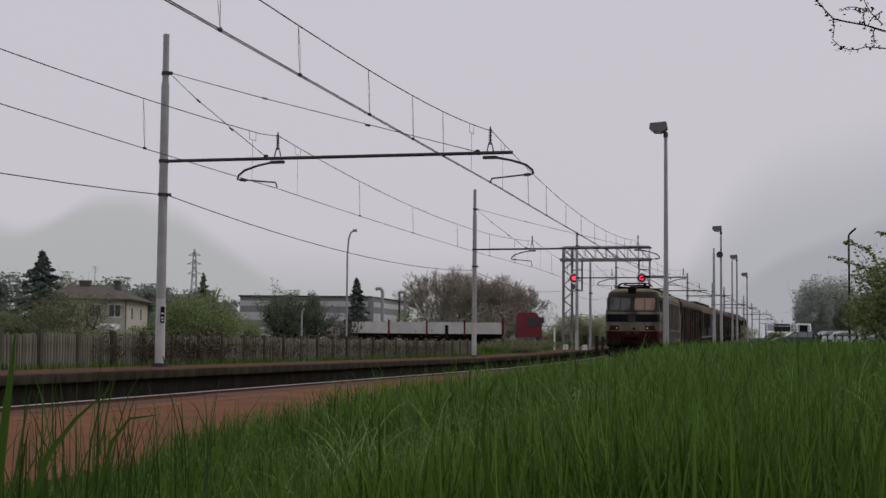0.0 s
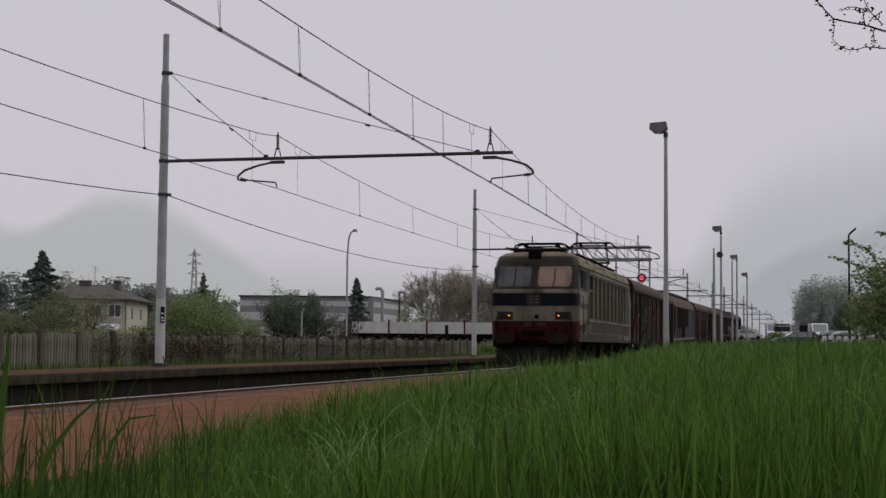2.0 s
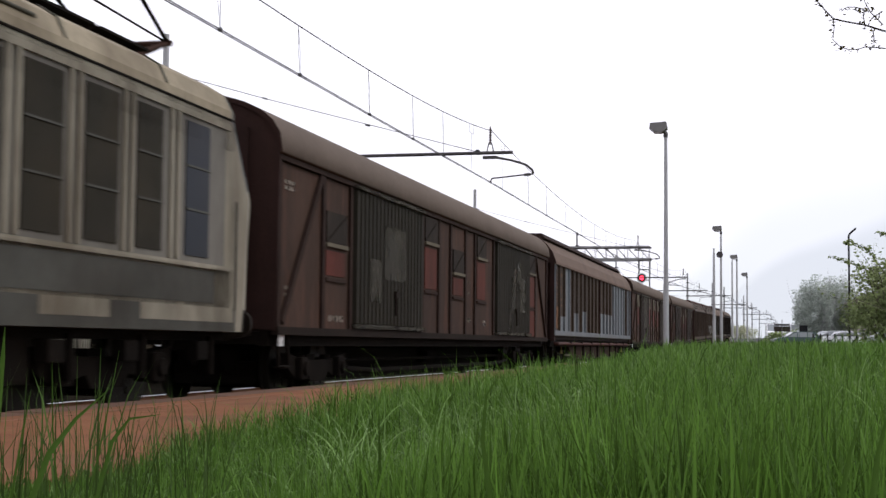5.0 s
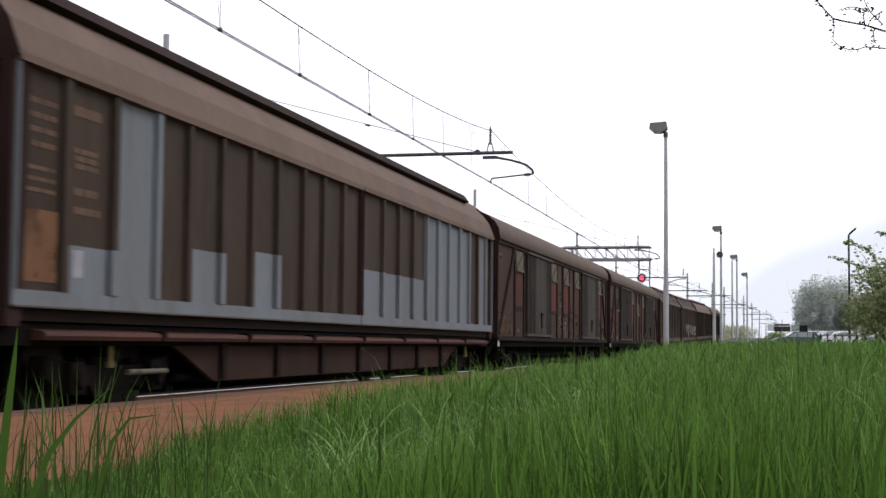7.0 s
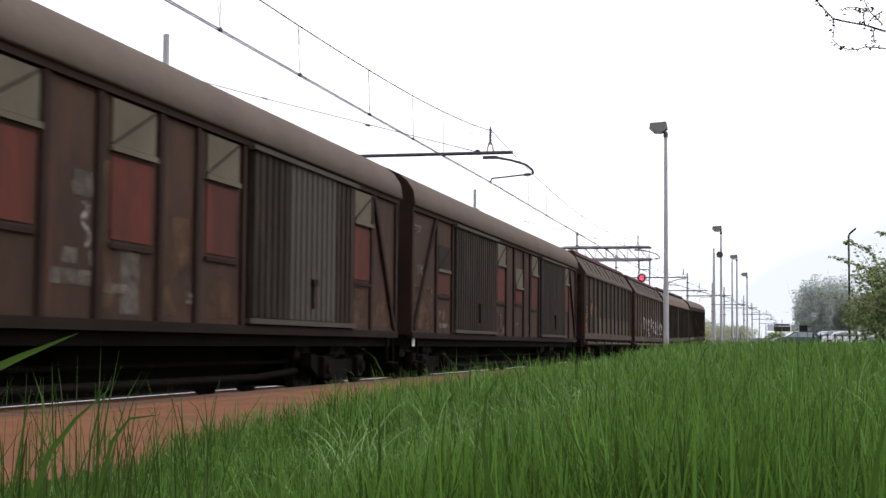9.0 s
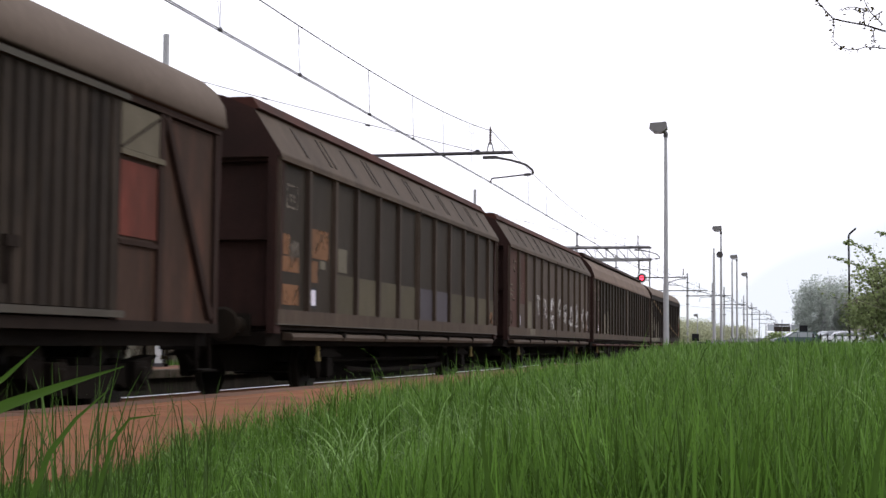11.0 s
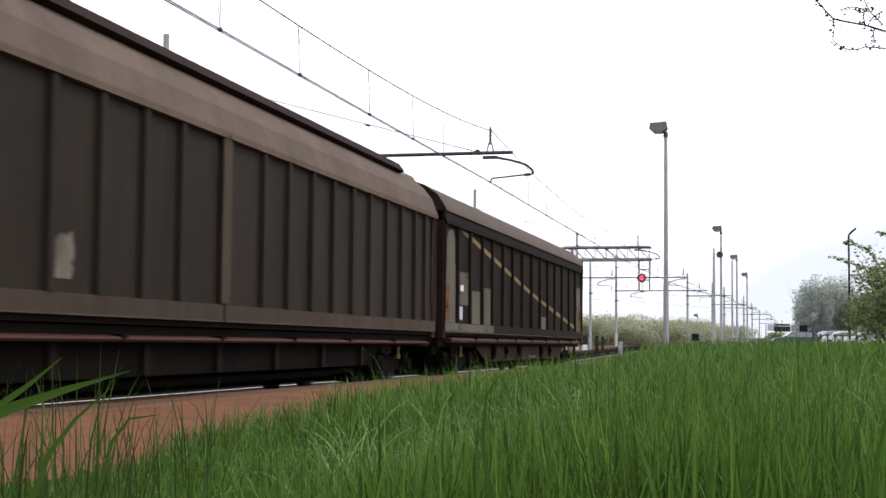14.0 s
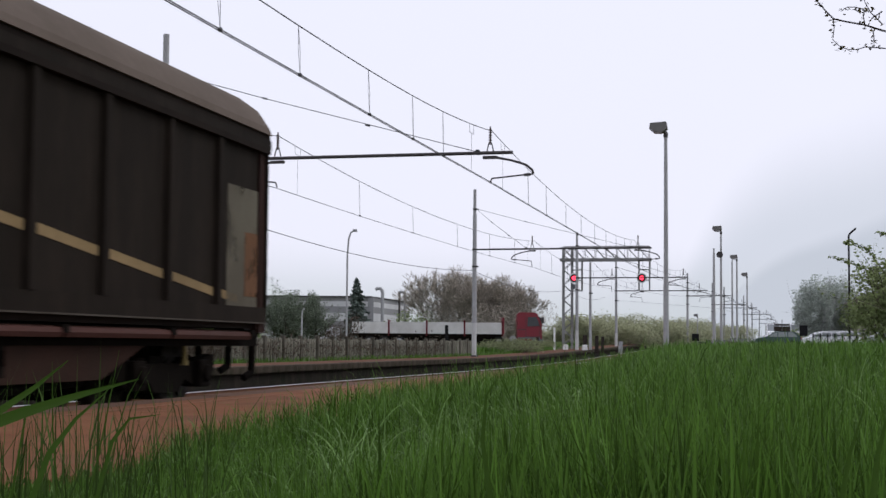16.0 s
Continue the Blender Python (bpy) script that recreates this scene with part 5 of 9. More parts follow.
marks(v, [(-h + 0.3 + 0.02 * k, -h + 0.85, 2.95 - 0.13 * k, 0.05) for k in range(4)] + [(-h + 1.15, -h + 1.75, 2.95, 0.1), (-h + 1.2, -h + 1.7, 2.45, 0.22), (-h + 1.2, -h + 1.75, 2.2, 0.07), (-h + 1.2, -h + 1.8, 2.02, 0.07)] +
      [(-h + 0.3, -h + 0.85, 2.35 - 0.1 * k, 0.04) for k in range(3)], 1.337, M_markbrown)
patch(v, h, M_orange, 64.6 - w0, 64.95 - w0, 2.35, 2.65)
bm = bmesh.new()
bent(bm, [(1.3, -h + 46.0 - w0, 0.51), (1.32, -h + 46.9 - w0, 0.51)], 0.03, 8)
part("brake_lever", bm, M_cream, v)

covered_wagon("long brown covered wagon with a grey repainted door", 66.0, 88.1, "plain")
covered_wagon("long dark brown covered wagon with faded red panels", 89.15, 111.15, "dark")

# rust primer and pale smudges on the repainted covered wagon
v, w0, w1 = TRAIN[-2]
h = (w1 - w0) / 2
for a, b, z0, z1, m in ((77.95, 78.9, 1.1, 2.2, M_primer), (79.45, 80.3, 1.1, 1.6, M_primer), (77.15, 77.6, 1.1, 1.75, M_smudge), (75.7, 76.5, 1.35, 1.5, M_smudge), (76.1, 76.5, 2.2, 2.45, M_smudge), (75.9, 76.2, 1.55, 1.7, M_smudge), (76.45, 76.6, 1.55, 1.7, M_smudge),
                        (85.3, 86.1, 1.1, 1.7, M_primer), (86.6, 87.7, 1.1, 1.5, M_primer), (66.4, 67.9, 1.1, 1.6, M_primer), (76.7, 77.0, 1.05, 2.6, M_primer)):
    patch(v, h, m, a - w0, b - w0, z0, z1, x=1.347)
stroke(v, h, [(76.3 - w0, 2.15), (76.42 - w0, 2.1), (76.3 - w0, 1.95), (76.45 - w0, 1.85), (76.4 - w0, 1.72)], 0.05, x=1.352)
v, w0, w1 = TRAIN[-1]
h = (w1 - w0) / 2
for a, b, z0, z1, m in ((89.5, 90.9, 1.1, 1.9, M_primer), (89.7, 90.2, 2.1, 2.3, M_smudge), (91.3, 92.3, 1.1, 1.5, M_primer), (97.6, 98.4, 1.1, 1.6, M_primer)):
    patch(v, h, m, a - w0, b - w0, z0, z1, x=1.347)

# two shorter ones with faceted roofs
w0, w1 = 113.22, 128.85
ribs = [114.58, 115.83, 117.0, 118.3, 119.62, 122.37, 123.7, 125.1, 126.45, 127.75]
v, h = sliding_wagon("dark brown sliding-wall wagon with an olive primer band", w0, w1, [r - w0 for r in ribs], 121.02 - w0, FACET,
                     M_ribdark, M_ribbrown, M_rib, M_rib, M_rib, False, True, ledge=(1.02, 3.96, 4.12, 0.05, 0.05), facets=True)
edges = [115.83, 117.0, 118.3, 119.62, 121.02, 122.37, 123.7, 125.1, 126.45, 127.75, 128.75]
for a, b in zip(edges, edges[1:]):
    patch(v, h, M_lilac if 121 < a < 123 else M_olive, a - w0 + 0.07, b - w0 - 0.07, 1.27, 1.86)
for a, b, z0, z1, m in ((113.58, 113.85, 2.02, 2.3, M_orange), (113.9, 114.25, 1.95, 2.22, M_smudge), (113.56, 114.25, 1.79, 2.0, M_orange), (113.58, 114.25, 1.34, 1.62, M_orange), (114.78, 115.6, 2.04, 2.46, M_orange), (114.68, 115.1, 1.69, 2.0, M_orange),
                        (115.2, 115.45, 1.9, 2.02, M_cream), (116.1, 116.55, 1.9, 2.26, M_cream), (128.05, 128.45, 1.3, 1.58, M_orange)):
    patch(v, h, m, a - w0, b - w0, z0, z1)
patch(v, h, M_black, 114.63 - w0, 115.06 - w0, 1.32, 1.62, name="plate_frame")
patch(v, h, M_plate, 114.69 - w0, 115.0 - w0, 1.36, 1.58, name="document_plate", x=1.342)
marks(v, [(-h + 113.68 - w0, -h + 114.18 - w0, 2.96, 0.03), (-h + 113.68 - w0, -h + 113.74 - w0, 2.68, 0.28), (-h + 114.12 - w0, -h + 114.18 - w0, 2.68, 0.28), (-h + 113.68 - w0, -h + 114.18 - w0, 2.66, 0.03), (-h + 113.82 - w0, -h + 114.05 - w0, 2.75, 0.12)], 1.337)

w0, w1 = 130.34, 146.05
ribs = [131.80, 133.0, 134.33, 135.6, 136.87, 139.53, 140.89, 142.25, 143.56, 144.84]
v, h = sliding_wagon("dark brown sliding-wall wagon with white sprayed strokes", w0, w1, [r - w0 for r in ribs], 138.21 - w0, FACET,
                     M_ribmid, M_rib, M_rib, M_rib, M_rib, False, True, ledge=(1.02, 3.96, 4.12, 0.05, 0.05), facets=True)
patch(v, h, M_redbrown, 130.5 - w0, 131.72 - w0, 1.28, 3.24)
patch(v, h, M_redbrown, 131.88 - w0, 132.92 - w0, 1.9, 3.24)
for a, b, z0, z1, m in ((133.38, 133.95, 1.27, 2.0, M_cream), (134.42, 134.6, 1.27, 1.98, M_cream), (133.5, 134.3, 1.09, 1.26, M_cream), (145.2, 145.5, 1.3, 1.6, M_orange)):
    patch(v, h, m, a - w0, b - w0, z0, z1, x=1.342 if z0 > 1.2 else 1.388)
bm = bmesh.new()
prism(bm, [(-h + 130.9 - w0 + 0.22 * math.cos(k * 0.3927), 1.52 + 0.19 * math.sin(k * 0.3927)) for k in range(16)], "x", 1.338, 1.346)
part("oval_label", bm, M_smudge, v)
patch(v, h, M_black, 131.86 - w0, 132.24 - w0, 1.31, 1.62, name="plate_frame", x=1.342)
patch(v, h, M_plate, 131.92 - w0, 132.18 - w0, 1.35, 1.58, name="document_plate", x=1.347)
marks(v, [(-h + 131.1 - w0, -h + 131.55 - w0, 2.88, 0.1), (-h + 131.15 - w0, -h + 131.4 - w0, 2.68, 0.16)] + [(-h + 130.75 - w0, -h + (131.15 + 0.2 * (k % 2)) - w0, 2.3 - 0.12 * k, 0.06) for k in range(4)] +
      [(-h + 131.95 - w0, -h + 132.7 - w0, 2.44 - 0.08 * k, 0.015) for k in range(4)] + [(-h + 132.05 - w0, -h + 132.3 - w0, 2.1, 0.05), (-h + 130.8 - w0, -h + 131.0 - w0, 1.5, 0.03)], 1.342)
for c, pts in ((134.66, [(-0.28, 2.12), (0.0, 2.16), (0.3, 2.08)]), (134.66, [(0.0, 2.1), (0.06, 1.85), (0.14, 1.66)]), (135.87, [(-0.2, 1.62), (-0.16, 2.05), (0.1, 2.06), (0.12, 1.85), (-0.1, 1.78), (0.2, 1.66), (0.3, 1.62)]),
               (137.13, [(-0.05, 1.85), (0.25, 2.02), (0.16, 2.16), (-0.12, 1.95), (-0.2, 1.68), (0.05, 1.6), (0.3, 1.68)]), (137.2, [(-0.2, 1.4), (0.05, 1.5), (0.22, 1.38), (0.12, 1.3)]),
               (138.63, [(0.18, 2.2), (-0.1, 2.0), (-0.12, 1.9), (0.18, 1.9), (0.05, 1.66)]), (139.83, [(-0.3, 2.05), (-0.22, 1.8), (-0.2, 1.55)]), (139.83, [(-0.2, 1.76), (0.1, 1.8), (0.22, 2.08)]), (139.83, [(0.2, 2.0), (0.1, 1.75), (0.12, 1.5)]),
               (141.16, [(0.1, 2.1), (-0.15, 1.8), (-0.35, 1.52), (0.0, 1.5), (0.35, 1.52), (0.22, 1.8), (0.1, 2.08)]), (142.5, [(0.15, 2.16), (-0.25, 2.05), (0.1, 1.85), (-0.1, 1.65), (-0.3, 1.45), (0.2, 1.48)]),
               (143.92, [(0.3, 2.05), (0.0, 1.85), (-0.25, 1.75), (0.0, 1.62), (0.28, 1.42)]), (144.96, [(0.35, 2.0), (0.05, 1.8), (-0.2, 1.75)]), (144.96, [(-0.25, 2.02), (-0.1, 1.8), (0.2, 1.5), (0.3, 1.42)])):
    stroke(v, h, [(c - w0 + a, z) for a, z in pts], 0.1)
w0, w1 = 147.0, 169.5
ribs = [148.08, 149.11, 149.99, 151.04, 152.01, 152.99, 154.07, 155.06, 156.06, 157.03, 159.69, 160.67, 161.71, 162.72, 163.75, 164.75, 165.8, 166.8, 167.8, 168.6]
v, h = sliding_wagon("long brown sliding-wall wagon with a curved dusty roof", w0, w1, [r - w0 for r in ribs], 158.34 - w0, ROUND,
                     M_ribdark, M_ribdark, M_dulltan, M_rib, M_steelred, True, False, ledge=(1.0, 4.05, 4.2, 0.1, 1.3), depth=0.45, girder=M_under, rail=(0.82, 0.89))
patch(v, h, M_rib, 158.2 - w0, 158.48 - w0, 1.285, 3.29, x=1.397, name="seam_post")
for k, (a, b, z0, z1, m) in enumerate(((150.02, 150.95, 1.28, 2.14, M_blot), (151.12, 151.94, 1.28, 2.2, M_blot), (151.25, 151.75, 1.5, 2.1, M_cream), (152.08, 152.4, 1.3, 1.8, M_blot), (154.14, 154.6, 1.4, 1.86, M_blot))):
    blot(v, h, m, a - w0, b - w0, z0, z1, 40 + k, x=1.342 if m is M_cream else 1.337)
for a, b, z0, z1 in ((147.1, 147.98, 1.28, 3.2), (148.18, 149.02, 1.28, 3.2), (149.2, 149.9, 1.28, 1.78)):
    patch(v, h, M_walnut, a - w0, b - w0, z0, z1, x=1.333)
bm = bmesh.new()
bent(bm, [(1.3, -h + 149.4 - w0, 0.59), (1.32, -h + 150.5 - w0, 0.59)], 0.022, 8)
part("brake_lever", bm, M_cream, v)
patch(v, h, M_plate, 148.3 - w0, 148.75 - w0, 1.36, 1.58, name="document_plate")
marks(v, [(-h + 0.45, -h + 1.1, 2.9 - 0.1 * k, 0.04) for k in range(5)] + [(-h + 1.55, -h + 2.1, 3.0, 0.1), (-h + 1.6, -h + 2.05, 2.45, 0.25), (-h + 1.55, -h + 2.1, 2.1, 0.08)], 1.337)

w0, w1 = 170.2, 191.1
ribs = [171.53, 172.77, 174.09, 175.28, 176.60, 177.91, 179.32, 182.20, 183.57, 184.95, 186.4, 187.95, 189.4]
v, h = sliding_wagon("dark sliding-wall wagon with a yellow diagonal stripe", w0, w1, [r - w0 for r in ribs], 180.74 - w0, SOFT,
                     M_darkwall, M_darkwall, M_roofpale, M_darkwall, M_steelred, True, False, depth=0.42, stiff=False)
side_part("cornice", v, M_darkwall, -h, h, 3.33, 3.44, x=1.34, depth=0.07, both=True)
side_part("cornice", v, M_frame, -h, h, 3.44, 3.53, x=1.33, depth=0.06, both=True)
cuts = [171.9] + [r for r in ribs if r > 171.9] + [180.74]
cuts = sorted(cuts + [190.2])
for a, b in zip(cuts, cuts[1:]):
    za, zb = (float(np.interp(t, [171.9, 181.1, 189.4, 190.4], [3.27, 2.2, 1.42, 1.34])) for t in (a, b))
    bm = bmesh.new()
    prism(bm, [(-h + a - w0 + 0.08, za - 0.05), (-h + a - w0 + 0.08, za + 0.05), (-h + b - w0 - 0.08, zb + 0.05), (-h + b - w0 - 0.08, zb - 0.05)], "x", 1.333, 1.341)
    part("yellow_stripe", bm, M_stripe, v)
for a, b, z0, z1, m in ((170.32, 171.42, 1.27, 2.5, M_cream), (170.36, 170.85, 1.34, 2.05, M_orange), (171.66, 172.68, 1.66, 2.36, M_cream), (172.88, 173.98, 1.27, 2.0, M_cream),
                        (174.2, 175.18, 1.27, 2.12, M_cream), (182.55, 183.4, 1.27, 1.62, M_cream), (189.75, 190.95, 1.27, 2.75, M_cream), (190.35, 190.9, 1.4, 2.2, M_orange)):
    patch(v, h, m, a - w0, b - w0, z0, z1, x=1.337 if m is M_cream else 1.342)
bm = bmesh.new()
prism(bm, [(-h + 170.62 - w0, 2.5), (-h + 171.36 - w0, 2.5), (-h + 171.36 - w0, 2.98), (-h + 171.2 - w0, 3.16), (-h + 170.95 - w0, 3.2), (-h + 170.74 - w0, 3.12), (-h + 170.62 - w0, 2.95)], "x", 1.337, 1.341)
part("paint_patch", bm, M_cream, v)
patch(v, h, M_plate, 171.75 - w0, 172.1 - w0, 1.35, 1.62, name="document_plate", x=1.343)
patch(v, h, M_white, 171.9 - w0, 172.2 - w0, 1.95, 2.08, name="label_plate", x=1.343)
patch(v, h, M_cream, 170.3 - w0, 175.3 - w0, 1.09, 1.26, x=1.39)

for a, b, z0, z1 in ((5.7, 5.95, 0.48, 0.84), (9.17, 9.43, 0.46, 0.84), (12.75, 13.0, 0.46, 0.84), (7.4, 7.5, 0.5, 0.8), (14.4, 14.5, 0.5, 0.8)):
    for sg in (1, -1):
        bm = bmesh.new()
        slab(bm, sg * 1.22, -h + a, -h + b, z0, z1, 0.07)
        box(bm, *sorted((sg * 1.29, sg * 1.32)), -h + a + 0.05, -h + b - 0.05, z0 + 0.1, z1 - 0.06)
        part("girder_bracket", bm, M_under, v)
bm = bmesh.new()
bent(bm, [(1.34, -h + 10.3, 0.51), (1.36, -h + 11.3, 0.51)], 0.03, 8)
part("brake_lever", bm, M_cream, v)

# loose hoses and hook at the tail of the train
for x, k in ((1.05, 1.0), (0.72, 0.85), (0.3, 1.1)):
    bm = bmesh.new()
    bent(bm, [(x, h - 0.05, 0.98), (x, h + 0.22, 0.96), (x, h + 0.36, 0.8), (x, h + 0.34, 0.98 - 0.55 * k), (x - 0.05, h + 0.2, 0.98 - 0.62 * k)], 0.05, 8)
    part("tail_hose", bm, M_under, v)
# ---------------------------------------------------------------- overhead line
def ring_collar(parent, z, r):
    bm = bmesh.new()
    tube(bm, (0, 0, z - 0.05), (0, 0, z + 0.05), r, n=14)
    box(bm, r - 0.03, r + 0.09, -0.05, 0.05, z - 0.04, z + 0.04)
    part("collar", bm, M_darksteel, parent)


def steady_arm(parent, x, dirn, boom, wire_z):
    """Insulator on the boom, curved bracket and registration arm that holds the contact wire."""
    a = thing("wire_support", "", "")
    a.parent = parent
    bm = bmesh.new()
    for k in range(6):
        tube(bm, (x, 0, boom + 0.30 + k * 0.07), (x, 0, boom + 0.335 + k * 0.07), 0.055, 0.03, 10)
    tube(bm, (x, 0, boom + 0.25), (x, 0, boom + 0.76), 0.022, n=8)
    part("insulator", bm, M_insul, a)
    bm = bmesh.new()
    for dx in (-0.11, 0.11):
        bent(bm, [(x + dx, 0, boom), (x + dx * 0.3, 0, boom + 0.32)], 0.018, 6)
    box(bm, x - 0.2, x + 0.2, -0.06, 0.06, boom - 0.14, boom - 0.06)
    part("bracket", bm, M_darksteel, a)
    d = dirn
    bm = bmesh.new()
    bent(bm, [(x + d * 0.15, 0, boom - 0.1), (x + d * 0.6, 0, boom - 0.19), (x + d * 1.0, 0, boom - 0.32), (x + d * 1.18, 0, boom - 0.47), (x + d * 1.2, 0, boom - 0.58)], 0.032, 8)
    part("curved_arm", bm, M_darksteel, a)
    bm = bmesh.new()
    bent(bm, [(x + d * 1.2, 0, boom - 0.58), (x + d * 0.9, 0, boom - 0.60), (x + d * 0.05, 0, boom - 0.68), (x + d * 0.0, 0, wire_z)], 0.022, 6)
    tube(bm, (x + d * 0.95, 0, boom - 0.6), (x + d * 1.12, 0, boom - 0.585), 0.042, n=8)
    part("registration_arm", bm, M_darksteel, a)
    return a


def catenary_mast(s, u, top, boom, reach, supports, label, plate=False, white=1.95, r=0.14, at=None):
    """supports: (place along the boom, direction of the arm)."""
    z0 = FARPLAT_Z
    m = thing("catenary_mast", label, "mast", at or on_line(s, u, z0 - rise(s)), group="catenary masts")
    t, b = top - z0, boom - z0
    bm = bmesh.new()
    tube(bm, (0, 0, 0.08), (0, 0, white), r, r * 0.99, 16)
    part("painted_foot", bm, M_mastwhite, m, "white painted foot of the mast")
    bm = bmesh.new()
    tube(bm, (0, 0, white), (0, 0, t - 1.5), r * 0.99, r * 0.82, 16)
    tube(bm, (0, 0, t - 1.5), (0, 0, t - 1.38), r * 0.82, r * 0.66, 16)
    tube(bm, (0, 0, t - 1.38), (0, 0, t), r * 0.66, r * 0.62, 16)
    part("pole", bm, M_mast, m)
    bm = bmesh.new()
    box(bm, -0.16, 0.16, -0.16, 0.16, -0.02, 0.1)
    bent(bm, [(0.15, -0.1, 0.3), (0.22, -0.15, 0.1), (0.25, -0.15, -0.02)], 0.02)
    part("base", bm, M_darksteel, m)
    for z in (b, t - 1.15, b - 0.98):
        if z > white:
            ring_collar(m, z, r * 1.05 if z < t - 1.4 else r * 0.85)
    bm = bmesh.new()
    bent(bm, [(0.1, 0, b), (reach, 0, b + 0.03)], 0.05, 10)
    part("boom", bm, M_darksteel, m)
    for k, x in enumerate([sup[0] for sup in supports]):
        bm = bmesh.new()
        xx = x - 0.35
        bent(bm, [(0.1, 0, t - 1.13), (xx * 0.33, 0, t - 1.13 + (b - t + 1.13) * 0.33), (xx, 0, b + 0.06)], 0.011, 5)
        for f in (0.33, 0.66):
            p = Vector((xx * f, 0, t - 1.13 + (b - t + 1.13) * f))
            d = Vector((xx, 0, b - t + 1.13)).normalized() * 0.07
            tube(bm, p - d, p + d, 0.028, n=8)
        box(bm, xx - 0.05, xx + 0.05, -0.04, 0.04, b - 0.02, b + 0.12)
        part("tie_cable", bm, M_wire, m)
    for x, d in supports:
        steady_arm(m, x, d, b, 5.24 - z0)
    if plate:
        bm = bmesh.new()
        box(bm, 0.08, 0.20, -0.185, -0.165, 1.25, 1.72)
        pl = part("number_plate", bm, M_black, m, "black plate with white bars")
        for z in (1.3, 1.38, 1.5):
            bm = bmesh.new()
            box(bm, 0.11, 0.18, -0.19, -0.184, z, z + 0.045)
            part("white_bar", bm, M_white, pl)
    return m


MASTS = [24.9, 67.0, 104.5]
catenary_mast(24.9, -9.455, 9.79, 6.06, 10.285, [(3.485, -1), (9.655, 1)], "tall grey tubular mast with long boom over both tracks", plate=True)
catenary_mast(67.0, -9.2, 9.75, 6.28, 10.1, [(3.35, -1), (9.35, 1)], "tall grey tubular mast with long boom over both tracks")
catenary_mast(104.5, -8.55, 10.2, 6.4, 9.0, [(2.9, -1), (8.7, -1)], "tall grey tubular mast with long boom over both tracks")
for s, u, reach, sup in ((-17.0, -9.42, 10.25, [(3.485, -1), (9.655, 1)]), (130.0, -8.2, 9.0, [(2.6, -1), (8.2, 1)])):
    catenary_mast(s, u, 9.8, 6.3, reach, sup, "grey tubular mast with long boom over both tracks")
# masts farther down the line
for x, y, t, b, rc in ((29.0, 170.0, 9.5, 6.8, 5.0), (37.2, 198.0, 9.6, 6.6, 4.8), (40.6, 207.0, 9.4, 6.4, 4.6), (51.6, 246.0, 9.6, 6.4, 4.6), (62.5, 290.0, 9.5, 6.4, 4.6), (75.0, 340.0, 9.5, 6.4, 4.5)):
    catenary_mast(0, 0, t, b, rc, [(rc - 0.8, 1)], "distant grey mast with a short boom", at=Matrix.Translation((x, y, FARPLAT_Z)) @ Matrix.Rotation(-0.233, 4, "Z"), r=0.15)
plain = thing("steel_post", "plain grey steel post beside the line", "post", Matrix.Translation((12.35, 120.0, 0.2)))
bm = bmesh.new()
tube(bm, (0, 0, 0), (0, 0, 7.6), 0.13, 0.09, 12)
part("pole", bm, M_mast, plain)
ring_collar(plain, 5.0, 0.13)


def overhead_line(u_of, supports, zt, label, hangers, yokes, dip=0.0, pair=True):
    """supports: s of the masts; contact wire at zt with a slight dip, messenger above it sagging between the masts; droppers at hangers, yoked pairs at yokes."""
    t = thing("overhead_wire", label, "wire", kind="structure")

    def swag(s):
        for a, b in zip(supports, supports[1:]):
            if a <= s <= b:
                return abs(2 * (s - a) / (b - a) - 1), b < 25
        return 1.0, False

    def mess(s):
        f, near = swag(s)
        return (6.08 + 0.62 * f ** 3 if pair else 6.07 + 0.575 * f * f) if near else 6.08 + 0.64 * f * f

    def wire_z(s):
        return zt - dip * (1 - swag(s)[0] ** 2)
    ss = np.arange(supports[0], supports[-1] + 0.01, 1.5)
    for d in (-0.025, 0.025) if pair else (0.0,):
        bm = bmesh.new()
        bent(bm, [line(s, u_of(s) + d, wire_z(s)) for s in ss], 0.010, 5)
        part("contact_wire", bm, M_wire, t)
    bm = bmesh.new()
    bent(bm, [line(s, u_of(s), mess(s)) for s in ss], 0.011, 5)
    part("messenger_wire", bm, M_wire, t)
    for s in hangers:
        p, q = line(s, u_of(s), mess(s)), line(s + 0.12, u_of(s), wire_z(s + 0.12))
        bm = bmesh.new()
        bent(bm, [p, p.lerp(q, 0.5) + Vector((0.012, 0.03, 0)), q], 0.0055, 4)
        bent(bm, [p, p.lerp(q, 0.5) - Vector((0.012, 0.04, 0)), q], 0.0045, 4)
        box(bm, q.x - 0.03, q.x + 0.03, q.y - 0.05, q.y + 0.05, q.z - 0.015, q.z + 0.03)
        part("dropper", bm, M_wire, t)
    for s in yokes:
        p = line(s - 0.25, u_of(s), mess(s - 0.25))
        w = line(s + 0.25, u_of(s), mess(s + 0.25)) - p
        bm = bmesh.new()
        bent(bm, [p, p - Vector((0, 0, 0.22)), p + w - Vector((0, 0, 0.24)), p + w], 0.006, 4)
        bent(bm, [p + w * 0.5 - Vector((0, 0, 0.23)), line(s, u_of(s), wire_z(s))], 0.005, 4)
        part("dropper", bm, M_wire, t)
    return t


def zigzag(base, amp, supports):
    def f(s):
        return base + amp * float(np.interp(s, supports, [1 if i % 2 == 0 else -1 for i in range(len(supports))]))
    return f


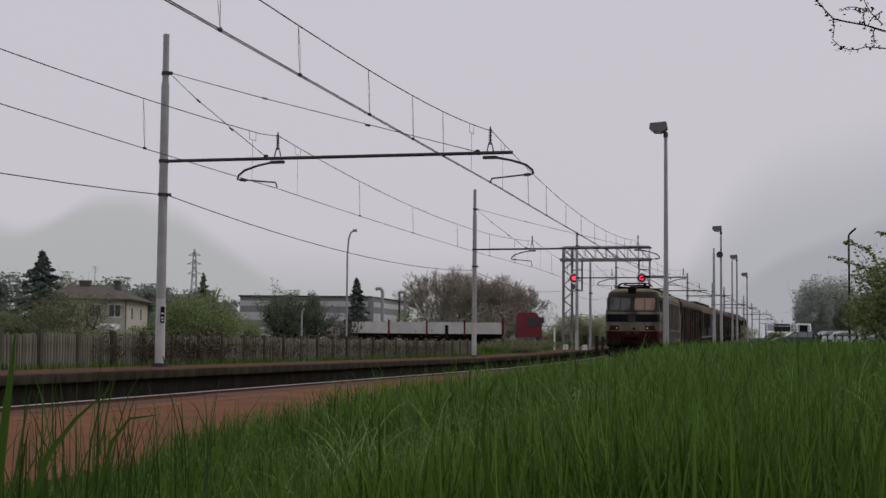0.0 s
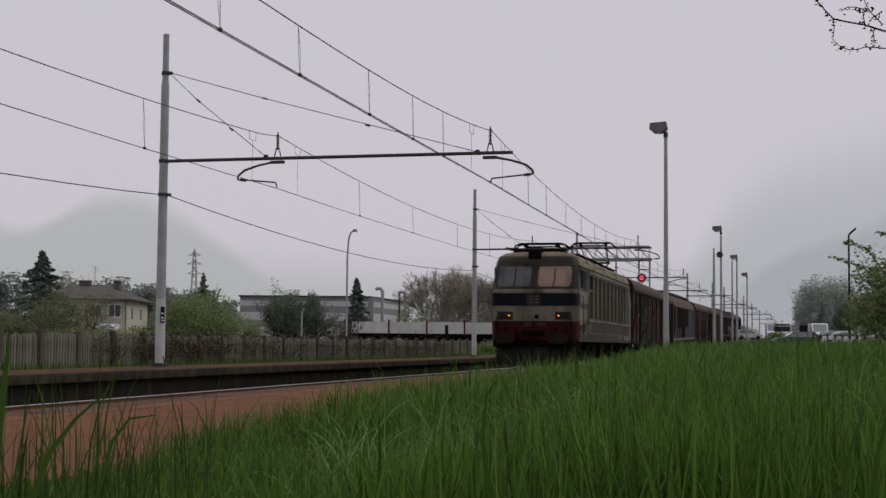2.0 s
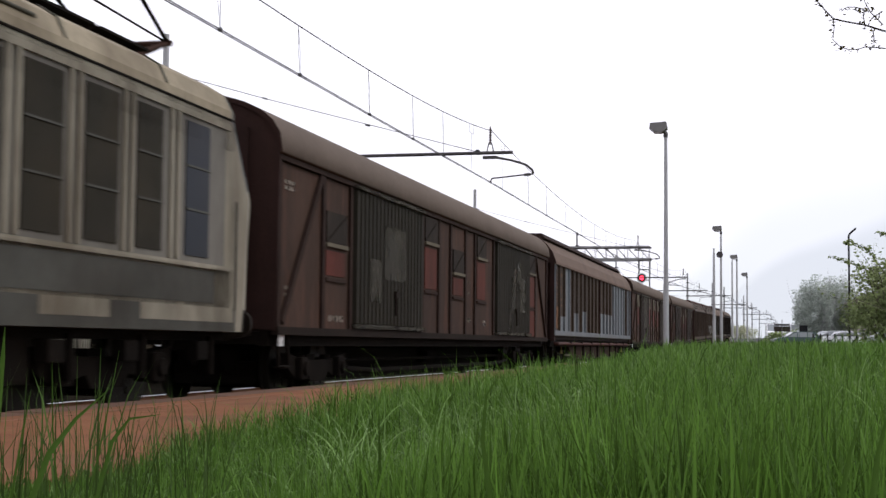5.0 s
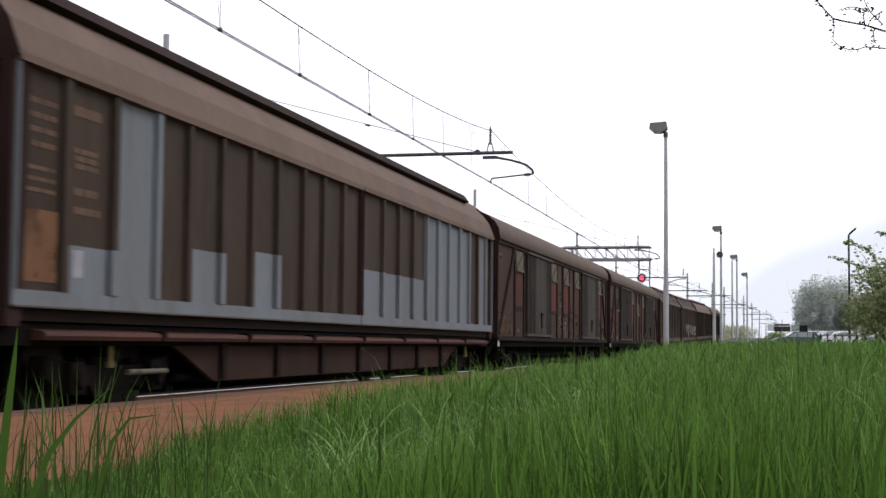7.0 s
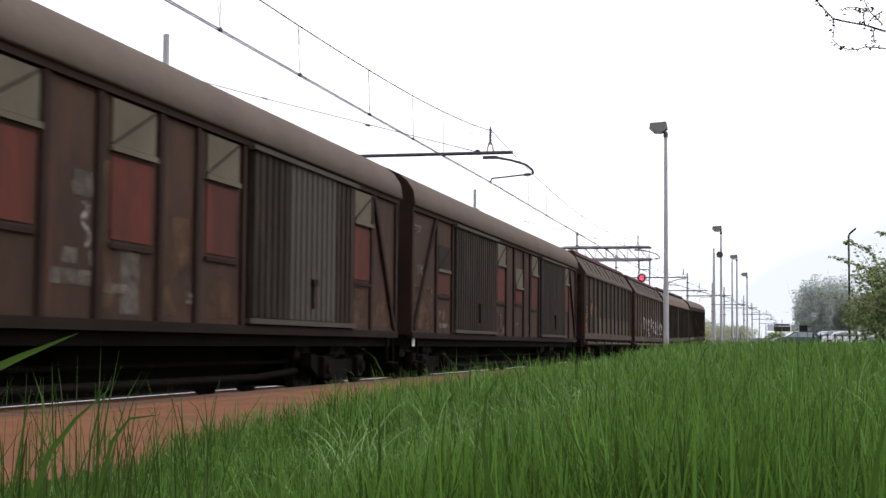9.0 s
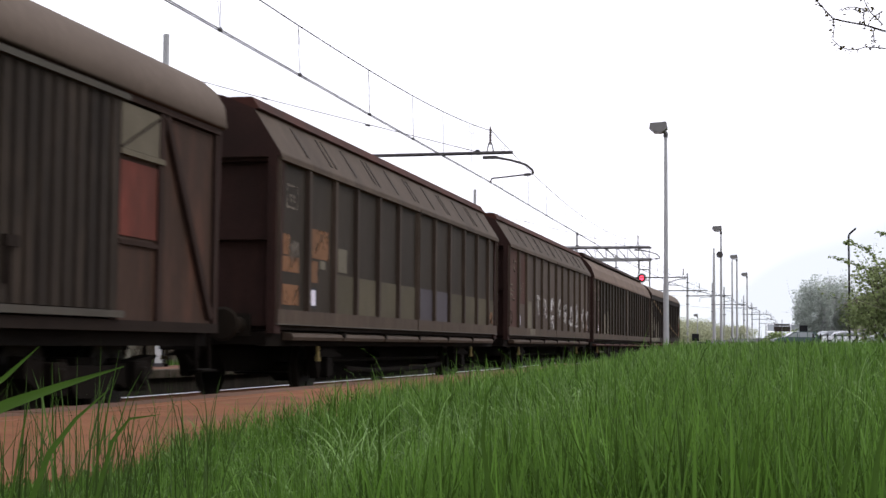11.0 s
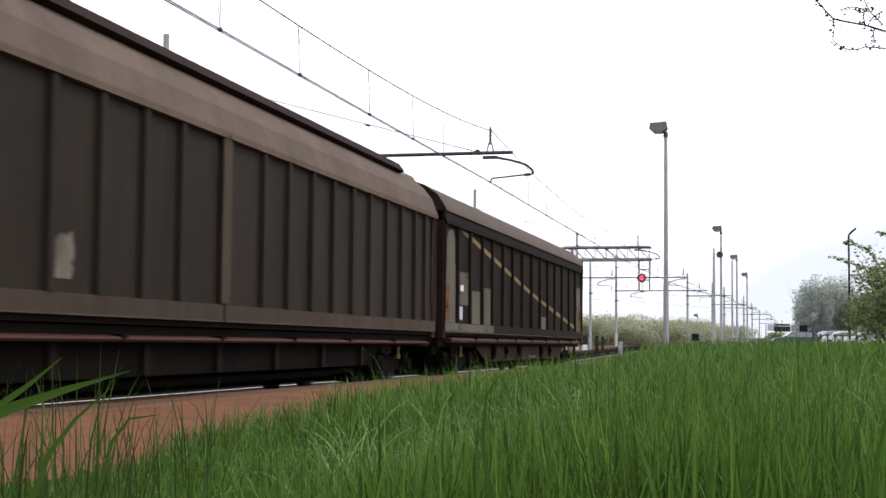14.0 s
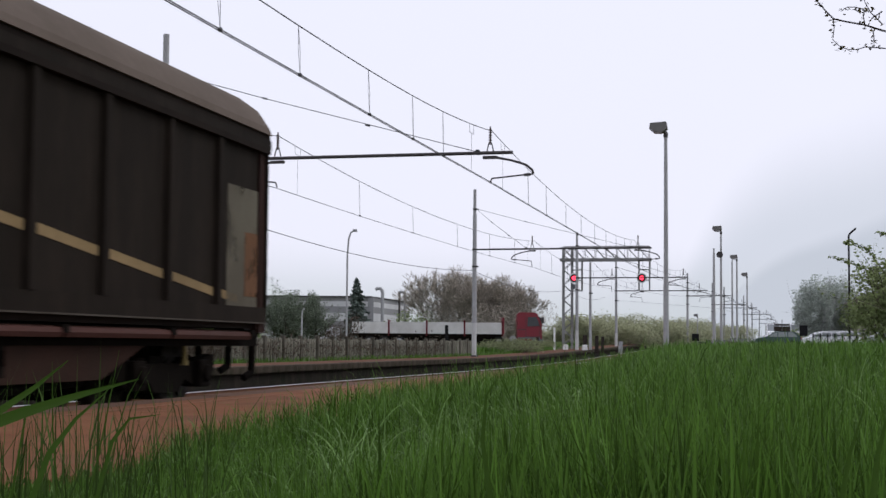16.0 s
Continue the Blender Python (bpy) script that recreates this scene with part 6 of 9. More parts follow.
SUP = [-59.0, -17.0, 24.9, 67.0, 104.5, 130.0]
overhead_line(zigzag(0.08, 0.14, SUP), SUP, 5.27, "copper contact wire with messenger and droppers over the near track",
              [-12.5, -8.5, -4.0, 0.8, 5.28, 8.79, 12.94, 16.34, 19.19, 31.12, 34.9, 39.7, 44.1, 48.6, 53.0, 57.4, 61.6, 71.5, 76.2, 81.0, 85.8, 90.6, 95.4, 100.1, 109.5, 115.0, 120.5, 126.0], [22.4, 26.7, 64.9, 69.2, 102.6, 106.5])
overhead_line(zigzag(FAR - 0.1, -0.12, SUP), SUP, 5.21, "copper contact wire with messenger and droppers over the far track",
              [-12.0, -5.0, 2.0, 9.0, 15.87, 32.9, 40.0, 47.6, 54.5, 61.0, 73.5, 80.5, 87.5, 94.5, 100.5, 110.5, 117.5, 124.5], [22.86, 26.62, 64.9, 69.2, 102.6, 106.5], dip=0.1, pair=False)
for (x0, y0), (x1, y1) in (((16.9, 141.0), (32.5, 168.9)), ((32.5, 168.9), (43.4, 206)), ((43.4, 206), (55.5, 245)), ((55.5, 245), (66.8, 289))):
    t = thing("overhead_wire", "thin dark wire strung between distant masts", "wire", kind="structure")
    for zc, sag in ((5.3, 0.0), (6.9, 0.6)):
        bm = bmesh.new()
        bent(bm, [(x0 + (x1 - x0) * f, y0 + (y1 - y0) * f, zc - sag * (1 - (2 * f - 1) ** 2)) for f in np.linspace(0, 1, 9)], 0.014, 4)
        part("wire", bm, M_wire, t)
feed = thing("feeder_cable", "dark feeder cable sagging from mast to mast", "cable", kind="structure")
for a, b in zip(SUP, SUP[1:]):
    bm = bmesh.new()
    bent(bm, [line(a + (b - a) * f, -9.3, 5.06 - (0.64 if b < 25 else 0.53) * (1 - (2 * f - 1) ** 2)) for f in np.linspace(0, 1, 15)], 0.014, 5)
    part("cable_span", bm, M_wire, feed)


# ---------------------------------------------------------------- signal gantry
M_gantry = mat("weathered_gantry_steel", (0.26, 0.26, 0.26), 0.7, vary=0.2, scale=2, bump=0.05, dirt=(0.1, 0.09, 0.08), dirt_amount=0.5)


def signal_gantry():
    g = thing("signal_gantry", "grey lattice steel signal gantry with two red lights", "signal gantry", on_line(109, 0, 0.2 - rise(109)))
    xl, xr, zt, zb = -10.35, -3.0, 9.05, 7.95
    for x in (xl, xl + 0.75):
        for y in (-0.35, 0.35):
            bm = bmesh.new()
            box(bm, x - 0.06, x + 0.06, y - 0.06, y + 0.06, 0, zt)
            part("upright", bm, M_gantry, g)
    for y in (-0.35, 0.35):
        n = 14
        for i in range(n):
            bm = bmesh.new()
            z0, z1 = zt * i / n, zt * (i + 1) / n
            a, b = (xl, xl + 0.75) if i % 2 else (xl + 0.75, xl)
            bent(bm, [(a, y, z0), (b, y, z1)], 0.03, 5)
            part("lacing", bm, M_gantry, g)
    for y in (-0.4, 0.4):
        for z in (zb, zt - 0.08):
            bm = bmesh.new()
            h = 0.13 if z == zb else 0.07
            box(bm, xl - 0.25, xr + 0.15, y - 0.05, y + 0.05, z - h, z + h)
            part("chord", bm, M_gantry, g)
        n = 8
        for i in range(n):
            a, b = xl + (xr - xl) * i / n, xl + (xr - xl) * (i + 1) / n
            for p, r in ((a, 0.03), (b, 0.025)):
                bm = bmesh.new()
                bent(bm, [(p, y, zt - 0.08), (b, y, zb)], r, 5)
                part("lacing", bm, M_gantry, g)
    bm = bmesh.new()
    box(bm, xl - 0.2, xr + 0.1, -0.35, 0.35, zb + 0.1, zb + 0.14)
    part("walkway", bm, M_darksteel, g)
    for y in (-0.45, 0.45):
        bm = bmesh.new()
        bent(bm, [(xl, y, zt + 0.05), (xr, y, zt + 0.05)], 0.025, 5)
        part("handrail", bm, M_gantry, g)
    for xs in (-9.36, -3.6):
        sg = thing("signal", "", "")
        sg.parent = g
        bm = bmesh.new()
        for dx in (-0.28, 0.62):
            bent(bm, [(xs + dx, -0.3, zb), (xs + dx, -0.3, 5.3)], 0.045, 6)
            bent(bm, [(xs + dx, 0.3, zb), (xs + dx, 0.3, 5.3)], 0.045, 6)
        for z in (5.3, 6.2, 7.1):
            box(bm, xs - 0.3, xs + 0.65, -0.32, 0.32, z - 0.04, z + 0.04)
        part("hanger", bm, M_gantry, sg)
        bm = bmesh.new()
        tube(bm, (xs, -0.55, 6.38), (xs, -0.48, 6.38), 0.44, n=28)
        part("white_rim", bm, M_white, sg, "white rim")
        bm = bmesh.new()
        tube(bm, (xs, -0.58, 6.38), (xs, -0.54, 6.38), 0.34, n=28)
        part("black_disc", bm, M_black, sg)
        bm = bmesh.new()
        tube(bm, (xs, -0.62, 6.38), (xs, -0.575, 6.38), 0.2, n=24)
        part("red_light", bm, M_red_lamp, sg, "glowing red light")
        if xs < -5:
            bm = bmesh.new()
            prism(bm, [(xs - 0.3, 5.85), (xs + 0.3, 5.85), (xs, 5.35)], "y", -0.55, -0.5)
            part("marker_triangle", bm, M_patchgrey, sg)
    return g


signal_gantry()


# ---------------------------------------------------------------- platform lamps
M_lampgrey = mat("grey_lamp_housing", (0.17, 0.165, 0.16), 0.6, vary=0.15, bump=0.03)


def platform_lamp(x, y, top, head=True, r=0.075, speaker=False, label="grey steel lamp post with a boxy floodlight"):
    l = thing("platform_lamp", label, "lamp post", Matrix.Translation((x, y, PLAT_Z - 0.02)) @ Matrix.Rotation(-0.23, 4, "Z"), group="platform lamps")
    h = top - PLAT_Z
    bm = bmesh.new()
    tube(bm, (0, 0, 0), (0, 0, h * 0.35), r, r * 0.95, 14)
    tube(bm, (0, 0, h * 0.35), (0, 0, h - 0.25), r * 0.85, r * 0.6, 14)
    tube(bm, (0, 0, h - 0.25), (0, 0, h - 0.02), r * 0.45, n=10)
    part("pole", bm, M_mast, l)
    if head:
        bm = bmesh.new()
        prism(bm, [(-0.42, 0.0), (-0.40, 0.13), (0.02, 0.16), (0.05, -0.02), (-0.1, -0.12), (-0.3, -0.11)], "y", -0.17, 0.17)
        hd = part("floodlight", bm, M_lampgrey, l, at=pose(0, 0, h))
        bm = bmesh.new()
        prism(bm, [(-0.43, -0.01), (-0.30, -0.125), (-0.1, -0.135), (-0.12, -0.11), (-0.3, -0.10), (-0.40, 0.0)], "y", -0.14, 0.14)
        part("glass", bm, M_plate, hd)
        bm = bmesh.new()
        bent(bm, [(0, 0, -0.25), (0, 0.0, -0.12)], 0.06, 8)
        part("bracket", bm, M_darksteel, hd)
    if speaker:
        bm = bmesh.new()
        tube(bm, (-0.05, -0.35, h - 1.3), (-0.02, 0.0, h - 1.3), 0.16, 0.06, 16)
        part("loudspeaker", bm, M_darksteel, l)
    return l


platform_lamp(5.89, 37.84, 6.62)
platform_lamp(13.83, 71.26, 6.69, speaker=True)
platform_lamp(18.57, 90.56, 6.49)
platform_lamp(22.7, 107.0, 6.22)
platform_lamp(13.35, 70.6, 5.7, head=False, r=0.085, label="slim grey post with dark sleeve")
platform_lamp(18.2, 90.2, 6.4, head=False, label="slim grey post beside a lamp")
# ---------------------------------------------------------------- plants: helpers
M_leaf_bright = mat("fresh_spring_leaf", (0.23, 0.285, 0.125), 0.6, vary=0.2, scale=2, bump=0, random_tint=0.4, island=True, translucent=0.3)
M_leaf_olive = mat("olive_leaf", (0.195, 0.215, 0.115), 0.65, vary=0.2, scale=2, bump=0, random_tint=0.4, island=True, translucent=0.25)
M_leaf_dark = mat("dark_evergreen_leaf", (0.1522, 0.1812, 0.1305), 0.6, vary=0.2, scale=2, bump=0, random_tint=0.4, island=True, translucent=0.15)
# leaves for far trees and scrub: distance haze is painted into these colours
M_leaf_haze = mat("haze_tinted_leaf", (0.27, 0.29, 0.22), 0.8, vary=0.2, scale=1, bump=0, random_tint=0.25, island=True, translucent=0.25)
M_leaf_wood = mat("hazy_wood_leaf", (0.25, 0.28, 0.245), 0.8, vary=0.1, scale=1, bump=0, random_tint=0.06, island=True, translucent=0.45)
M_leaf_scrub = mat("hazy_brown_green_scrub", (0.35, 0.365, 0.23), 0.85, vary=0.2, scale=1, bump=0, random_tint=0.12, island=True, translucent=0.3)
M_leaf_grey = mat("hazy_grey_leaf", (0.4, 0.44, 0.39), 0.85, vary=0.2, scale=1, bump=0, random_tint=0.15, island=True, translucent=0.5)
M_leaf_bush = mat("light_green_bush_leaf", (0.215, 0.26, 0.115), 0.6, vary=0.2, scale=2, bump=0, random_tint=0.35, island=True, translucent=0.45)
M_needle = mat("spruce_needles", (0.135, 0.165, 0.145), 0.7, vary=0.2, scale=2, bump=0, random_tint=0.4, island=True)
M_twig = mat("grey_brown_twig", (0.095, 0.075, 0.06), 0.85, vary=0.3, scale=3, bump=0.1, random_tint=0.25, island=True)
# thicket and scrub twigs, paled by haze put into the colour
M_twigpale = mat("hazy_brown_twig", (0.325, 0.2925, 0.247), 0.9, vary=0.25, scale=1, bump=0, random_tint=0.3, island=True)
M_twigdark = mat("dark_twig", (0.04, 0.032, 0.028), 0.85, vary=0.3, scale=3, bump=0.1)
# twigs of the tall far trees, with painted haze as well
M_twighaze = mat("haze_tinted_twig", (0.44, 0.43, 0.44), 0.9, vary=0.2, scale=1, bump=0, random_tint=0.2, island=True)
M_ivy = mat("brown_ivy_stems", (0.102, 0.0825, 0.063), 0.9, vary=0.3, scale=2, bump=0.1, random_tint=0.4, island=True)
M_bud = mat("brown_green_bud", (0.10, 0.085, 0.04), 0.7, vary=0.3, scale=5, bump=0)


def leaves(name, centres, size, material, parent, seed, flat=0.4, label=""):
    """Many small leaf blades, one at each centre."""
    r = np.random.RandomState(seed)
    c = np.asarray(centres, float)
    n = len(c)
    a = r.normal(size=(n, 3))
    a[:, 2] *= flat
    a /= np.linalg.norm(a, axis=1)[:, None]
    b = np.cross(a, r.normal(size=(n, 3)))
    b /= np.linalg.norm(b, axis=1)[:, None]
    s = size * r.uniform(0.55, 1.35, n)[:, None]
    v = np.empty((n, 4, 3))
    v[:, 0], v[:, 2] = c - a * s, c + a * s
    v[:, 1], v[:, 3] = c + b * s * 0.5, c - b * s * 0.5
    v[:, 1] += np.cross(a, b) * s * 0.2
    me = raw(name, v.reshape(-1, 3).tolist(), np.arange(n * 4).reshape(-1, 4).tolist(), material)
    return part(name, me, parent=parent, label=label)


def twig_mesh(name, segs, material, parent=None, label=""):
    """segs: (start, end, radius, radius) with three-sided rods."""
    verts, faces = [], []
    for p, q, r0, r1 in segs:
        d = (q - p)
        if d.length < 1e-5:
            continue
        d.normalize()
        a = d.orthogonal().normalized()
        b = d.cross(a)
        k = len(verts)
        for pt, r in ((p, r0), (q, r1)):
            for i in range(3):
                verts.append(pt + r * (math.cos(2.094 * i) * a + math.sin(2.094 * i) * b))
        faces += [(k + i, k + (i + 1) % 3, k + 3 + (i + 1) % 3, k + 3 + i) for i in range(3)]
    return part(name, raw(name, verts, faces, material), parent=parent, label=label)


def grow(rnd, p, d, length, radius, depth, segs, tips, spread=0.5, lift=0.1, kids=3, shrink=0.68, steps=3):
    """Grows a branch with side branches; fills segs and tips."""
    r = radius
    for i in range(steps):
        d = (d + Vector((rnd.gauss(0, spread * 0.3), rnd.gauss(0, spread * 0.3), rnd.gauss(lift, spread * 0.2)))).normalized()
        q = p + d * length / steps
        r1 = r * 0.85
        segs.append((p, q, r, r1))
        p, r = q, r1
        if depth <= 1:
            tips.append(q.copy())
        if depth > 0 and i >= 1:
            for _ in range(kids if i == steps - 1 else max(1, kids - 1)):
                side = Vector((rnd.gauss(0, 1), rnd.gauss(0, 1), rnd.gauss(0.15, 0.6)))
                nd = (d + side * spread).normalized()
                grow(rnd, p, nd, length * shrink * rnd.uniform(0.75, 1.1), r * 0.62, depth - 1, segs, tips, spread, lift, kids, shrink, steps)


def shrub(label, x, y, z, w, h, leaf, material, n, seed, twigs=8, depth=2, name="shrub", twig_material=None, flat=1.0, tip_leaves=True):
    """A rounded, uneven shrub with stems and leaf clumps."""
    t = thing(name, label, "shrub" if name == "shrub" else "tree", Matrix.Translation((x, y, z)))
    rnd = random.Random(seed)
    segs, tips = [], []
    for i in range(twigs):
        a = rnd.uniform(0, 6.283)
        d = Vector((math.cos(a) * 0.55 * w / h, math.sin(a) * 0.55 * w / h, 1)).normalized()
        grow(rnd, Vector((math.cos(a) * w * 0.06, math.sin(a) * w * 0.06, 0)), d, h * rnd.uniform(0.35, 0.55), 0.02 + 0.008 * h, depth, segs, tips, 0.55, 0.08, 2)
    twig_mesh("woody_growth", segs, twig_material or M_twig, t)
    r = np.random.RandomState(seed)
    m = max(14, int(n / 220))
    u = r.normal(size=(m, 3))
    u /= np.linalg.norm(u, axis=1)[:, None]
    rad = r.uniform(0.25, 1.0, m) ** 0.6
    cl = np.stack([u[:, 0] * rad * w * 0.46, u[:, 1] * rad * w * 0.46 * flat, h * (0.5 + 0.42 * u[:, 2] * rad)], 1)
    k = r.randint(0, m, n)
    pts = cl[k] + np.clip(r.normal(size=(n, 3)), -1.5, 1.5) * np.array([w * 0.085, w * 0.085 * flat, h * 0.085])
    pts[:, 2] = np.clip(pts[:, 2], 0.02, None)
    tp = np.array([tuple(q) for q in tips])
    if len(tp) and tip_leaves:
        e = tp[r.randint(0, len(tp), n // 4)] + r.normal(size=(n // 4, 3)) * leaf * 1.6
        pts = np.concatenate([pts, e])
    leaves("foliage", pts, leaf, material, t, seed)
    return t


def bare_tree(label, x, y, z, h, stems, depth, seed, material, radius=0.05, spread=0.5, leaf=None, name="bare_tree", lift=0.12, kids=3, n_leaf=0, lean=0.5):
    t = thing(name, label, "tree", Matrix.Translation((x, y, z)))
    rnd = random.Random(seed)
    segs, tips = [], []
    for i in range(stems):
        a = rnd.uniform(0, 6.283)
        d = Vector((math.cos(a) * lean * rnd.random(), math.sin(a) * lean * rnd.random(), 1)).normalized()
        grow(rnd, Vector((math.cos(a) * 0.3 * (stems > 1), math.sin(a) * 0.3 * (stems > 1), 0)), d, h * rnd.uniform(0.42, 0.55), radius, depth, segs, tips, spread, lift, kids)
    zmax = max(s[1].z for s in segs)
    k = h / zmax
    thin = y * 0.00014
    segs = [(p * k, q * k, max(r0, thin), max(r1, thin)) for p, q, r0, r1 in segs]
    twig_mesh("crown_wood", segs, material, t)
    if leaf:
        r = np.random.RandomState(seed)
        tp = np.array([tuple(q * k) for q in tips])
        pts = tp[r.randint(0, len(tp), n_leaf)] + r.normal(size=(n_leaf, 3)) * leaf[0] * 2.2
        leaves("foliage", pts, leaf[0], leaf[1], t, seed)
    return t


def conifer(label, x, y, z, h, w, seed, material=None, ragged=0.25, n=5200):
    t = thing("conifer", label, "tree", Matrix.Translation((x, y, z)))
    rnd = random.Random(seed)
    bm = bmesh.new()
    tube(bm, (0, 0, 0), (0, 0, h), 0.018 * h, 0.01, 8)
    part("trunk", bm, M_twig, t)
    segs, pts = [], []
    for i in range(int(h * 9)):
        f = (i + 0.5) / (h * 9)
        zz = h * (0.08 + 0.9 * f)
        reach = w * 0.5 * (1 - f) ** 0.85 * rnd.uniform(1 - ragged, 1 + ragged * 0.6) + 0.05
        a = i * 2.399 + rnd.uniform(-0.4, 0.4)
        d = Vector((math.cos(a), math.sin(a), -0.18))
        p = Vector((0, 0, zz))
        q = p + d * reach
        segs.append((p, q, 0.03, 0.008))
        m = max(6, int(n / (h * 9) * (0.4 + 1.2 * (1 - f))))
        for _ in range(m):
            g = rnd.uniform(0.15, 1.03)
            pts.append(tuple(p.lerp(q, g) + Vector((rnd.gauss(0, 0.06 * reach + 0.03), rnd.gauss(0, 0.06 * reach + 0.03), rnd.gauss(-0.04, 0.06)))))
    twig_mesh("limbs", segs, M_twig, t)
    leaves("needles", pts, 0.02 * h ** 0.8 + 0.07, material or M_needle, t, seed)
    return t


# ---------------------------------------------------------------- fence of concrete pickets with ivy
FU = -11.0
M_picket = mat("weathered_fence_concrete", (0.195, 0.187, 0.15), 0.92, vary=0.25, scale=1.2, fine=20, dirt=(0.056, 0.0504, 0.03584), dirt_amount=0.6, random_tint=0.25)


def picket_fence():
    f = thing("picket_fence", "weathered grey concrete picket fence, partly overgrown", "fence")
    bm = bmesh.new()
    prism(bm, [(-0.036, 0), (0.036, 0), (0.036, 0.88), (0.0, 0.95), (-0.036, 0.88)], "x", -0.025, 0.025)
    pk = mesh_of("picket", bm, M_picket)
    bm = bmesh.new()
    box(bm, -0.08, 0.08, -0.09, 0.09, 0, 1.08, bevel=0.015)
    ps = mesh_of("post", bm, mat("dark_fence_post_concrete", (0.095, 0.087, 0.07), 0.92, vary=0.3, scale=2, fine=20, dirt=(0.04, 0.038, 0.028), dirt_amount=0.6, random_tint=0.2))
    bm = bmesh.new()
    box(bm, -0.06, -0.027, -0.98, 0.98, -0.035, 0.035)
    rl = mesh_of("rail", bm, M_picket)
    rnd = random.Random(5)
    pitch, n = 2.1, 0
    extra = bmesh.new()
    for i in range(34):
        s0 = 4.0 + i * pitch
        part("post", ps, parent=f, at=on_line(s0, FU, 0.05 + rnd.uniform(-0.03, 0.03)) @ pose(0, 0, 0, 0, rnd.uniform(-1, 1), 0))
        for z in (0.2, 0.72):
            part("rail", rl, parent=f, at=on_line(s0 + pitch / 2, FU, 0.05 + z))
        for k in range(12):
            s = s0 + 0.17 + k * 0.157
            m = on_line(s, FU, 0.07 + rnd.uniform(-0.03, 0.04)) @ pose(0, 0, 0, rnd.uniform(-2.5, 2.5), rnd.uniform(-1, 1), 0)
            if rnd.random() < 0.03:
                continue
            n += 1
            if n <= 290:
                part("picket", pk, parent=f, at=m)
            else:
                k0 = len(extra.verts)
                extra.from_mesh(pk)
                extra.verts.ensure_lookup_table()
                for vtx in extra.verts[k0:]:
                    vtx.co = m @ vtx.co
    far = part("far_picket_run", extra, M_picket, f)
    far["kind"] = "stuff"
    return f


picket_fence()


def ivy(label, s0, s1, n, seed, zmax=1.25, material=None, green=0):
    t = thing("ivy", label, "climbing plant")
    rnd = random.Random(seed)
    r = np.random.RandomState(seed)
    segs = []
    for i in range(n):
        s = rnd.uniform(s0, s1)
        p = line(s, FU + rnd.uniform(-0.1, 0.22), rnd.uniform(0.05, 0.5))
        d = Vector((rnd.gauss(0, 0.5), rnd.gauss(0, 0.7), 1)).normalized()
        top = zmax * (0.75 + 0.35 * noise.noise((s * 0.7, seed, 0)))
        for _ in range(4):
            q = p + d * rnd.uniform(0.12, 0.28)
            if q.z > top:
                d = Vector((rnd.gauss(0, 0.6), rnd.gauss(0, 0.8), -0.6)).normalized()
            segs.append((p.copy(), q.copy(), 0.012, 0.008))
            p, d = q, (d + Vector((rnd.gauss(0, 0.4), rnd.gauss(0, 0.4), rnd.gauss(0, 0.3)))).normalized()
    twig_mesh("woody_growth", segs, M_ivy, t)
    pts = [tuple(line(rnd.uniform(s0, s1), FU + rnd.gauss(0.1, 0.12), 0.0) + Vector((0, 0, abs(rnd.gauss(0.75, 0.28))))) for _ in range(n * 4)]
    leaves("foliage", pts, 0.055, material or M_ivy, t, seed)
    return t


ivy("brown leafless ivy matted over the concrete fence", 23.6, 25.4, 36, 4, 1.0)
ivy("brown leafless ivy matted over the concrete fence", 26.2, 33.0, 300, 5, 1.1)
ivy("thin brown ivy trailing along the concrete fence", 33.0, 66, 330, 6, 0.95)


# ---------------------------------------------------------------- planting behind the fence
shrub("olive shrub with thin new leaves behind the fence", -14.5, 56, 0.3, 3.7, 2.5, 0.034, M_leaf_olive, 9000, 11, 16, 3)
shrub("dull dark hedge behind the fence", -17.6, 57, 0.3, 3.0, 1.9, 0.036, M_leaf_olive, 14000, 10, 12)
shrub("dull olive hedge behind the fence", -12.6, 50, 0.3, 4.0, 1.1, 0.036, M_leaf_olive, 8000, 12, 10)
shrub("pale flowering shrub behind the fence", -11.9, 53, 0.3, 2.6, 1.0, 0.035, M_leaf_scrub, 4000, 13, 10)
shrub("fresh green shrub behind the fence", -9.2, 54, 0.3, 3.4, 2.5, 0.036, M_leaf_bright, 22000, 14, 14)
shrub("light green willow shrub behind the fence", -8.5, 60, 0.3, 2.2, 1.6, 0.036, M_leaf_bright, 9000, 15, 10)
shrub("low green shrub behind the fence", -12.0, 62, 0.3, 3.0, 1.5, 0.038, M_leaf_bright, 9000, 16, 10)
shrub("dark evergreen tree with rounded crown", -10.4, 95, 0.3, 3.2, 4.0, 0.05, M_leaf_dark, 22000, 17, 12, name="evergreen_tree", twig_material=M_twigdark)
shrub("dark evergreen tree with rounded crown", -8.9, 96, 0.3, 2.0, 4.1, 0.05, M_leaf_dark, 12000, 18, 10, name="evergreen_tree", twig_material=M_twigdark)
shrub("thin shrub with bare twigs", -6.9, 98, 0.3, 3.2, 2.6, 0.07, M_twig, 900, 19, 16, 3)
conifer("dark pointed conifer beside the factory", -9.1, 152, 0.3, 7.6, 4.1, 21, n=8000)
conifer("large dark spruce behind the house garden", -31.3, 112, 0.4, 7.6, 6.9, 22, n=13000, ragged=0.35)
conifer("slim spruce with sparse top", -18.2, 109, 0.4, 5.7, 2.4, 23, n=2200, ragged=0.5, material=M_leaf_dark)
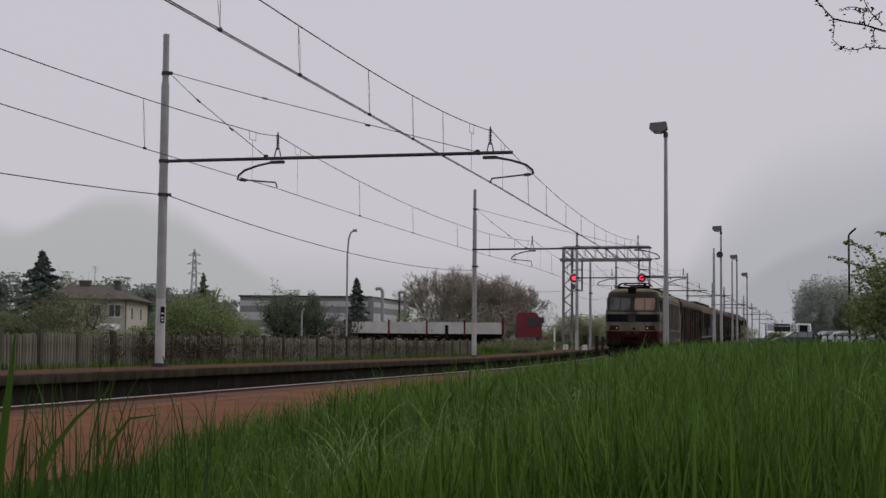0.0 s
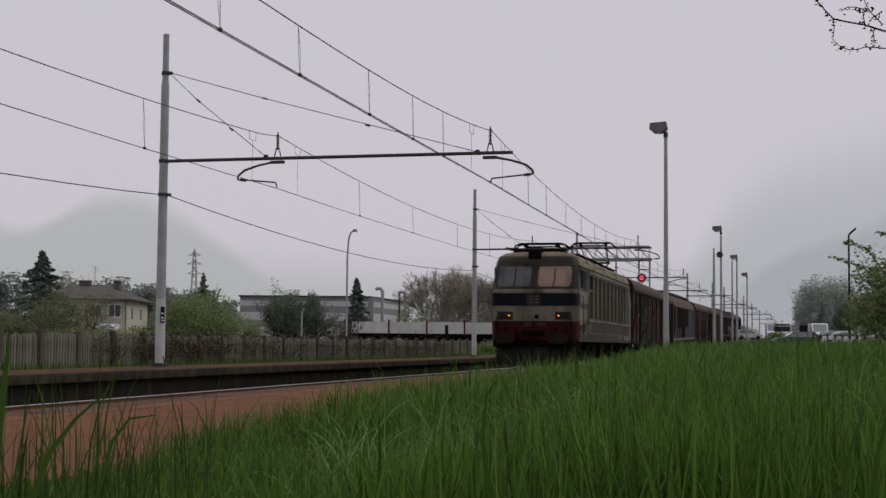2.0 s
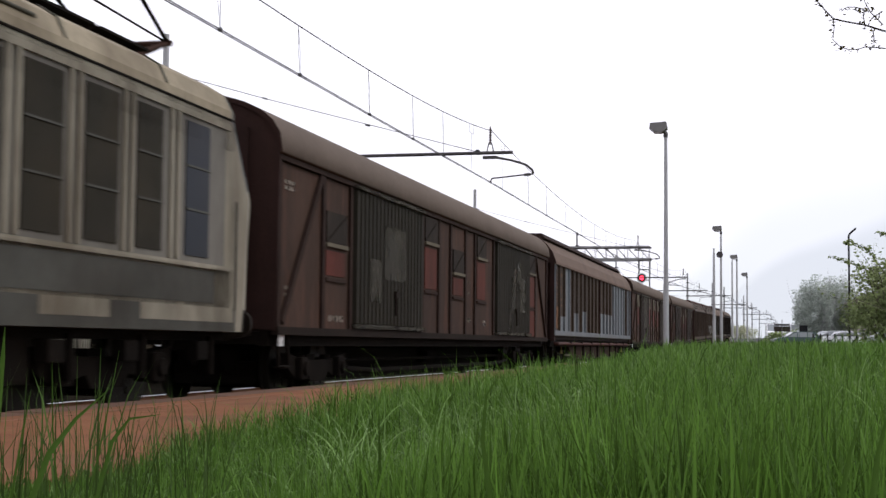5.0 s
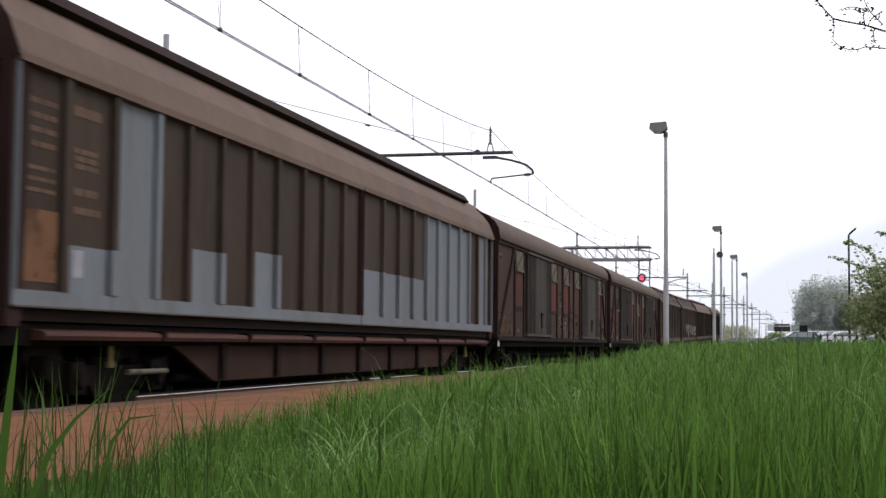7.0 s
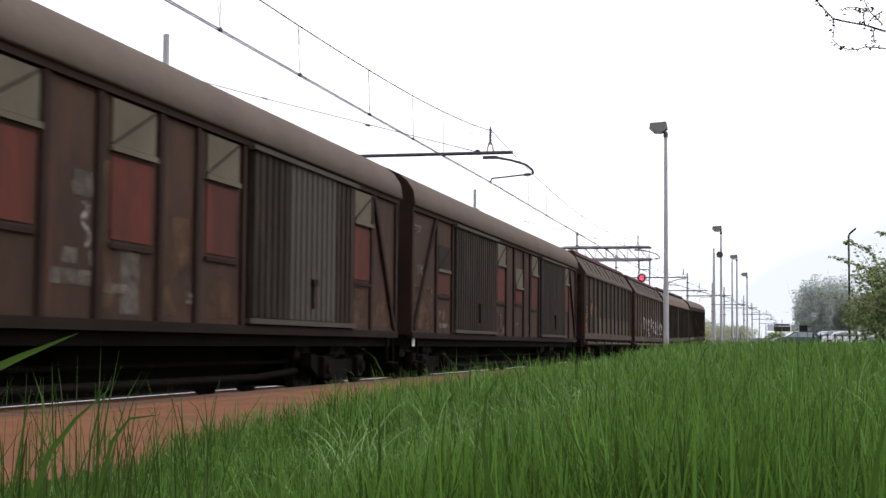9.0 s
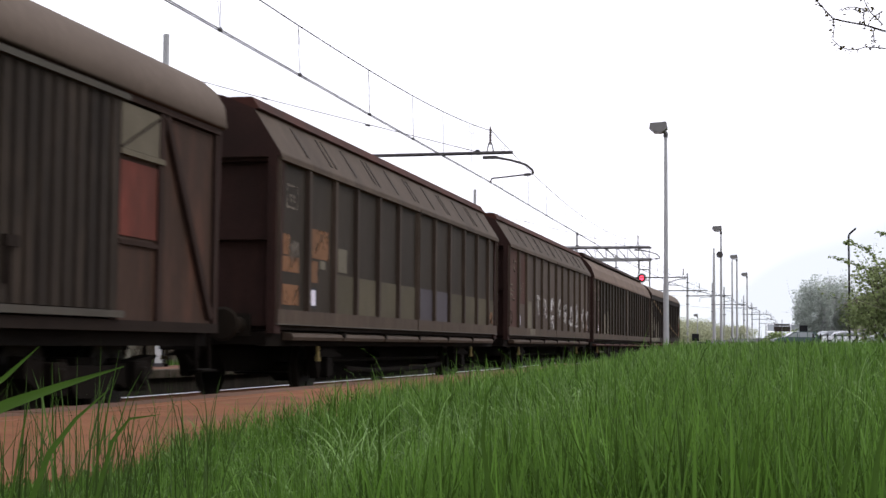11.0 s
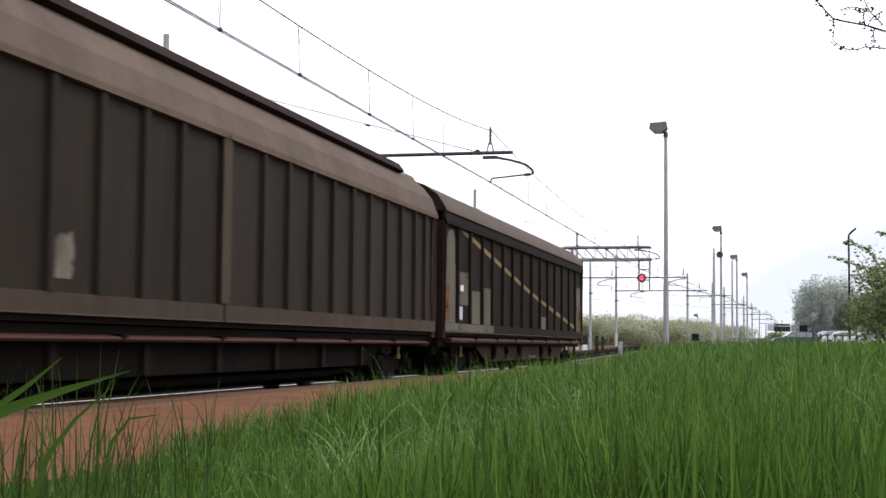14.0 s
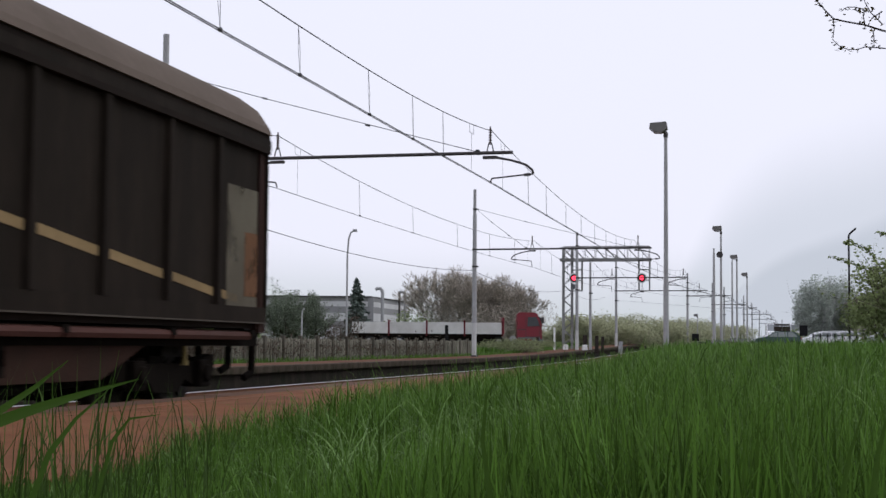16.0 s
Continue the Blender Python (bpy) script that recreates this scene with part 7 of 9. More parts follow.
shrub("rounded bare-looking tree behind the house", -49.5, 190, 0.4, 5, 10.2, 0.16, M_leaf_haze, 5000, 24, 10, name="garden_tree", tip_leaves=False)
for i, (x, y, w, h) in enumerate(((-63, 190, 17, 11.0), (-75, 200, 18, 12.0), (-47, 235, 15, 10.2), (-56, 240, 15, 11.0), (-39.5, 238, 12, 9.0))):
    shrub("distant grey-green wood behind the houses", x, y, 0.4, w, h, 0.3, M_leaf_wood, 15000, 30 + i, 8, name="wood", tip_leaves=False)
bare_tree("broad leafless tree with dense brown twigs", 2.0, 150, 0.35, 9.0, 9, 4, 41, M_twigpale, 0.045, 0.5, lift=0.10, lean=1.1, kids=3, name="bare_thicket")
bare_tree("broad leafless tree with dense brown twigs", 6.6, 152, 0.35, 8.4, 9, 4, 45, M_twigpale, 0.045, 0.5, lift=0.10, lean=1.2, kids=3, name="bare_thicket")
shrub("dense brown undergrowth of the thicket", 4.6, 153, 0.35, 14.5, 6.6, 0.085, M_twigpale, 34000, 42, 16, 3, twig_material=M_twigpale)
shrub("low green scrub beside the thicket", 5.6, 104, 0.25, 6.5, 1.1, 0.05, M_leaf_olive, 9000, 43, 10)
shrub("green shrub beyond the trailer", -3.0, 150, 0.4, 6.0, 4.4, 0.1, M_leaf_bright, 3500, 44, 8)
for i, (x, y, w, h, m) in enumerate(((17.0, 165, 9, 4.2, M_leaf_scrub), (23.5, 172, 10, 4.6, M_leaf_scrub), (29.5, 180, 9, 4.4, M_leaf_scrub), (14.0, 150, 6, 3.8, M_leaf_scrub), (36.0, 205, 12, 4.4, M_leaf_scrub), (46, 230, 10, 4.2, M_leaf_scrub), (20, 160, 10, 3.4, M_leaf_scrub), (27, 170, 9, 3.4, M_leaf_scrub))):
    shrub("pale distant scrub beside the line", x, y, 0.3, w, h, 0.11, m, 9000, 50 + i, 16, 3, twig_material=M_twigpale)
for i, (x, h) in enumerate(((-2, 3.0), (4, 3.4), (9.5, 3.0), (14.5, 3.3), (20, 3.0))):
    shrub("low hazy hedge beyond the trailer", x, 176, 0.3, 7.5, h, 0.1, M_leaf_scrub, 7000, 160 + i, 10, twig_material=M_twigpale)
for i, (x, y) in enumerate(((44, 185), (47.5, 195), (52, 205))):
    shrub("palm-like green bush by the car park", x, y, 0.5, 5, 2.6, 0.2, M_leaf_bright, 1600, 60 + i, 8)


# ---------------------------------------------------------------- house
M_plaster = mat("cream_plaster", (0.52, 0.49, 0.41), 0.9, vary=0.1, scale=0.5, fine=6, bump=0.03, dirt=(0.36, 0.33, 0.28), dirt_amount=0.4)
M_rooftile = mat("grey_brown_roof_tiles", (0.12, 0.106, 0.095), 0.9, vary=0.25, scale=1, fine=9, bump=0.2)
M_window = mat("dark_window", (0.04, 0.042, 0.045), 0.2, vary=0.2, bump=0, spec=0.5)


def house():
    h = thing("house", "two-storey cream house with hipped grey-brown roof", "house", Matrix.Translation((-43.2, 176.5, 0.4)) @ pose(0, 0, 0, 0, 0, 1))
    w, d, e = 5.7, 6.5, 5.3
    for nm, x0, x1, y0, y1 in (("wall", -w, w, -d, -d + 0.3), ("wall", -w, w, d - 0.3, d), ("wall", -w, -w + 0.3, -d + 0.3, d - 0.3), ("wall", w - 0.3, w, -d + 0.3, d - 0.3)):
        bm = bmesh.new()
        box(bm, x0, x1, y0, y1, 0, e)
        part(nm, bm, M_plaster, h)
    bm = bmesh.new()
    o = 0.8
    A = [bm.verts.new(p) for p in ((-w - o, -d - o, e), (w + o, -d - o, e), (w + o, d + o, e), (-w - o, d + o, e))]
    B = [bm.verts.new(p) for p in ((-w - o, -d - o, e + 0.2), (w + o, -d - o, e + 0.2), (w + o, d + o, e + 0.2), (-w - o, d + o, e + 0.2))]
    R = [bm.verts.new((-1.6, 0, e + 2.1)), bm.verts.new((1.4, 0, e + 2.1))]
    bm.faces.new(A[::-1])
    for i in range(4):
        bm.faces.new((A[i], A[(i + 1) % 4], B[(i + 1) % 4], B[i]))
    bm.faces.new((B[0], B[1], R[1], R[0]))
    bm.faces.new((B[1], B[2], R[1]))
    bm.faces.new((B[2], B[3], R[0], R[1]))
    bm.faces.new((B[3], B[0], R[0]))
    rf = part("roof", bm, M_rooftile, h)
    for x, y, s in ((-0.6, -0.6, 0.6), (3.1, 0.4, 0.33)):
        bm = bmesh.new()
        box(bm, x - s, x + s, y - 0.4, y + 0.4, e + 0.9, e + 2.4, bevel=0.03)
        box(bm, x - s - 0.1, x + s + 0.1, y - 0.5, y + 0.5, e + 2.4, e + 2.6)
        part("chimney", bm, M_rooftile, rf)
    bm = bmesh.new()
    tube(bm, (0.4, 0, e + 1.8), (0.4, 0, e + 4.4), 0.03, n=6)
    for z in (3.7, 4.0, 4.3):
        bent(bm, [(0.0, 0, e + z), (0.8, 0, e + z)], 0.02, 4)
    part("aerial", bm, M_darksteel, rf)
    for x in (-4.3, -1.2, 2.0, 4.3):
        for z0 in (0.9, 3.35):
            wn_ = thing("window", "", "")
            wn_.parent = h
            bm = bmesh.new()
            box(bm, x - 0.74, x + 0.74, -d - 0.04, -d + 0.05, z0 - 0.08, z0 + 1.5)
            part("frame", bm, M_white, wn_)
            for dx in (-0.36, 0.36):
                bm = bmesh.new()
                box(bm, x + dx - 0.31, x + dx + 0.31, -d - 0.06, -d - 0.03, z0 + 0.06, z0 + 1.4)
                part("pane", bm, M_window, wn_)
    for y in (-3.5, 2.0):
        wn_ = thing("window", "", "")
        wn_.parent = h
        bm = bmesh.new()
        box(bm, w - 0.05, w + 0.04, y - 0.6, y + 0.6, 3.0, 4.6)
        part("frame", bm, M_white, wn_)
        bm = bmesh.new()
        box(bm, w + 0.03, w + 0.06, y - 0.5, y + 0.5, 3.1, 4.5)
        part("pane", bm, M_window, wn_)
    bm = bmesh.new()
    tube(bm, (w - 0.1, -d - 0.1, 0), (w - 0.1, -d - 0.1, e), 0.06, n=6)
    part("downpipe", bm, M_rooftile, h)
    return h


house()

# ---------------------------------------------------------------- factory hall
M_clad_dark = mat("grey_cladding", (0.25, 0.25, 0.255), 0.6, vary=0.1, scale=0.3, fine=4, bump=0.03)
M_clad_light = mat("pale_cladding", (0.54, 0.54, 0.545), 0.6, vary=0.1, scale=0.3, fine=4, bump=0.03)


def factory():
    f = thing("factory_hall", "long grey factory hall with pale horizontal cladding bands", "factory", Matrix.Translation((-28.2, 200, 0.4)))
    L1 = 18.2
    bands = [(0, 1.6), (1.6, 2.7), (2.7, 3.6), (3.6, 4.7), (4.7, 5.6), (5.6, 6.3), (6.3, 6.85)]
    for i, (z0, z1) in enumerate(bands):
        m = M_clad_light if i % 2 == 1 or i == 0 else M_clad_dark
        bm = bmesh.new()
        box(bm, 0, L1, 0, 30, z0, z1)
        part("cladding_band", bm, m, f)
        bm = bmesh.new()
        prism(bm, [(L1 + 0.05, 0.0), (L1 + 4.8, 26), (L1 + 4.8, 30), (L1 + 0.05, 30)], "z", z0, z1)
        part("cladding_band", bm, m, f)
    bm = bmesh.new()
    box(bm, -0.2, L1 + 0.1, -0.25, 30, 6.85, 7.05)
    prism(bm, [(L1, -0.25), (L1 + 5.1, 26), (L1 + 5.1, 30), (L1, 30)], "z", 6.85, 7.05)
    part("roof_edge", bm, M_darksteel, f)
    bm = bmesh.new()
    box(bm, L1 - 0.4, L1 + 0.4, -0.2, 0.2, 0, 6.85)
    part("corner_pier", bm, M_clad_dark, f)
    for x, y, z in ((L1 + 1.5, 4.0, 8.3), (L1 + 4.4, 17, 8.3)):
        bm = bmesh.new()
        bent(bm, [(x, y - 0.9, 1.5), (x, y - 0.9, z - 0.6), (x - 0.15, y - 0.9, z - 0.15), (x - 0.6, y - 0.9, z), (x - 1.0, y - 0.9, z - 0.2)], 0.25, 12)
        part("exhaust_duct", bm, M_mast, f)
    bm = bmesh.new()
    tube(bm, (L1 + 3.6, 13, 1.5), (L1 + 3.6, 13, 8.0), 0.16, n=8)
    part("thin_stack", bm, M_darksteel, f)
    return f


factory()

# ---------------------------------------------------------------- truck with flatbed trailer
M_truckred = mat("red_truck_paint", (0.2, 0.018, 0.03), 0.4, vary=0.1, scale=1, bump=0.01, spec=0.4)
M_board = mat("pale_grey_dropside", (0.62, 0.61, 0.59), 0.65, vary=0.12, scale=0.8, fine=8, bump=0.03, dirt=(0.42, 0.4, 0.37), dirt_amount=0.4, random_tint=0.06)
M_stanchion = mat("dark_red_stanchion", (0.12, 0.02, 0.025), 0.5, vary=0.15, bump=0.01)
M_tyre = mat("tyre", (0.02, 0.02, 0.02), 0.9, vary=0.2, bump=0.1)


def wheel_part(parent, x, y, r, w=0.28):
    bm = bmesh.new()
    tube(bm, (x, y - w / 2, r), (x, y + w / 2, r), r, n=20)
    t = part("wheel", bm, M_tyre, parent)
    bm = bmesh.new()
    tube(bm, (x, y - w / 2 - 0.02, r), (x, y - w / 2 + 0.02, r), r * 0.55, n=14)
    part("rim", bm, M_mast, t)


def truck():
    t = thing("lorry", "red lorry with a long grey dropside trailer", "lorry", Matrix.Translation((-8.15, 130, 0.58)))
    bm = bmesh.new()
    box(bm, 0, 13.5, -1.2, 1.2, 0.95, 1.2)
    # added dark block that closes off the space below the trailer
    box(bm, 0.5, 13.2, -1.1, 1.1, 0.12, 0.95)
    part("chassis", bm, M_under, t)
    for i in range(4):
        x0 = 0.05 + i * 3.4
        bm = bmesh.new()
        box(bm, x0, x0 + 3.2, -1.28, -1.22, 1.2, 2.22)
        for z in (1.42, 1.64, 1.86, 2.08):
            box(bm, x0, x0 + 3.2, -1.30, -1.28, z, z + 0.03)
        part("dropside", bm, M_board, t)
        bm = bmesh.new()
        box(bm, x0, x0 + 3.2, 1.22, 1.28, 1.2, 2.22)
        part("dropside", bm, M_board, t)
        bm = bmesh.new()
        box(bm, x0 + 3.22, x0 + 3.36, -1.3, 1.3, 1.0, 2.4)
        part("stanchion", bm, M_stanchion, t)
    bm = bmesh.new()
    box(bm, 13.5, 13.7, -1.25, 1.25, 1.2, 2.7)
    part("headboard", bm, M_truckred, t)
    bm = bmesh.new()
    prism(bm, [(14.85, 0.75), (14.85, 3.0), (15.1, 3.2), (16.6, 3.15), (17.05, 2.2), (17.1, 0.6), (16.9, 0.45)], "y", -1.22, 1.22)
    bmesh.ops.bevel(bm, geom=bm.edges[:], offset=0.06, segments=2, affect="EDGES")
    cab = part("cab", bm, M_truckred, t)
    bm = bmesh.new()
    prism(bm, [(15.75, 1.9), (15.8, 2.75), (16.6, 2.75), (16.88, 1.95)], "y", -1.25, -1.21)
    part("side_window", bm, M_window, cab)
    bm = bmesh.new()
    prism(bm, [(16.82, 2.75), (17.08, 2.0), (17.14, 2.0), (16.9, 2.8)], "y", -1.0, 1.0)
    part("windscreen", bm, M_window, cab)
    for y in (-1.35, 1.35):
        bm = bmesh.new()
        box(bm, 17.05, 17.25, y - 0.12, y + 0.12, 2.2, 2.75, bevel=0.03)
        part("mirror", bm, M_darksteel, cab)
    bm = bmesh.new()
    box(bm, 14.9, 16.9, -1.24, -1.2, 0.8, 0.95)
    part("step_trim", bm, M_patchgrey, cab)
    for x0, x1, z0, z1 in ((15.62, 15.66, 0.95, 2.85), (16.86, 16.9, 0.95, 1.95), (15.66, 16.86, 1.0, 1.03), (14.9, 15.6, 1.6, 1.66)):
        bm = bmesh.new()
        box(bm, x0, x1, -1.235, -1.2, z0, z1)
        part("door_seam", bm, M_darksteel, cab)
    bm = bmesh.new()
    box(bm, 16.2, 17.15, -1.24, 1.24, 0.35, 0.8, bevel=0.05)
    part("bumper", bm, M_patchgrey, cab)
    bm = bmesh.new()
    tube(bm, (14.5, -0.9, 0.75), (14.5, -0.2, 0.75), 0.32, n=14)
    part("fuel_tank", bm, M_mast, t)
    for x in (1.6, 2.95, 4.3, 13.2, 16.3):
        for y in (-1.05, 1.05):
            wheel_part(t, x, y, 0.5)
    return t


truck()


# ---------------------------------------------------------------- street lamp, pylon, small posts on the left
def street_lamp(x, y, h, z, arm, label):
    l = thing("street_lamp", label, "street lamp", Matrix.Translation((x, y, z)))
    bm = bmesh.new()
    bent(bm, [(0, 0, 0), (0, 0, h * 0.8), (arm * 0.2, 0, h * 0.93), (arm * 0.55, 0, h * 0.985), (arm, 0, h)], 0.06, 10, r_end=0.045)
    part("pole", bm, M_mast, l)
    bm = bmesh.new()
    box(bm, min(arm * 0.9, arm * 1.7), max(arm * 0.9, arm * 1.7), -0.12, 0.12, h - 0.06, h + 0.1, bevel=0.03)
    part("lamp_head", bm, M_mast, l)
    return l


street_lamp(-6.0, 90, 7.4, 0.5, 0.35, "tall grey street lamp with a curved arm")
street_lamp(-9.0, 92, 2.6, 0.4, 0.1, "small pale garden lamp post")
bm = bmesh.new()
dark = thing("street_lamp", "black street lamp with a slanting arm", "street lamp", Matrix.Translation((17.0, 60, 0.6)))
bent(bm, [(0, 0, 0), (0, 0, 4.9), (0.06, 0, 5.0), (0.22, 0, 5.14)], 0.045, 10, r_end=0.035)
part("pole", bm, M_black, dark)
bm = bmesh.new()
bent(bm, [(0.08, 0, 5.02), (0.30, 0, 5.22)], 0.042, 8)
part("lamp_head", bm, M_black, dark)

pylon = thing("pylon", "distant grey lattice power pylon", "pylon", Matrix.Translation((-104, 600, 0)))
for sx, sy in ((-1, -1), (1, -1), (1, 1), (-1, 1)):
    bm = bmesh.new()
    bent(bm, [(sx * 3.2, sy * 3.2, 0), (sx * 1.0, sy * 1.0, 25), (sx * 0.5, sy * 0.5, 38), (0, 0, 40)], 0.16, 5)
    part("leg", bm, M_mast, pylon)
bm = bmesh.new()
for i in range(13):
    z0, z1 = i * 3, i * 3 + 3
    a, b = (float(np.interp(z, [0, 25, 38, 40], [3.2, 1.0, 0.5, 0.1])) for z in (z0, z1))
    for y in (-1, 1):
        bent(bm, [(-a, y * a, z0), (b, y * b, z1)], 0.09, 4)
        bent(bm, [(a, y * a, z0), (-b, y * b, z1)], 0.09, 4)
part("lacing", bm, M_mast, pylon)
for z, w in ((29.5, 2.8), (33.5, 3.0), (37.2, 2.5)):
    bm = bmesh.new()
    bent(bm, [(-w, 0, z), (-w * 0.5, 0, z + 0.7), (0, 0, z + 1.1), (w * 0.5, 0, z + 0.7), (w, 0, z)], 0.13, 5)
    bent(bm, [(-w, 0, z), (w, 0, z)], 0.11, 5)
    part("crossarm", bm, M_mast, pylon)


def small_post(name, label, x, y, h, material, w=0.1, z=0.2):
    t = thing(name, label, "post", Matrix.Translation((x, y, z)))
    bm = bmesh.new()
    box(bm, -w, w, -w, w, 0, h, bevel=0.02)
    part("shaft", bm, material, t)
    return t


for x, y, h, m, w in ((9.2, 118, 2.1, M_white, 0.08), (12.0, 121, 1.5, M_twigdark, 0.16), (13.0, 121, 1.45, M_twigdark, 0.14), (13.6, 122, 1.4, M_twigdark, 0.12), (8.0, 121, 1.3, M_twigdark, 0.12), (15.0, 121, 1.0, M_mast, 0.16)):
    small_post("marker_post", "short upright post beside the track", x, y, h, m, w)
for x, y in ((10.2, 119), (11.6, 117)):
    small_post("relay_box", "small pale trackside box", x, y, 0.7, M_white, 0.2)
post = small_post("level_post", "dark post standing behind the fence", 0.25, 84, 1.75, M_black, 0.1)
box_ = small_post("control_cabinet", "pale control cabinet at the foot of the lamp", 17.9, 89, 0.95, M_cream, 0.32)
box_ = small_post("control_cabinet", "pale control cabinet at the foot of the lamp", 18.8, 89.5, 0.8, M_cream, 0.3)
s1 = small_post("dwarf_signal", "small dark signal on a short post", 26.4, 150, 1.9, M_mast, 0.06)
bm = bmesh.new()
box(bm, -0.35, 0.35, -0.15, 0.15, 1.2, 1.95)
part("signal_head", bm, M_black, s1)
l3 = platform_lamp(28.4, 160, 4.3, label="short grey lamp post beside the scrub")

# ---------------------------------------------------------------- car park on the right
M_carglass = mat("car_glass", (0.26, 0.28, 0.29), 0.15, vary=0.1, bump=0, spec=0.5)


def park_z(y):
    """Height of the car park, which climbs away from the line of cars."""
    return 0.82 + 0.014 * max(0.0, min(y, 240.0) - 135.0)


def car(label, x, y, z, turn, paint, estate=True, van=False):
    c = thing("van" if van else "car", label, "van" if van else "car", Matrix.Translation((x, y, z)) @ Matrix.Rotation(turn, 4, "Z"))
    if van:
        body = [(-2.4, 0.35), (-2.45, 0.9), (-2.2, 1.15), (-1.6, 1.3), (-1.0, 2.25), (-0.8, 2.35), (2.4, 2.4), (2.5, 0.35)]
        glass = [(-1.5, 1.35), (-0.98, 2.1), (-0.2, 2.1), (-0.2, 1.35)]
    else:
        body = [(-2.1, 0.3), (-2.15, 0.62), (-2.0, 0.78), (-1.1, 0.92), (-0.35, 1.40), (0.1, 1.46), (1.5, 1.46), (1.95, 1.05), (2.1, 0.95), (2.12, 0.3)]
        glass = [(-0.95, 0.95), (-0.32, 1.34), (0.05, 1.39), (1.4, 1.39), (1.75, 1.02)]
    hw = 0.95 if van else 0.82
    bm = bmesh.new()
    prism(bm, body, "y", -hw, hw)
    bmesh.ops.bevel(bm, geom=bm.edges[:], offset=0.05, segments=2, affect="EDGES")
    b = part("body", bm, paint, c)
    for sg in (-1, 1):
        n = 1 if van else 3
        x0, x1 = glass[0][0], glass[-1][0]
        for k in range(n):
            a0, a1 = x0 + (x1 - x0) * k / n + 0.04, x0 + (x1 - x0) * (k + 1) / n - 0.04
            gx = [g[0] for g in glass]
            top = lambda q: float(np.interp(q, [g[0] for g in glass[:-1]] + [glass[-1][0]], [g[1] for g in glass[:-1]] + [glass[-1][1]]))
            bm = bmesh.new()
            prism(bm, [(a0, glass[0][1]), (a0, max(top(a0), glass[0][1] + 0.05)), ((a0 + a1) / 2, max(top((a0 + a1) / 2), 1.0)), (a1, max(top(a1), glass[0][1] + 0.05)), (a1, glass[0][1])], "y", *sorted((sg * hw, sg * (hw + 0.012))))
            part("side_window", bm, M_carglass, b)
        for xw in (-1.35, 1.3):
            wheel_part(c, xw, sg * (hw - 0.08), 0.31 if not van else 0.36, 0.2)
    bm = bmesh.new()
    if van:
        prism(bm, [(-1.62, 1.32), (-1.02, 2.24), (-1.0, 2.2), (-1.58, 1.3)], "y", -0.8, 0.8)
    else:
        prism(bm, [(-1.1, 0.94), (-0.38, 1.41), (-0.34, 1.39), (-1.05, 0.92)], "y", -0.7, 0.7)
    part("windscreen", bm, M_carglass, b)
    for sg in (-1, 1):
        bm = bmesh.new()
        box(bm, 2.05 if not van else 2.45, 2.16 if not van else 2.54, *sorted((sg * 0.5, sg * 0.78)), 0.72, 0.95)
        part("tail_light", bm, M_truckred, b)
        bm = bmesh.new()
        box(bm, -2.17 if not van else -2.47, -2.05 if not van else -2.38, *sorted((sg * 0.45, sg * 0.75)), 0.58, 0.74)
        part("headlight", bm, M_plate, b)
    return c


M_cargreen = mat("dark_green_car_paint", (0.03, 0.062, 0.058), 0.3, vary=0.08, scale=1, bump=0, spec=0.5)
M_carwhite = mat("white_car_paint", (0.72, 0.73, 0.74), 0.3, vary=0.05, scale=1, bump=0, spec=0.5)
M_carsilver = mat("silver_car_paint", (0.42, 0.43, 0.45), 0.3, 0.2, vary=0.05, scale=1, bump=0, spec=0.5)
green_car = car("dark green estate car on the road beside the grass", 32.6, 133, 0.64, 0.0, M_cargreen)
white_van = car("white delivery van driving along the road", 47.6, 190, 0.7, 3.5, M_carwhite, van=True)
white_car = car("white car driving away along the road", 44.0, 175, 0.7, 3.4, M_carwhite)
near_white = car("white car driving out from behind the bush", 43.0, 137, 0.62, 0.0, M_carwhite)
for x, y, a, m in ((45.4, 170, 0.3, M_carsilver), (49.0, 178, 0.1, M_carwhite), (44.5, 158, 0.0, M_carsilver), (51, 186, 0.2, M_carwhite), (41.5, 150, 0.0, M_carwhite), (46.2, 151, 0.0, M_carsilver)):
    car("parked pale car in the car park", x, y, park_z(y), a, m)
car("white van parked below the house windows", -37.4, 160, 0.42, 1.57, M_carwhite, van=True)
for x, y in ((46.0, 200), (50.5, 205)):
    car("parked white box van in the car park", x, y, park_z(y), 1.4, M_carwhite, van=True)
outline = [(24, 126), (90, 128), (105, 170), (120, 240), (36, 240), (31, 170)]
n = len(outline)
road = part("road", raw("road", [(x, y, park_z(y)) for x, y in outline] + [(x, y, 0.4) for x, y in outline],
                        [(0, 1, 2, 5), (5, 2, 3, 4)] + [(k, k + n, (k + 1) % n + n, (k + 1) % n) for k in range(n)], mat("car_park_asphalt", (0.06, 0.06, 0.062), 0.9, vary=0.25, scale=0.3, fine=8)))
tagged(road, "grey asphalt car park beyond the grass", "car park", kind="structure")
sign = small_post("road_sign", "dark rear of a road sign on a post", 40.2, 160, 2.1, M_mast, 0.04, 0.65)
bm = bmesh.new()
box(bm, -0.44, 0.44, -0.05, 0.05, 1.43, 2.62, bevel=0.02)
part("sign_board", bm, M_black, sign)
board = small_post("notice_board", "dark notice board on a post", 39.7, 168, 3.4, M_mast, 0.05, 0.65)
bm = bmesh.new()
box(bm, -0.95, 0.95, -0.05, 0.05, 2.0, 2.6)
part("board", bm, M_twigdark, board)
bm = bmesh.new()
box(bm, -0.9, 0.9, -0.06, 0.06, 2.66, 2.9)
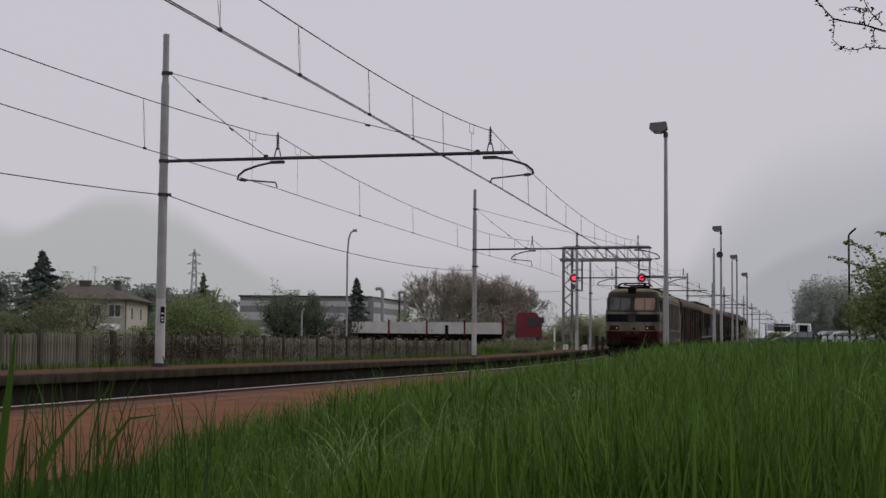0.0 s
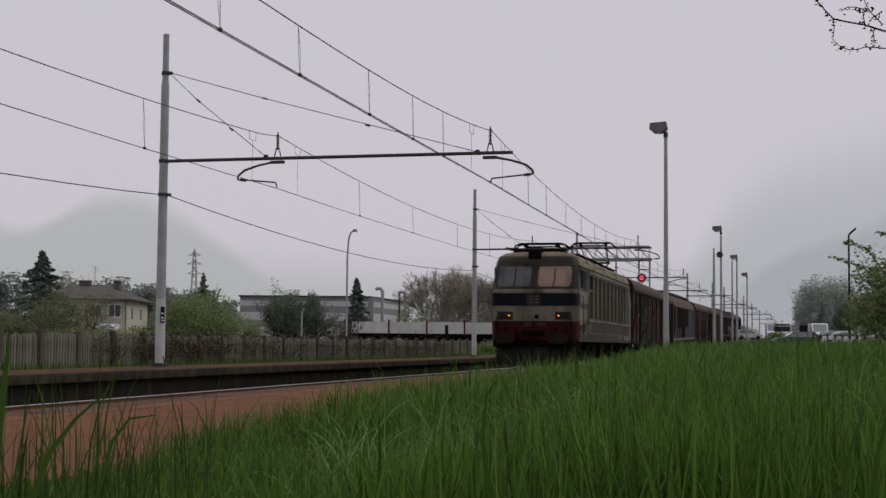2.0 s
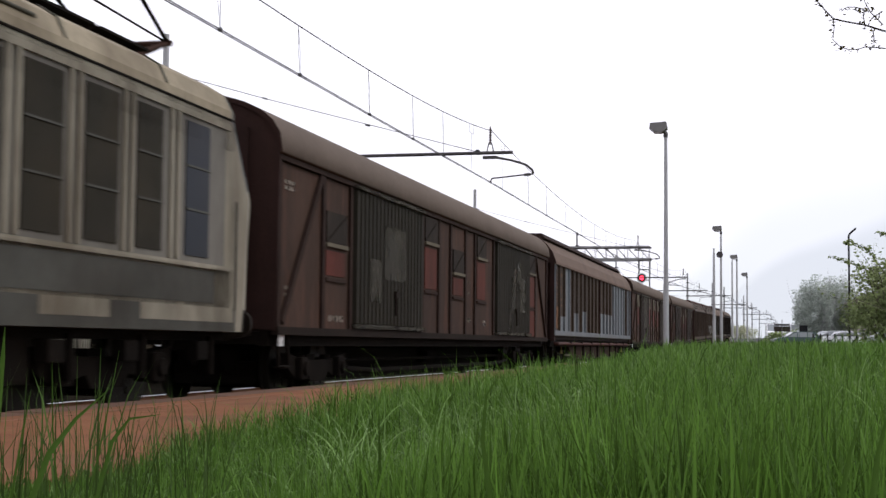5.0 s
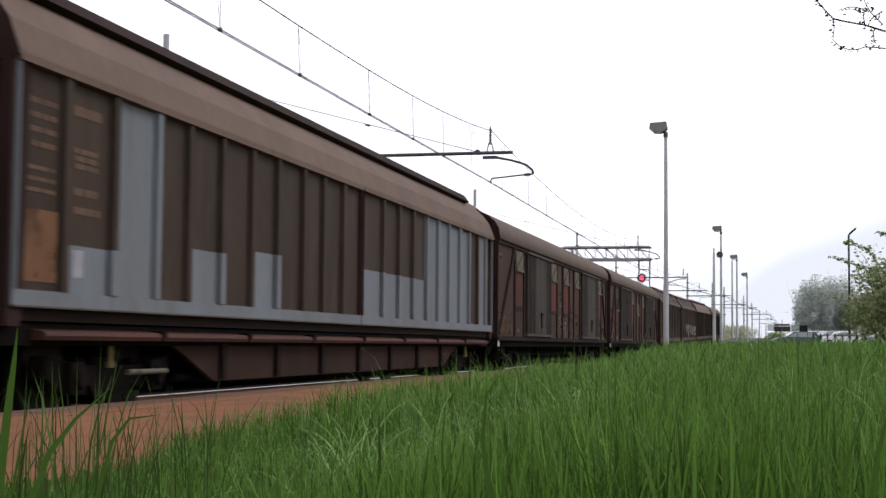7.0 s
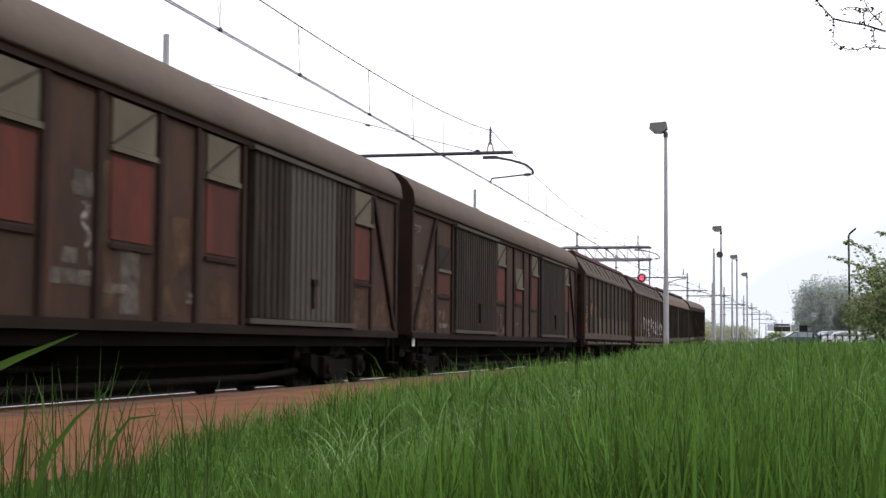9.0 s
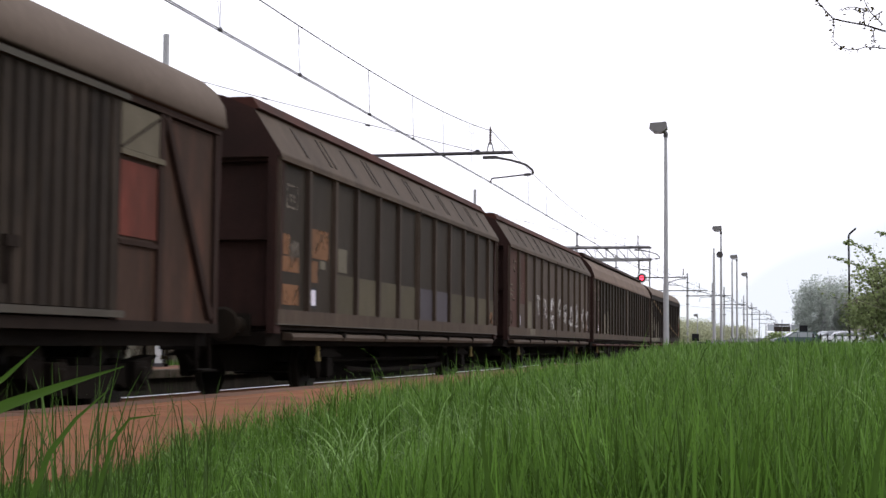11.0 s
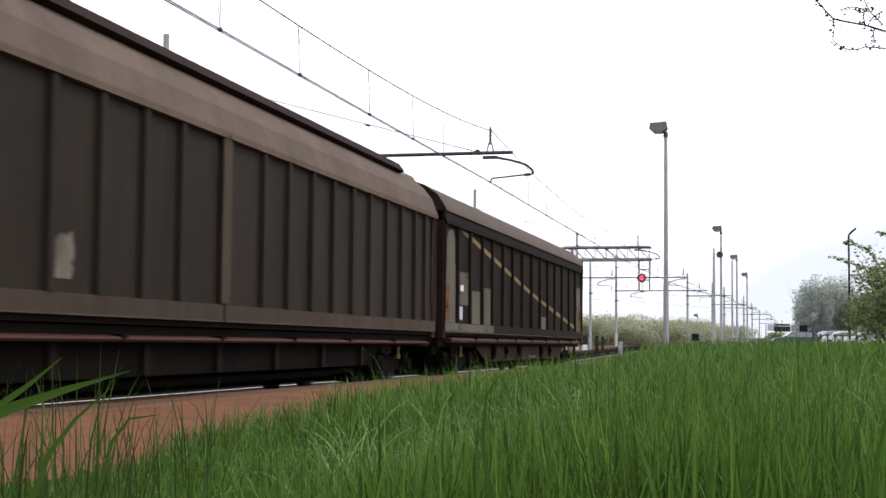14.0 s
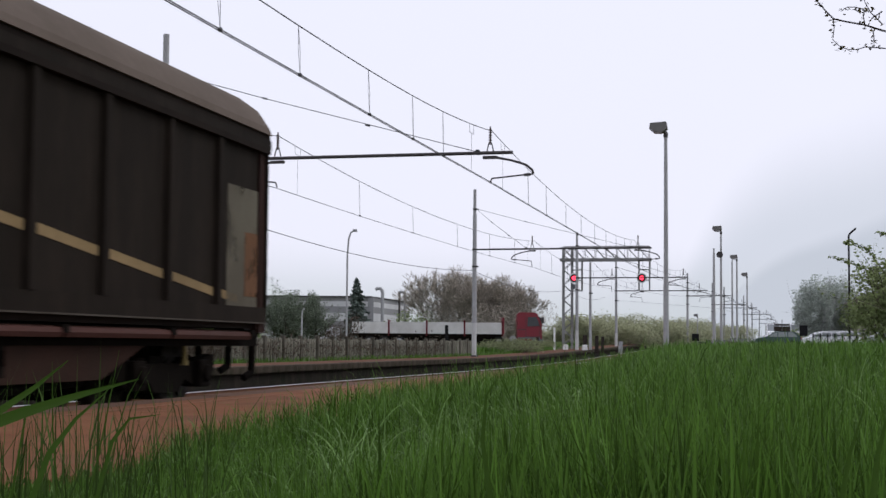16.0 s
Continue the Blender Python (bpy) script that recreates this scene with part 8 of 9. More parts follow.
part("top_panel", bm, M_darksteel, board)


def low_fence(x0, x1, y, label):
    f = thing("low_railing", label, "railing", Matrix.Translation((x0, y, 0.7)))
    n = 6
    st = (x1 - x0) / n
    for i in range(n + 1):
        bm = bmesh.new()
        box(bm, i * st - 0.04, i * st + 0.04, -0.04, 0.04, 0, 1.1)
        part("post", bm, M_black, f)
    for i in range(n):
        bm = bmesh.new()
        bent(bm, [(i * st, 0, 0.2), ((i + 1) * st, 0, 1.0)], 0.022, 4)
        bent(bm, [(i * st, 0, 1.0), ((i + 1) * st, 0, 0.2)], 0.022, 4)
        part("cross_bar", bm, M_black, f)
    for z in (0.2, 1.0):
        bm = bmesh.new()
        box(bm, 0, x1 - x0, -0.03, 0.03, z - 0.03, z + 0.03)
        part("rail", bm, M_black, f)


low_fence(26.3, 29.4, 102, "black railing with crossed bars at the car park")

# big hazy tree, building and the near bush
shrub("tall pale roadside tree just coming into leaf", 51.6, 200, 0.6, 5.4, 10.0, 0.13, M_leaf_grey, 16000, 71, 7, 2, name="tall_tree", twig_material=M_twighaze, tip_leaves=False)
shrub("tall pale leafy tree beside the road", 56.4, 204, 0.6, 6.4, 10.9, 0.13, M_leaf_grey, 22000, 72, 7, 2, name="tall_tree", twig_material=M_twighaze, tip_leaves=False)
hb = thing("apartment_house", "grey-brown house half hidden by trees", "house", Matrix.Translation((61.0, 199, 0.6)))
bm = bmesh.new()
box(bm, -4, 6, 0, 9, 0, 6.4)
part("wall", bm, mat("grey_brown_plaster", (0.40, 0.35, 0.33), 0.9, vary=0.12), hb)
bm = bmesh.new()
prism(bm, [(-5, 6.3), (1, 8.2), (7, 6.3)], "y", -0.7, 9.7)
part("roof", bm, M_rooftile, hb)
for x in (-2.5, 0.8, 4.0):
    for z in (1.2, 4.2):
        bm = bmesh.new()
        box(bm, x - 0.6, x + 0.6, -0.05, 0.05, z, z + 1.5)
        part("window", bm, M_window, hb)
shrub("leafy green bush with white blossom and arching sprays", 9.45, 29.6, 0.55, 2.5, 2.1, 0.042, M_leaf_bush, 9000, 81, 14, 3, twig_material=M_twig)
shrub("leafy green bush at the edge of the grass", 10.2, 30.6, 0.55, 2.4, 2.4, 0.042, M_leaf_bush, 6500, 82, 12, 3, twig_material=M_twig)


def spray(label, root, pts, seed, leaf=0.05, n=40, name="arching_spray"):
    """A thin arching shoot with leaves along it."""
    t = thing(name, label, "branch", Matrix.Translation(root))
    rnd = random.Random(seed)
    P = [Vector(p) for p in pts]
    bm = bmesh.new()
    bent(bm, P, 0.012, 5, r_end=0.004)
    part("stem", bm, M_twigdark, t)
    lv = []
    for _ in range(n):
        k = rnd.randrange(len(P) - 1)
        q = P[k].lerp(P[k + 1], rnd.random())
        lv.append(tuple(q + Vector((rnd.gauss(0, 0.025), rnd.gauss(0, 0.025), rnd.gauss(0, 0.025)))))
    leaves("leaf_cluster", lv, leaf, M_leaf_bush, t, seed)
    return t


spray("arching leafy shoot of the bush", (9.2, 29.4, 1.9), [(0, 0, 0), (-0.2, 0, 0.25), (-0.55, 0, 0.55), (-0.9, 0, 0.68), (-1.28, 0, 0.80)], 91, n=110)
spray("arching leafy shoot of the bush", (9.4, 29.5, 1.95), [(0, 0, 0), (-0.3, 0, 0.4), (-0.65, 0, 0.9), (-1.0, 0, 1.05), (-1.15, 0, 1.02)], 92, n=110)
spray("arching leafy shoot of the bush", (9.6, 29.6, 2.0), [(0, 0, 0), (0.0, 0, 0.55), (-0.1, 0, 0.95), (-0.35, 0, 1.15), (-0.62, 0, 1.2)], 93, n=130)
spray("arching leafy shoot of the bush", (9.7, 29.6, 1.9), [(0, 0, 0), (0.12, 0, 0.5), (0.05, 0, 0.95), (-0.15, 0, 1.2)], 94, n=100)


# ---------------------------------------------------------------- tree whose twigs hang into the picture
def overhanging_tree():
    t = thing("budding_tree", "tree with thin budding twigs hanging over the grass", "tree", Matrix.Translation((6.4, 10.4, 0.5)))
    bm = bmesh.new()
    bent(bm, [(0, 0, 0), (0.05, 0, 1.2), (-0.1, 0, 2.4), (0.0, 0.1, 3.6)], 0.16, 12, r_end=0.08)
    part("trunk", bm, M_twig, t)

    def W(px, py, d=10.0):
        return Vector(((px - 784) / 2541 * d - 6.4, d - 10.4, 0.82 + (614 - py) / 2541 * d - 0.5))
    lim = [W(1760, 150), W(1640, 62), W(1568, 46), W(1536, 36), W(1500, 30), W(1480, 25), W(1464, 8), W(1452, -6), W(1440, -30)]
    bm = bmesh.new()
    bent(bm, [Vector((-0.05, 0, 2.0))] + lim, 0.009, 7, r_end=0.0035)
    part("limb", bm, M_twigdark, t)
    shoots = [[W(1568, 34), W(1548, 14), W(1538, -4), W(1530, -30)], [W(1600, 82), W(1568, 78), W(1538, 76), W(1522, 81), W(1506, 81), W(1490, 74), W(1478, 62)], [W(1480, 25), W(1482, 40), W(1480, 60)],
              [W(1552, 48), W(1553, 62), W(1553, 76)], [W(1538, 40), W(1534, 18), W(1540, 2)], [W(1536, 8), W(1520, 4), W(1506, 4), W(1494, 12)], [W(1568, 12), W(1552, 22), W(1545, 30)]]
    for k, s in enumerate(shoots):
        bm = bmesh.new()
        bent(bm, s, 0.0045, 5, r_end=0.0025)
        part("twig", bm, M_twigdark, t)
    rnd = random.Random(12)
    pts = []
    for s in shoots + [lim[2:]]:
        for a, b in zip(s, s[1:]):
            for _ in range(5):
                pts.append(tuple(a.lerp(b, rnd.random()) + Vector((rnd.gauss(0, 0.012), rnd.gauss(0, 0.012), rnd.gauss(-0.008, 0.014)))))
    leaves("bud_growth", pts, 0.017, M_bud, t, 13)["kind"] = "stuff"
    segs, tips = [], []
    for i in range(9):
        a = rnd.uniform(-1.2, 1.9)
        grow(rnd, Vector((0, 0, 2.6 + 0.1 * i)), Vector((math.cos(a), math.sin(a), 0.7)).normalized(), 1.4, 0.05, 2, segs, tips, 0.5, 0.1, 2)
    twig_mesh("crown_branches", segs, M_twigdark, t)
    leaves("crown_bud_growth", [tuple(p) for p in tips], 0.02, M_bud, t, 14)


overhanging_tree()


# ---------------------------------------------------------------- hills in the haze
def hill(name, label, dist, outline, low, top_col, base_col, solid=0.6):
    """A ridge far off, its haze painted as glow and fade: outline pairs (sideways, height) at that distance, with a
    sloping front.
    """
    m = bpy.data.materials.new(name + "_haze")
    m.use_nodes = True
    nd, ln = m.node_tree.nodes, m.node_tree.links
    nd.remove(nd["Principled BSDF"])
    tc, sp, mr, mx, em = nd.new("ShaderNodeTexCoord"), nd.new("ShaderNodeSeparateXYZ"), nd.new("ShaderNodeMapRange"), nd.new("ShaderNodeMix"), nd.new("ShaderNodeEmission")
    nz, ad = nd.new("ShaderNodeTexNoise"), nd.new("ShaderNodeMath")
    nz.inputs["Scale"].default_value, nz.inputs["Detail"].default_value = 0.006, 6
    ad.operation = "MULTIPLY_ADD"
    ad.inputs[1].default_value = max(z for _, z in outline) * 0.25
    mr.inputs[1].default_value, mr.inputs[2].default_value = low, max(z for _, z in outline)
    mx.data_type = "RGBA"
    # pale haze colours that glow by themselves; the ridge takes no light
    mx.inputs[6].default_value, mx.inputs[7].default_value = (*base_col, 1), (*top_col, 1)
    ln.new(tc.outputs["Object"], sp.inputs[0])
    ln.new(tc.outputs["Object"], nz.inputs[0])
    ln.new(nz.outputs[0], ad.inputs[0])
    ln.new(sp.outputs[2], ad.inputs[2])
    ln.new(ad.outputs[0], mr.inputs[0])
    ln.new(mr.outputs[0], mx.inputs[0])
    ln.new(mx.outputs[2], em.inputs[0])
    # painted haze: the ridge fades out, clear at the top, full below
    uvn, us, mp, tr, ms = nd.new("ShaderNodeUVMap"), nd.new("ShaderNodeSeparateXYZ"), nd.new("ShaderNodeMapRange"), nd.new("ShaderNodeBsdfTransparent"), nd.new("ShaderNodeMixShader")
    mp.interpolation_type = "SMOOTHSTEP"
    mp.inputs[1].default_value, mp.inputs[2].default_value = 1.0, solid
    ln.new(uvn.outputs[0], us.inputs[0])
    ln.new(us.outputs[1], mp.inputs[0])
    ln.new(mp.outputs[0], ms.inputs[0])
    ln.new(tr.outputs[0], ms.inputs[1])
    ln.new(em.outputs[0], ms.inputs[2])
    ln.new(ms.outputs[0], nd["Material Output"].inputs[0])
    verts, faces, fs = [], [], []
    xs = np.linspace(outline[0][0], outline[-1][0], 90)
    rows = (0.0, 0.3, 0.55, 0.7, 0.8, 0.9, 1.0)
    n = len(rows)
    for i, x in enumerate(xs):
        z = float(np.mean([np.interp(x + o2 * dist * 0.02, [o[0] for o in outline], [o[1] for o in outline]) for o2 in (-1, -0.6, -0.2, 0.2, 0.6, 1)]))
        z += noise.noise((x * 0.004, dist, 0)) * z * 0.06 + noise.noise((x * 0.02, dist, 3)) * z * 0.02
        for f in rows:
            verts.append((x, dist - 300 * (1 - f), z * 1.08 * f))
            fs.append((i / 89, f))
    for i in range(89):
        for j in range(n - 1):
            a = i * n + j
            faces.append((a, a + n, a + n + 1, a + 1))
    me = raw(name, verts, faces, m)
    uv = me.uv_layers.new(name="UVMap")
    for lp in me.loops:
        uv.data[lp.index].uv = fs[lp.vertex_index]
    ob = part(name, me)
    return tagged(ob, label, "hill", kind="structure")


def sk(px, py, d):
    return ((px - 784) / 2541 * d, 0.82 + (610 - py) / 2541 * d)


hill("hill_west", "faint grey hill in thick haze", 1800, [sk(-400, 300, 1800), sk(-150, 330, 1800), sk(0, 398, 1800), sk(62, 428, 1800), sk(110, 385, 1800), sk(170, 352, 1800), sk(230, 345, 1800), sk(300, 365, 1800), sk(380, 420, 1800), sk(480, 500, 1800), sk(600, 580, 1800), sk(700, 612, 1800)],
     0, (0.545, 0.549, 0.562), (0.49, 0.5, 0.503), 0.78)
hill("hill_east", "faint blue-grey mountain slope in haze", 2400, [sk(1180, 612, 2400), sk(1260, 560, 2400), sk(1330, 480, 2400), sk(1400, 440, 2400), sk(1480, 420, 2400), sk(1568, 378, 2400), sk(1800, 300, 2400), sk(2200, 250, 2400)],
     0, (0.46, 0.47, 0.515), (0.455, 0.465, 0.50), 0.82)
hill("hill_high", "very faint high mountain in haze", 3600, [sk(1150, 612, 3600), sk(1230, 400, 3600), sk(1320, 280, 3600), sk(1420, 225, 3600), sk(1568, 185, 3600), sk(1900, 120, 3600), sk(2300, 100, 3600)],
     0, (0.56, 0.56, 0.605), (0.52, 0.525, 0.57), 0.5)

# broad glowing layer added as haze over the lower sky, not a ridge
hill("haze_layer_north", "added glowing layer of painted haze across the lower sky", 3000, [sk(-500, 400, 3000), sk(-100, 430, 3000), sk(300, 410, 3000), sk(700, 440, 3000), sk(1100, 430, 3000), sk(1500, 450, 3000), sk(1900, 430, 3000)],
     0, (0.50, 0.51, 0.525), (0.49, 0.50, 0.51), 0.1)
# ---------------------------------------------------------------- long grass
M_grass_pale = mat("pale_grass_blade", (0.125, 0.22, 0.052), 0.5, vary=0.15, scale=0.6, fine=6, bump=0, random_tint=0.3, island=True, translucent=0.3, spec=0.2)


def blades(name, xy, z, height, width, bend, seed, materials, pale=0.012, parent=None, cuts=4):
    """Ribbon blades in several lengths each, standing at xy and curving over."""
    r = np.random.RandomState(seed)
    n = len(xy)
    az = r.uniform(0, 2 * np.pi, n)
    face = az + np.pi / 2 + r.normal(0, 0.5, n)
    lean = r.normal(0, 0.19, n)
    lv = np.linspace(0, 1, cuts + 1) ** 0.9
    wd = np.interp(lv, [0, 0.3, 0.58, 0.82, 1.0], [0.85, 1.0, 0.85, 0.55, 0.0])
    ang = lean[:, None] + bend[:, None] * lv[None, :] ** 1.7
    seg = np.diff(lv)
    mid = (ang[:, 1:] + ang[:, :-1]) / 2
    rad = np.concatenate([np.zeros((n, 1)), np.cumsum(np.sin(mid) * seg, 1)], 1) * height[:, None]
    up = np.concatenate([np.zeros((n, 1)), np.cumsum(np.cos(mid) * seg, 1)], 1) * height[:, None]
    cx = xy[:, 0:1] + rad * np.cos(az)[:, None]
    cy = xy[:, 1:2] + rad * np.sin(az)[:, None]
    cz = z[:, None] + up
    ox, oy = np.cos(face)[:, None] * wd * width[:, None] / 2, np.sin(face)[:, None] * wd * width[:, None] / 2
    nv, q = 2 * cuts + 1, cuts - 1
    V = np.empty((n, nv, 3))
    for k in range(cuts):
        V[:, 2 * k] = np.stack([cx[:, k] - ox[:, k], cy[:, k] - oy[:, k], cz[:, k]], 1)
        V[:, 2 * k + 1] = np.stack([cx[:, k] + ox[:, k], cy[:, k] + oy[:, k], cz[:, k]], 1)
    V[:, nv - 1] = np.stack([cx[:, cuts], cy[:, cuts], cz[:, cuts]], 1)
    base = np.arange(n)[:, None] * nv
    quads = np.concatenate([base + np.array([[2 * k, 2 * k + 1, 2 * k + 3, 2 * k + 2]]) for k in range(q)], 1)
    tris = base + np.array([[nv - 3, nv - 2, nv - 1]])
    me = bpy.data.meshes.new(name)
    me.vertices.add(n * nv)
    me.vertices.foreach_set("co", V.reshape(-1))
    loops = np.concatenate([quads, tris], 1)
    me.loops.add(n * (4 * q + 3))
    me.loops.foreach_set("vertex_index", loops.reshape(-1).astype(np.int32))
    me.polygons.add(n * cuts)
    start = (np.arange(n)[:, None] * (4 * q + 3) + 4 * np.arange(cuts)[None, :]).reshape(-1)
    me.polygons.foreach_set("loop_start", start.astype(np.int32))
    for m in materials:
        me.materials.append(m)
    # bent blades get the pale material more often: highlights put into colour
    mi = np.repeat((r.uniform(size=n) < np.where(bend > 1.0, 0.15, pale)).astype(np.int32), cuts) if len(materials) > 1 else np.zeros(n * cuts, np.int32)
    me.polygons.foreach_set("material_index", mi)
    me.polygons.foreach_set("use_smooth", np.ones(n * cuts, bool))
    me.update(calc_edges=True)
    me.validate()
    return part(name, me, parent=parent)


def track_u(x, y):
    """Distance to the right of the near track, and along it, for arrays of places."""
    s = (x - X0) * math.sin(HEADING) + (y - Y0) * math.cos(HEADING)
    u = (x - X0) * math.cos(HEADING) - (y - Y0) * math.sin(HEADING)
    c = np.clip(s, -60, 40)
    return u - CURVE * c * c / 2 - np.where(s > 40, CURVE * 40 * (s - 40), 0), s


R = np.random.RandomState(77)
N = 265000
th = R.uniform(radians(-20), radians(20), N) + R.normal(0, radians(1.3), N)
dist = 1.75 * (75 / 1.75) ** (R.uniform(size=N) ** 0.92) * np.exp(R.normal(0, 0.06, N))
gx, gy = dist * np.sin(th), dist * np.cos(th)
gu, gs = track_u(gx, gy)
clump = np.sin(gx * 7.1 + 1.3 * np.sin(gy * 5.3)) * np.sin(gy * 6.3 + 1.7 * np.sin(gx * 4.1))
keep = (gu > 4.72 + 0.12 * np.sin(gs * 2.3) + R.normal(0, 0.07, N)) & (R.uniform(size=N) < 0.6 + 0.4 * clump)
gx, gy, gu, gs, dist, clump = gx[keep], gy[keep], gu[keep], gs[keep], dist[keep], clump[keep]
n = len(gx)
gz = np.interp(gu, [4.6, 4.75, 6.0, 8.0, 12, 20, 60], [0.08, 0.2, 0.29, 0.44, 0.52, 0.6, 0.6]) - 0.02 + bank(gu, gs)
young = np.interp(gs, [-9.5, -7.8, -6.3, -5.0], [0.3, 0.42, 0.95, 1.12])
grown = np.interp(gu, [4.7, 5.2, 6.2, 6.8, 7.4], [0.75, 0.95, 1.0, 1.0, 1.0]) * np.where(gu < 6.5, young, np.interp(gu, [6.5, 7.3], [0.0, 1.0]) * (1 - np.minimum(young, 1)) + young)
hgt = np.clip(R.normal(0.315, 0.055, n) + 0.035 * clump, 0.12, 0.47) * grown
tall = R.uniform(size=n) < 0.03
hgt = np.where(tall, hgt * 1.28, hgt)
hgt = np.where(dist < 6, np.minimum(hgt, np.maximum(0.14, 0.79 - gz) * R.uniform(0.75, 1.0, n)), hgt)
wid = np.maximum(0.0048, 0.0007 * dist) * R.uniform(0.45, 1.6, n) * np.where(tall, 0.7, 1.0)
bnd = np.abs(R.normal(0, 0.65, n)) + np.where(R.uniform(size=n) < np.where(clump > 0.1, 0.34, 0.12), R.uniform(0.9, 2.3, n), 0)
hgt = np.where(bnd > 1.0, hgt * np.interp(dist, [2.2, 5], [0.85, 1.2]), hgt)
# share of pale blades grows with distance: haze painted into the grass
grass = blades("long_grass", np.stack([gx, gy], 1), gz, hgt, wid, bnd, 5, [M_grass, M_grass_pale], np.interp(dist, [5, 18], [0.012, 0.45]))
tagged(grass, "long fresh green grass growing beside the platform", "grass", kind="stuff")
# broader blades arching over in tufts
# lighter green than the rest: sky highlights painted into the blade colour
M_grass_arch = mat("painted_highlight_blade", (0.16, 0.26, 0.078), 0.5, vary=0.15, scale=0.6, fine=6, bump=0, random_tint=0.35, island=True, translucent=0.3, spec=0.14)
K = 600
kt = R.uniform(radians(-19), radians(19), K)
kd = 2.9 * (14.0 / 2.9) ** R.uniform(size=K)
rep = R.randint(3, 8, K)
ax = np.repeat(kd * np.sin(kt), rep) + R.normal(0, 0.05, rep.sum())
ay = np.repeat(kd * np.cos(kt), rep) + R.normal(0, 0.05, rep.sum())
au, as_ = track_u(ax, ay)
ok = (au > 6.1) & (ax > -0.12 * ay)
ax, ay, au, as_ = ax[ok], ay[ok], au[ok], as_[ok]
az_ = np.interp(au, [4.6, 4.75, 6.0, 8.0, 12, 20, 60], [0.08, 0.2, 0.29, 0.44, 0.52, 0.6, 0.6]) - 0.02
ah = np.where(au > 6.5, R.uniform(0.33, 0.45, len(ax)), R.uniform(0.3, 0.42, len(ax))) * np.where(au < 6.5, np.interp(as_, [-9.5, -8.0, -5.5, -2.0], [0.4, 0.55, 0.9, 1.0]), 1.0)
arch_grass = blades("arching_grass", np.stack([ax, ay], 1), az_, ah, np.maximum(0.0042, 0.0009 * np.hypot(ax, ay)) * R.uniform(0.7, 1.3, len(ax)), R.uniform(1.1, 2.7, len(ax)), 25, [M_grass_arch], cuts=9)
tagged(arch_grass, "broad grass blades arching over in tufts, highlights painted in", "grass", kind="stuff")
# the rest of the meadow, around and behind the camera
N2 = 50000
ms, mu = R.uniform(-45, 70, N2), 4.75 + 15 * R.uniform(size=N2) ** 1.3
pt = np.array([tuple(line(float(a), float(b), 0.0)) for a, b in zip(ms, mu)])
far_off = (np.abs(np.arctan2(pt[:, 0], pt[:, 1])) > radians(19.5)) & (np.hypot(pt[:, 0], pt[:, 1]) > 0.7)
pt, mu, ms = pt[far_off], mu[far_off], ms[far_off]
mz = np.interp(mu, [4.6, 4.75, 6.0, 8.0, 12, 20, 60], [0.08, 0.2, 0.29, 0.44, 0.52, 0.6, 0.6]) - 0.02 + bank(mu, ms)
meadow = blades("meadow_grass", pt[:, :2], mz, np.clip(R.normal(0.3, 0.06, len(pt)), 0.1, 0.45), np.full(len(pt), 0.016), np.abs(R.normal(0, 0.5, len(pt))), 15, [M_grass, M_grass_pale])
N3 = 70000
na, nr = R.uniform(0, 2 * math.pi, N3), 9.0 * np.sqrt(R.uniform(0.003, 1, N3))
nx_, ny_ = nr * np.sin(na), nr * np.cos(na)
nu, ns = track_u(nx_, ny_)
inside = np.abs(np.where(na > math.pi, na - 2 * math.pi, na)) < radians(21)
ok = (nu > 4.74) & (~inside | (nr < 1.9))
nx_, ny_, nu, nr, inside = nx_[ok], ny_[ok], nu[ok], nr[ok], inside[ok]
nz_ = np.interp(nu, [4.6, 4.75, 6.0, 8.0, 12, 20, 60], [0.08, 0.2, 0.29, 0.44, 0.52, 0.6, 0.6]) - 0.02
nh = np.where(inside | (nr < 0.8), R.uniform(0.05, 0.11, len(nx_)), np.clip(R.normal(0.3, 0.06, len(nx_)), 0.1, 0.45))
close = blades("close_grass", np.stack([nx_, ny_], 1), nz_, nh, np.full(len(nx_), 0.008), np.abs(R.normal(0, 0.5, len(nx_))), 35, [M_grass, M_grass_pale])
tagged(close, "long fresh green grass around the tripod", "grass", kind="stuff")
tagged(meadow, "long fresh green meadow grass beside the platform", "grass", kind="stuff")
# loose tall stalks at the platform's edge
M_stalk = mat("dull_grass_stalk", (0.05, 0.088, 0.02), 0.55, vary=0.15, scale=0.6, fine=6, bump=0, random_tint=0.45, island=True, translucent=0.25, spec=0.06)
m = 300
ea = R.uniform(radians(-18.5), radians(-9), m)
ed = R.uniform(3.2, 6.4, m)
ex, ey = ed * np.sin(ea), ed * np.cos(ea)
eu, es = track_u(ex, ey)
ok = eu > 4.75
ex, ey, eu = ex[ok], ey[ok], eu[ok]
ez = np.interp(eu, [4.6, 4.75, 6.0, 8.0], [0.08, 0.2, 0.33, 0.44]) - 0.02
stalks = blades("tall_stalks", np.stack([ex, ey], 1), ez, R.uniform(0.15, 0.52, len(ex)), R.uniform(0.0025, 0.0065, len(ex)), np.abs(R.normal(0, 0.8, len(ex))), 6, [M_stalk])
tagged(stalks, "sparse taller grass stalks at the platform edge", "grass", kind="stuff")
# weeds along the foot of the fence and between the far track and its platform
m = 5000
fs = R.uniform(2, 105, m)
fu = -10.25 - np.abs(R.normal(0, 0.35, m))
pt = np.array([tuple(line(float(a), float(b), 0.08)) for a, b in zip(fs, fu)])
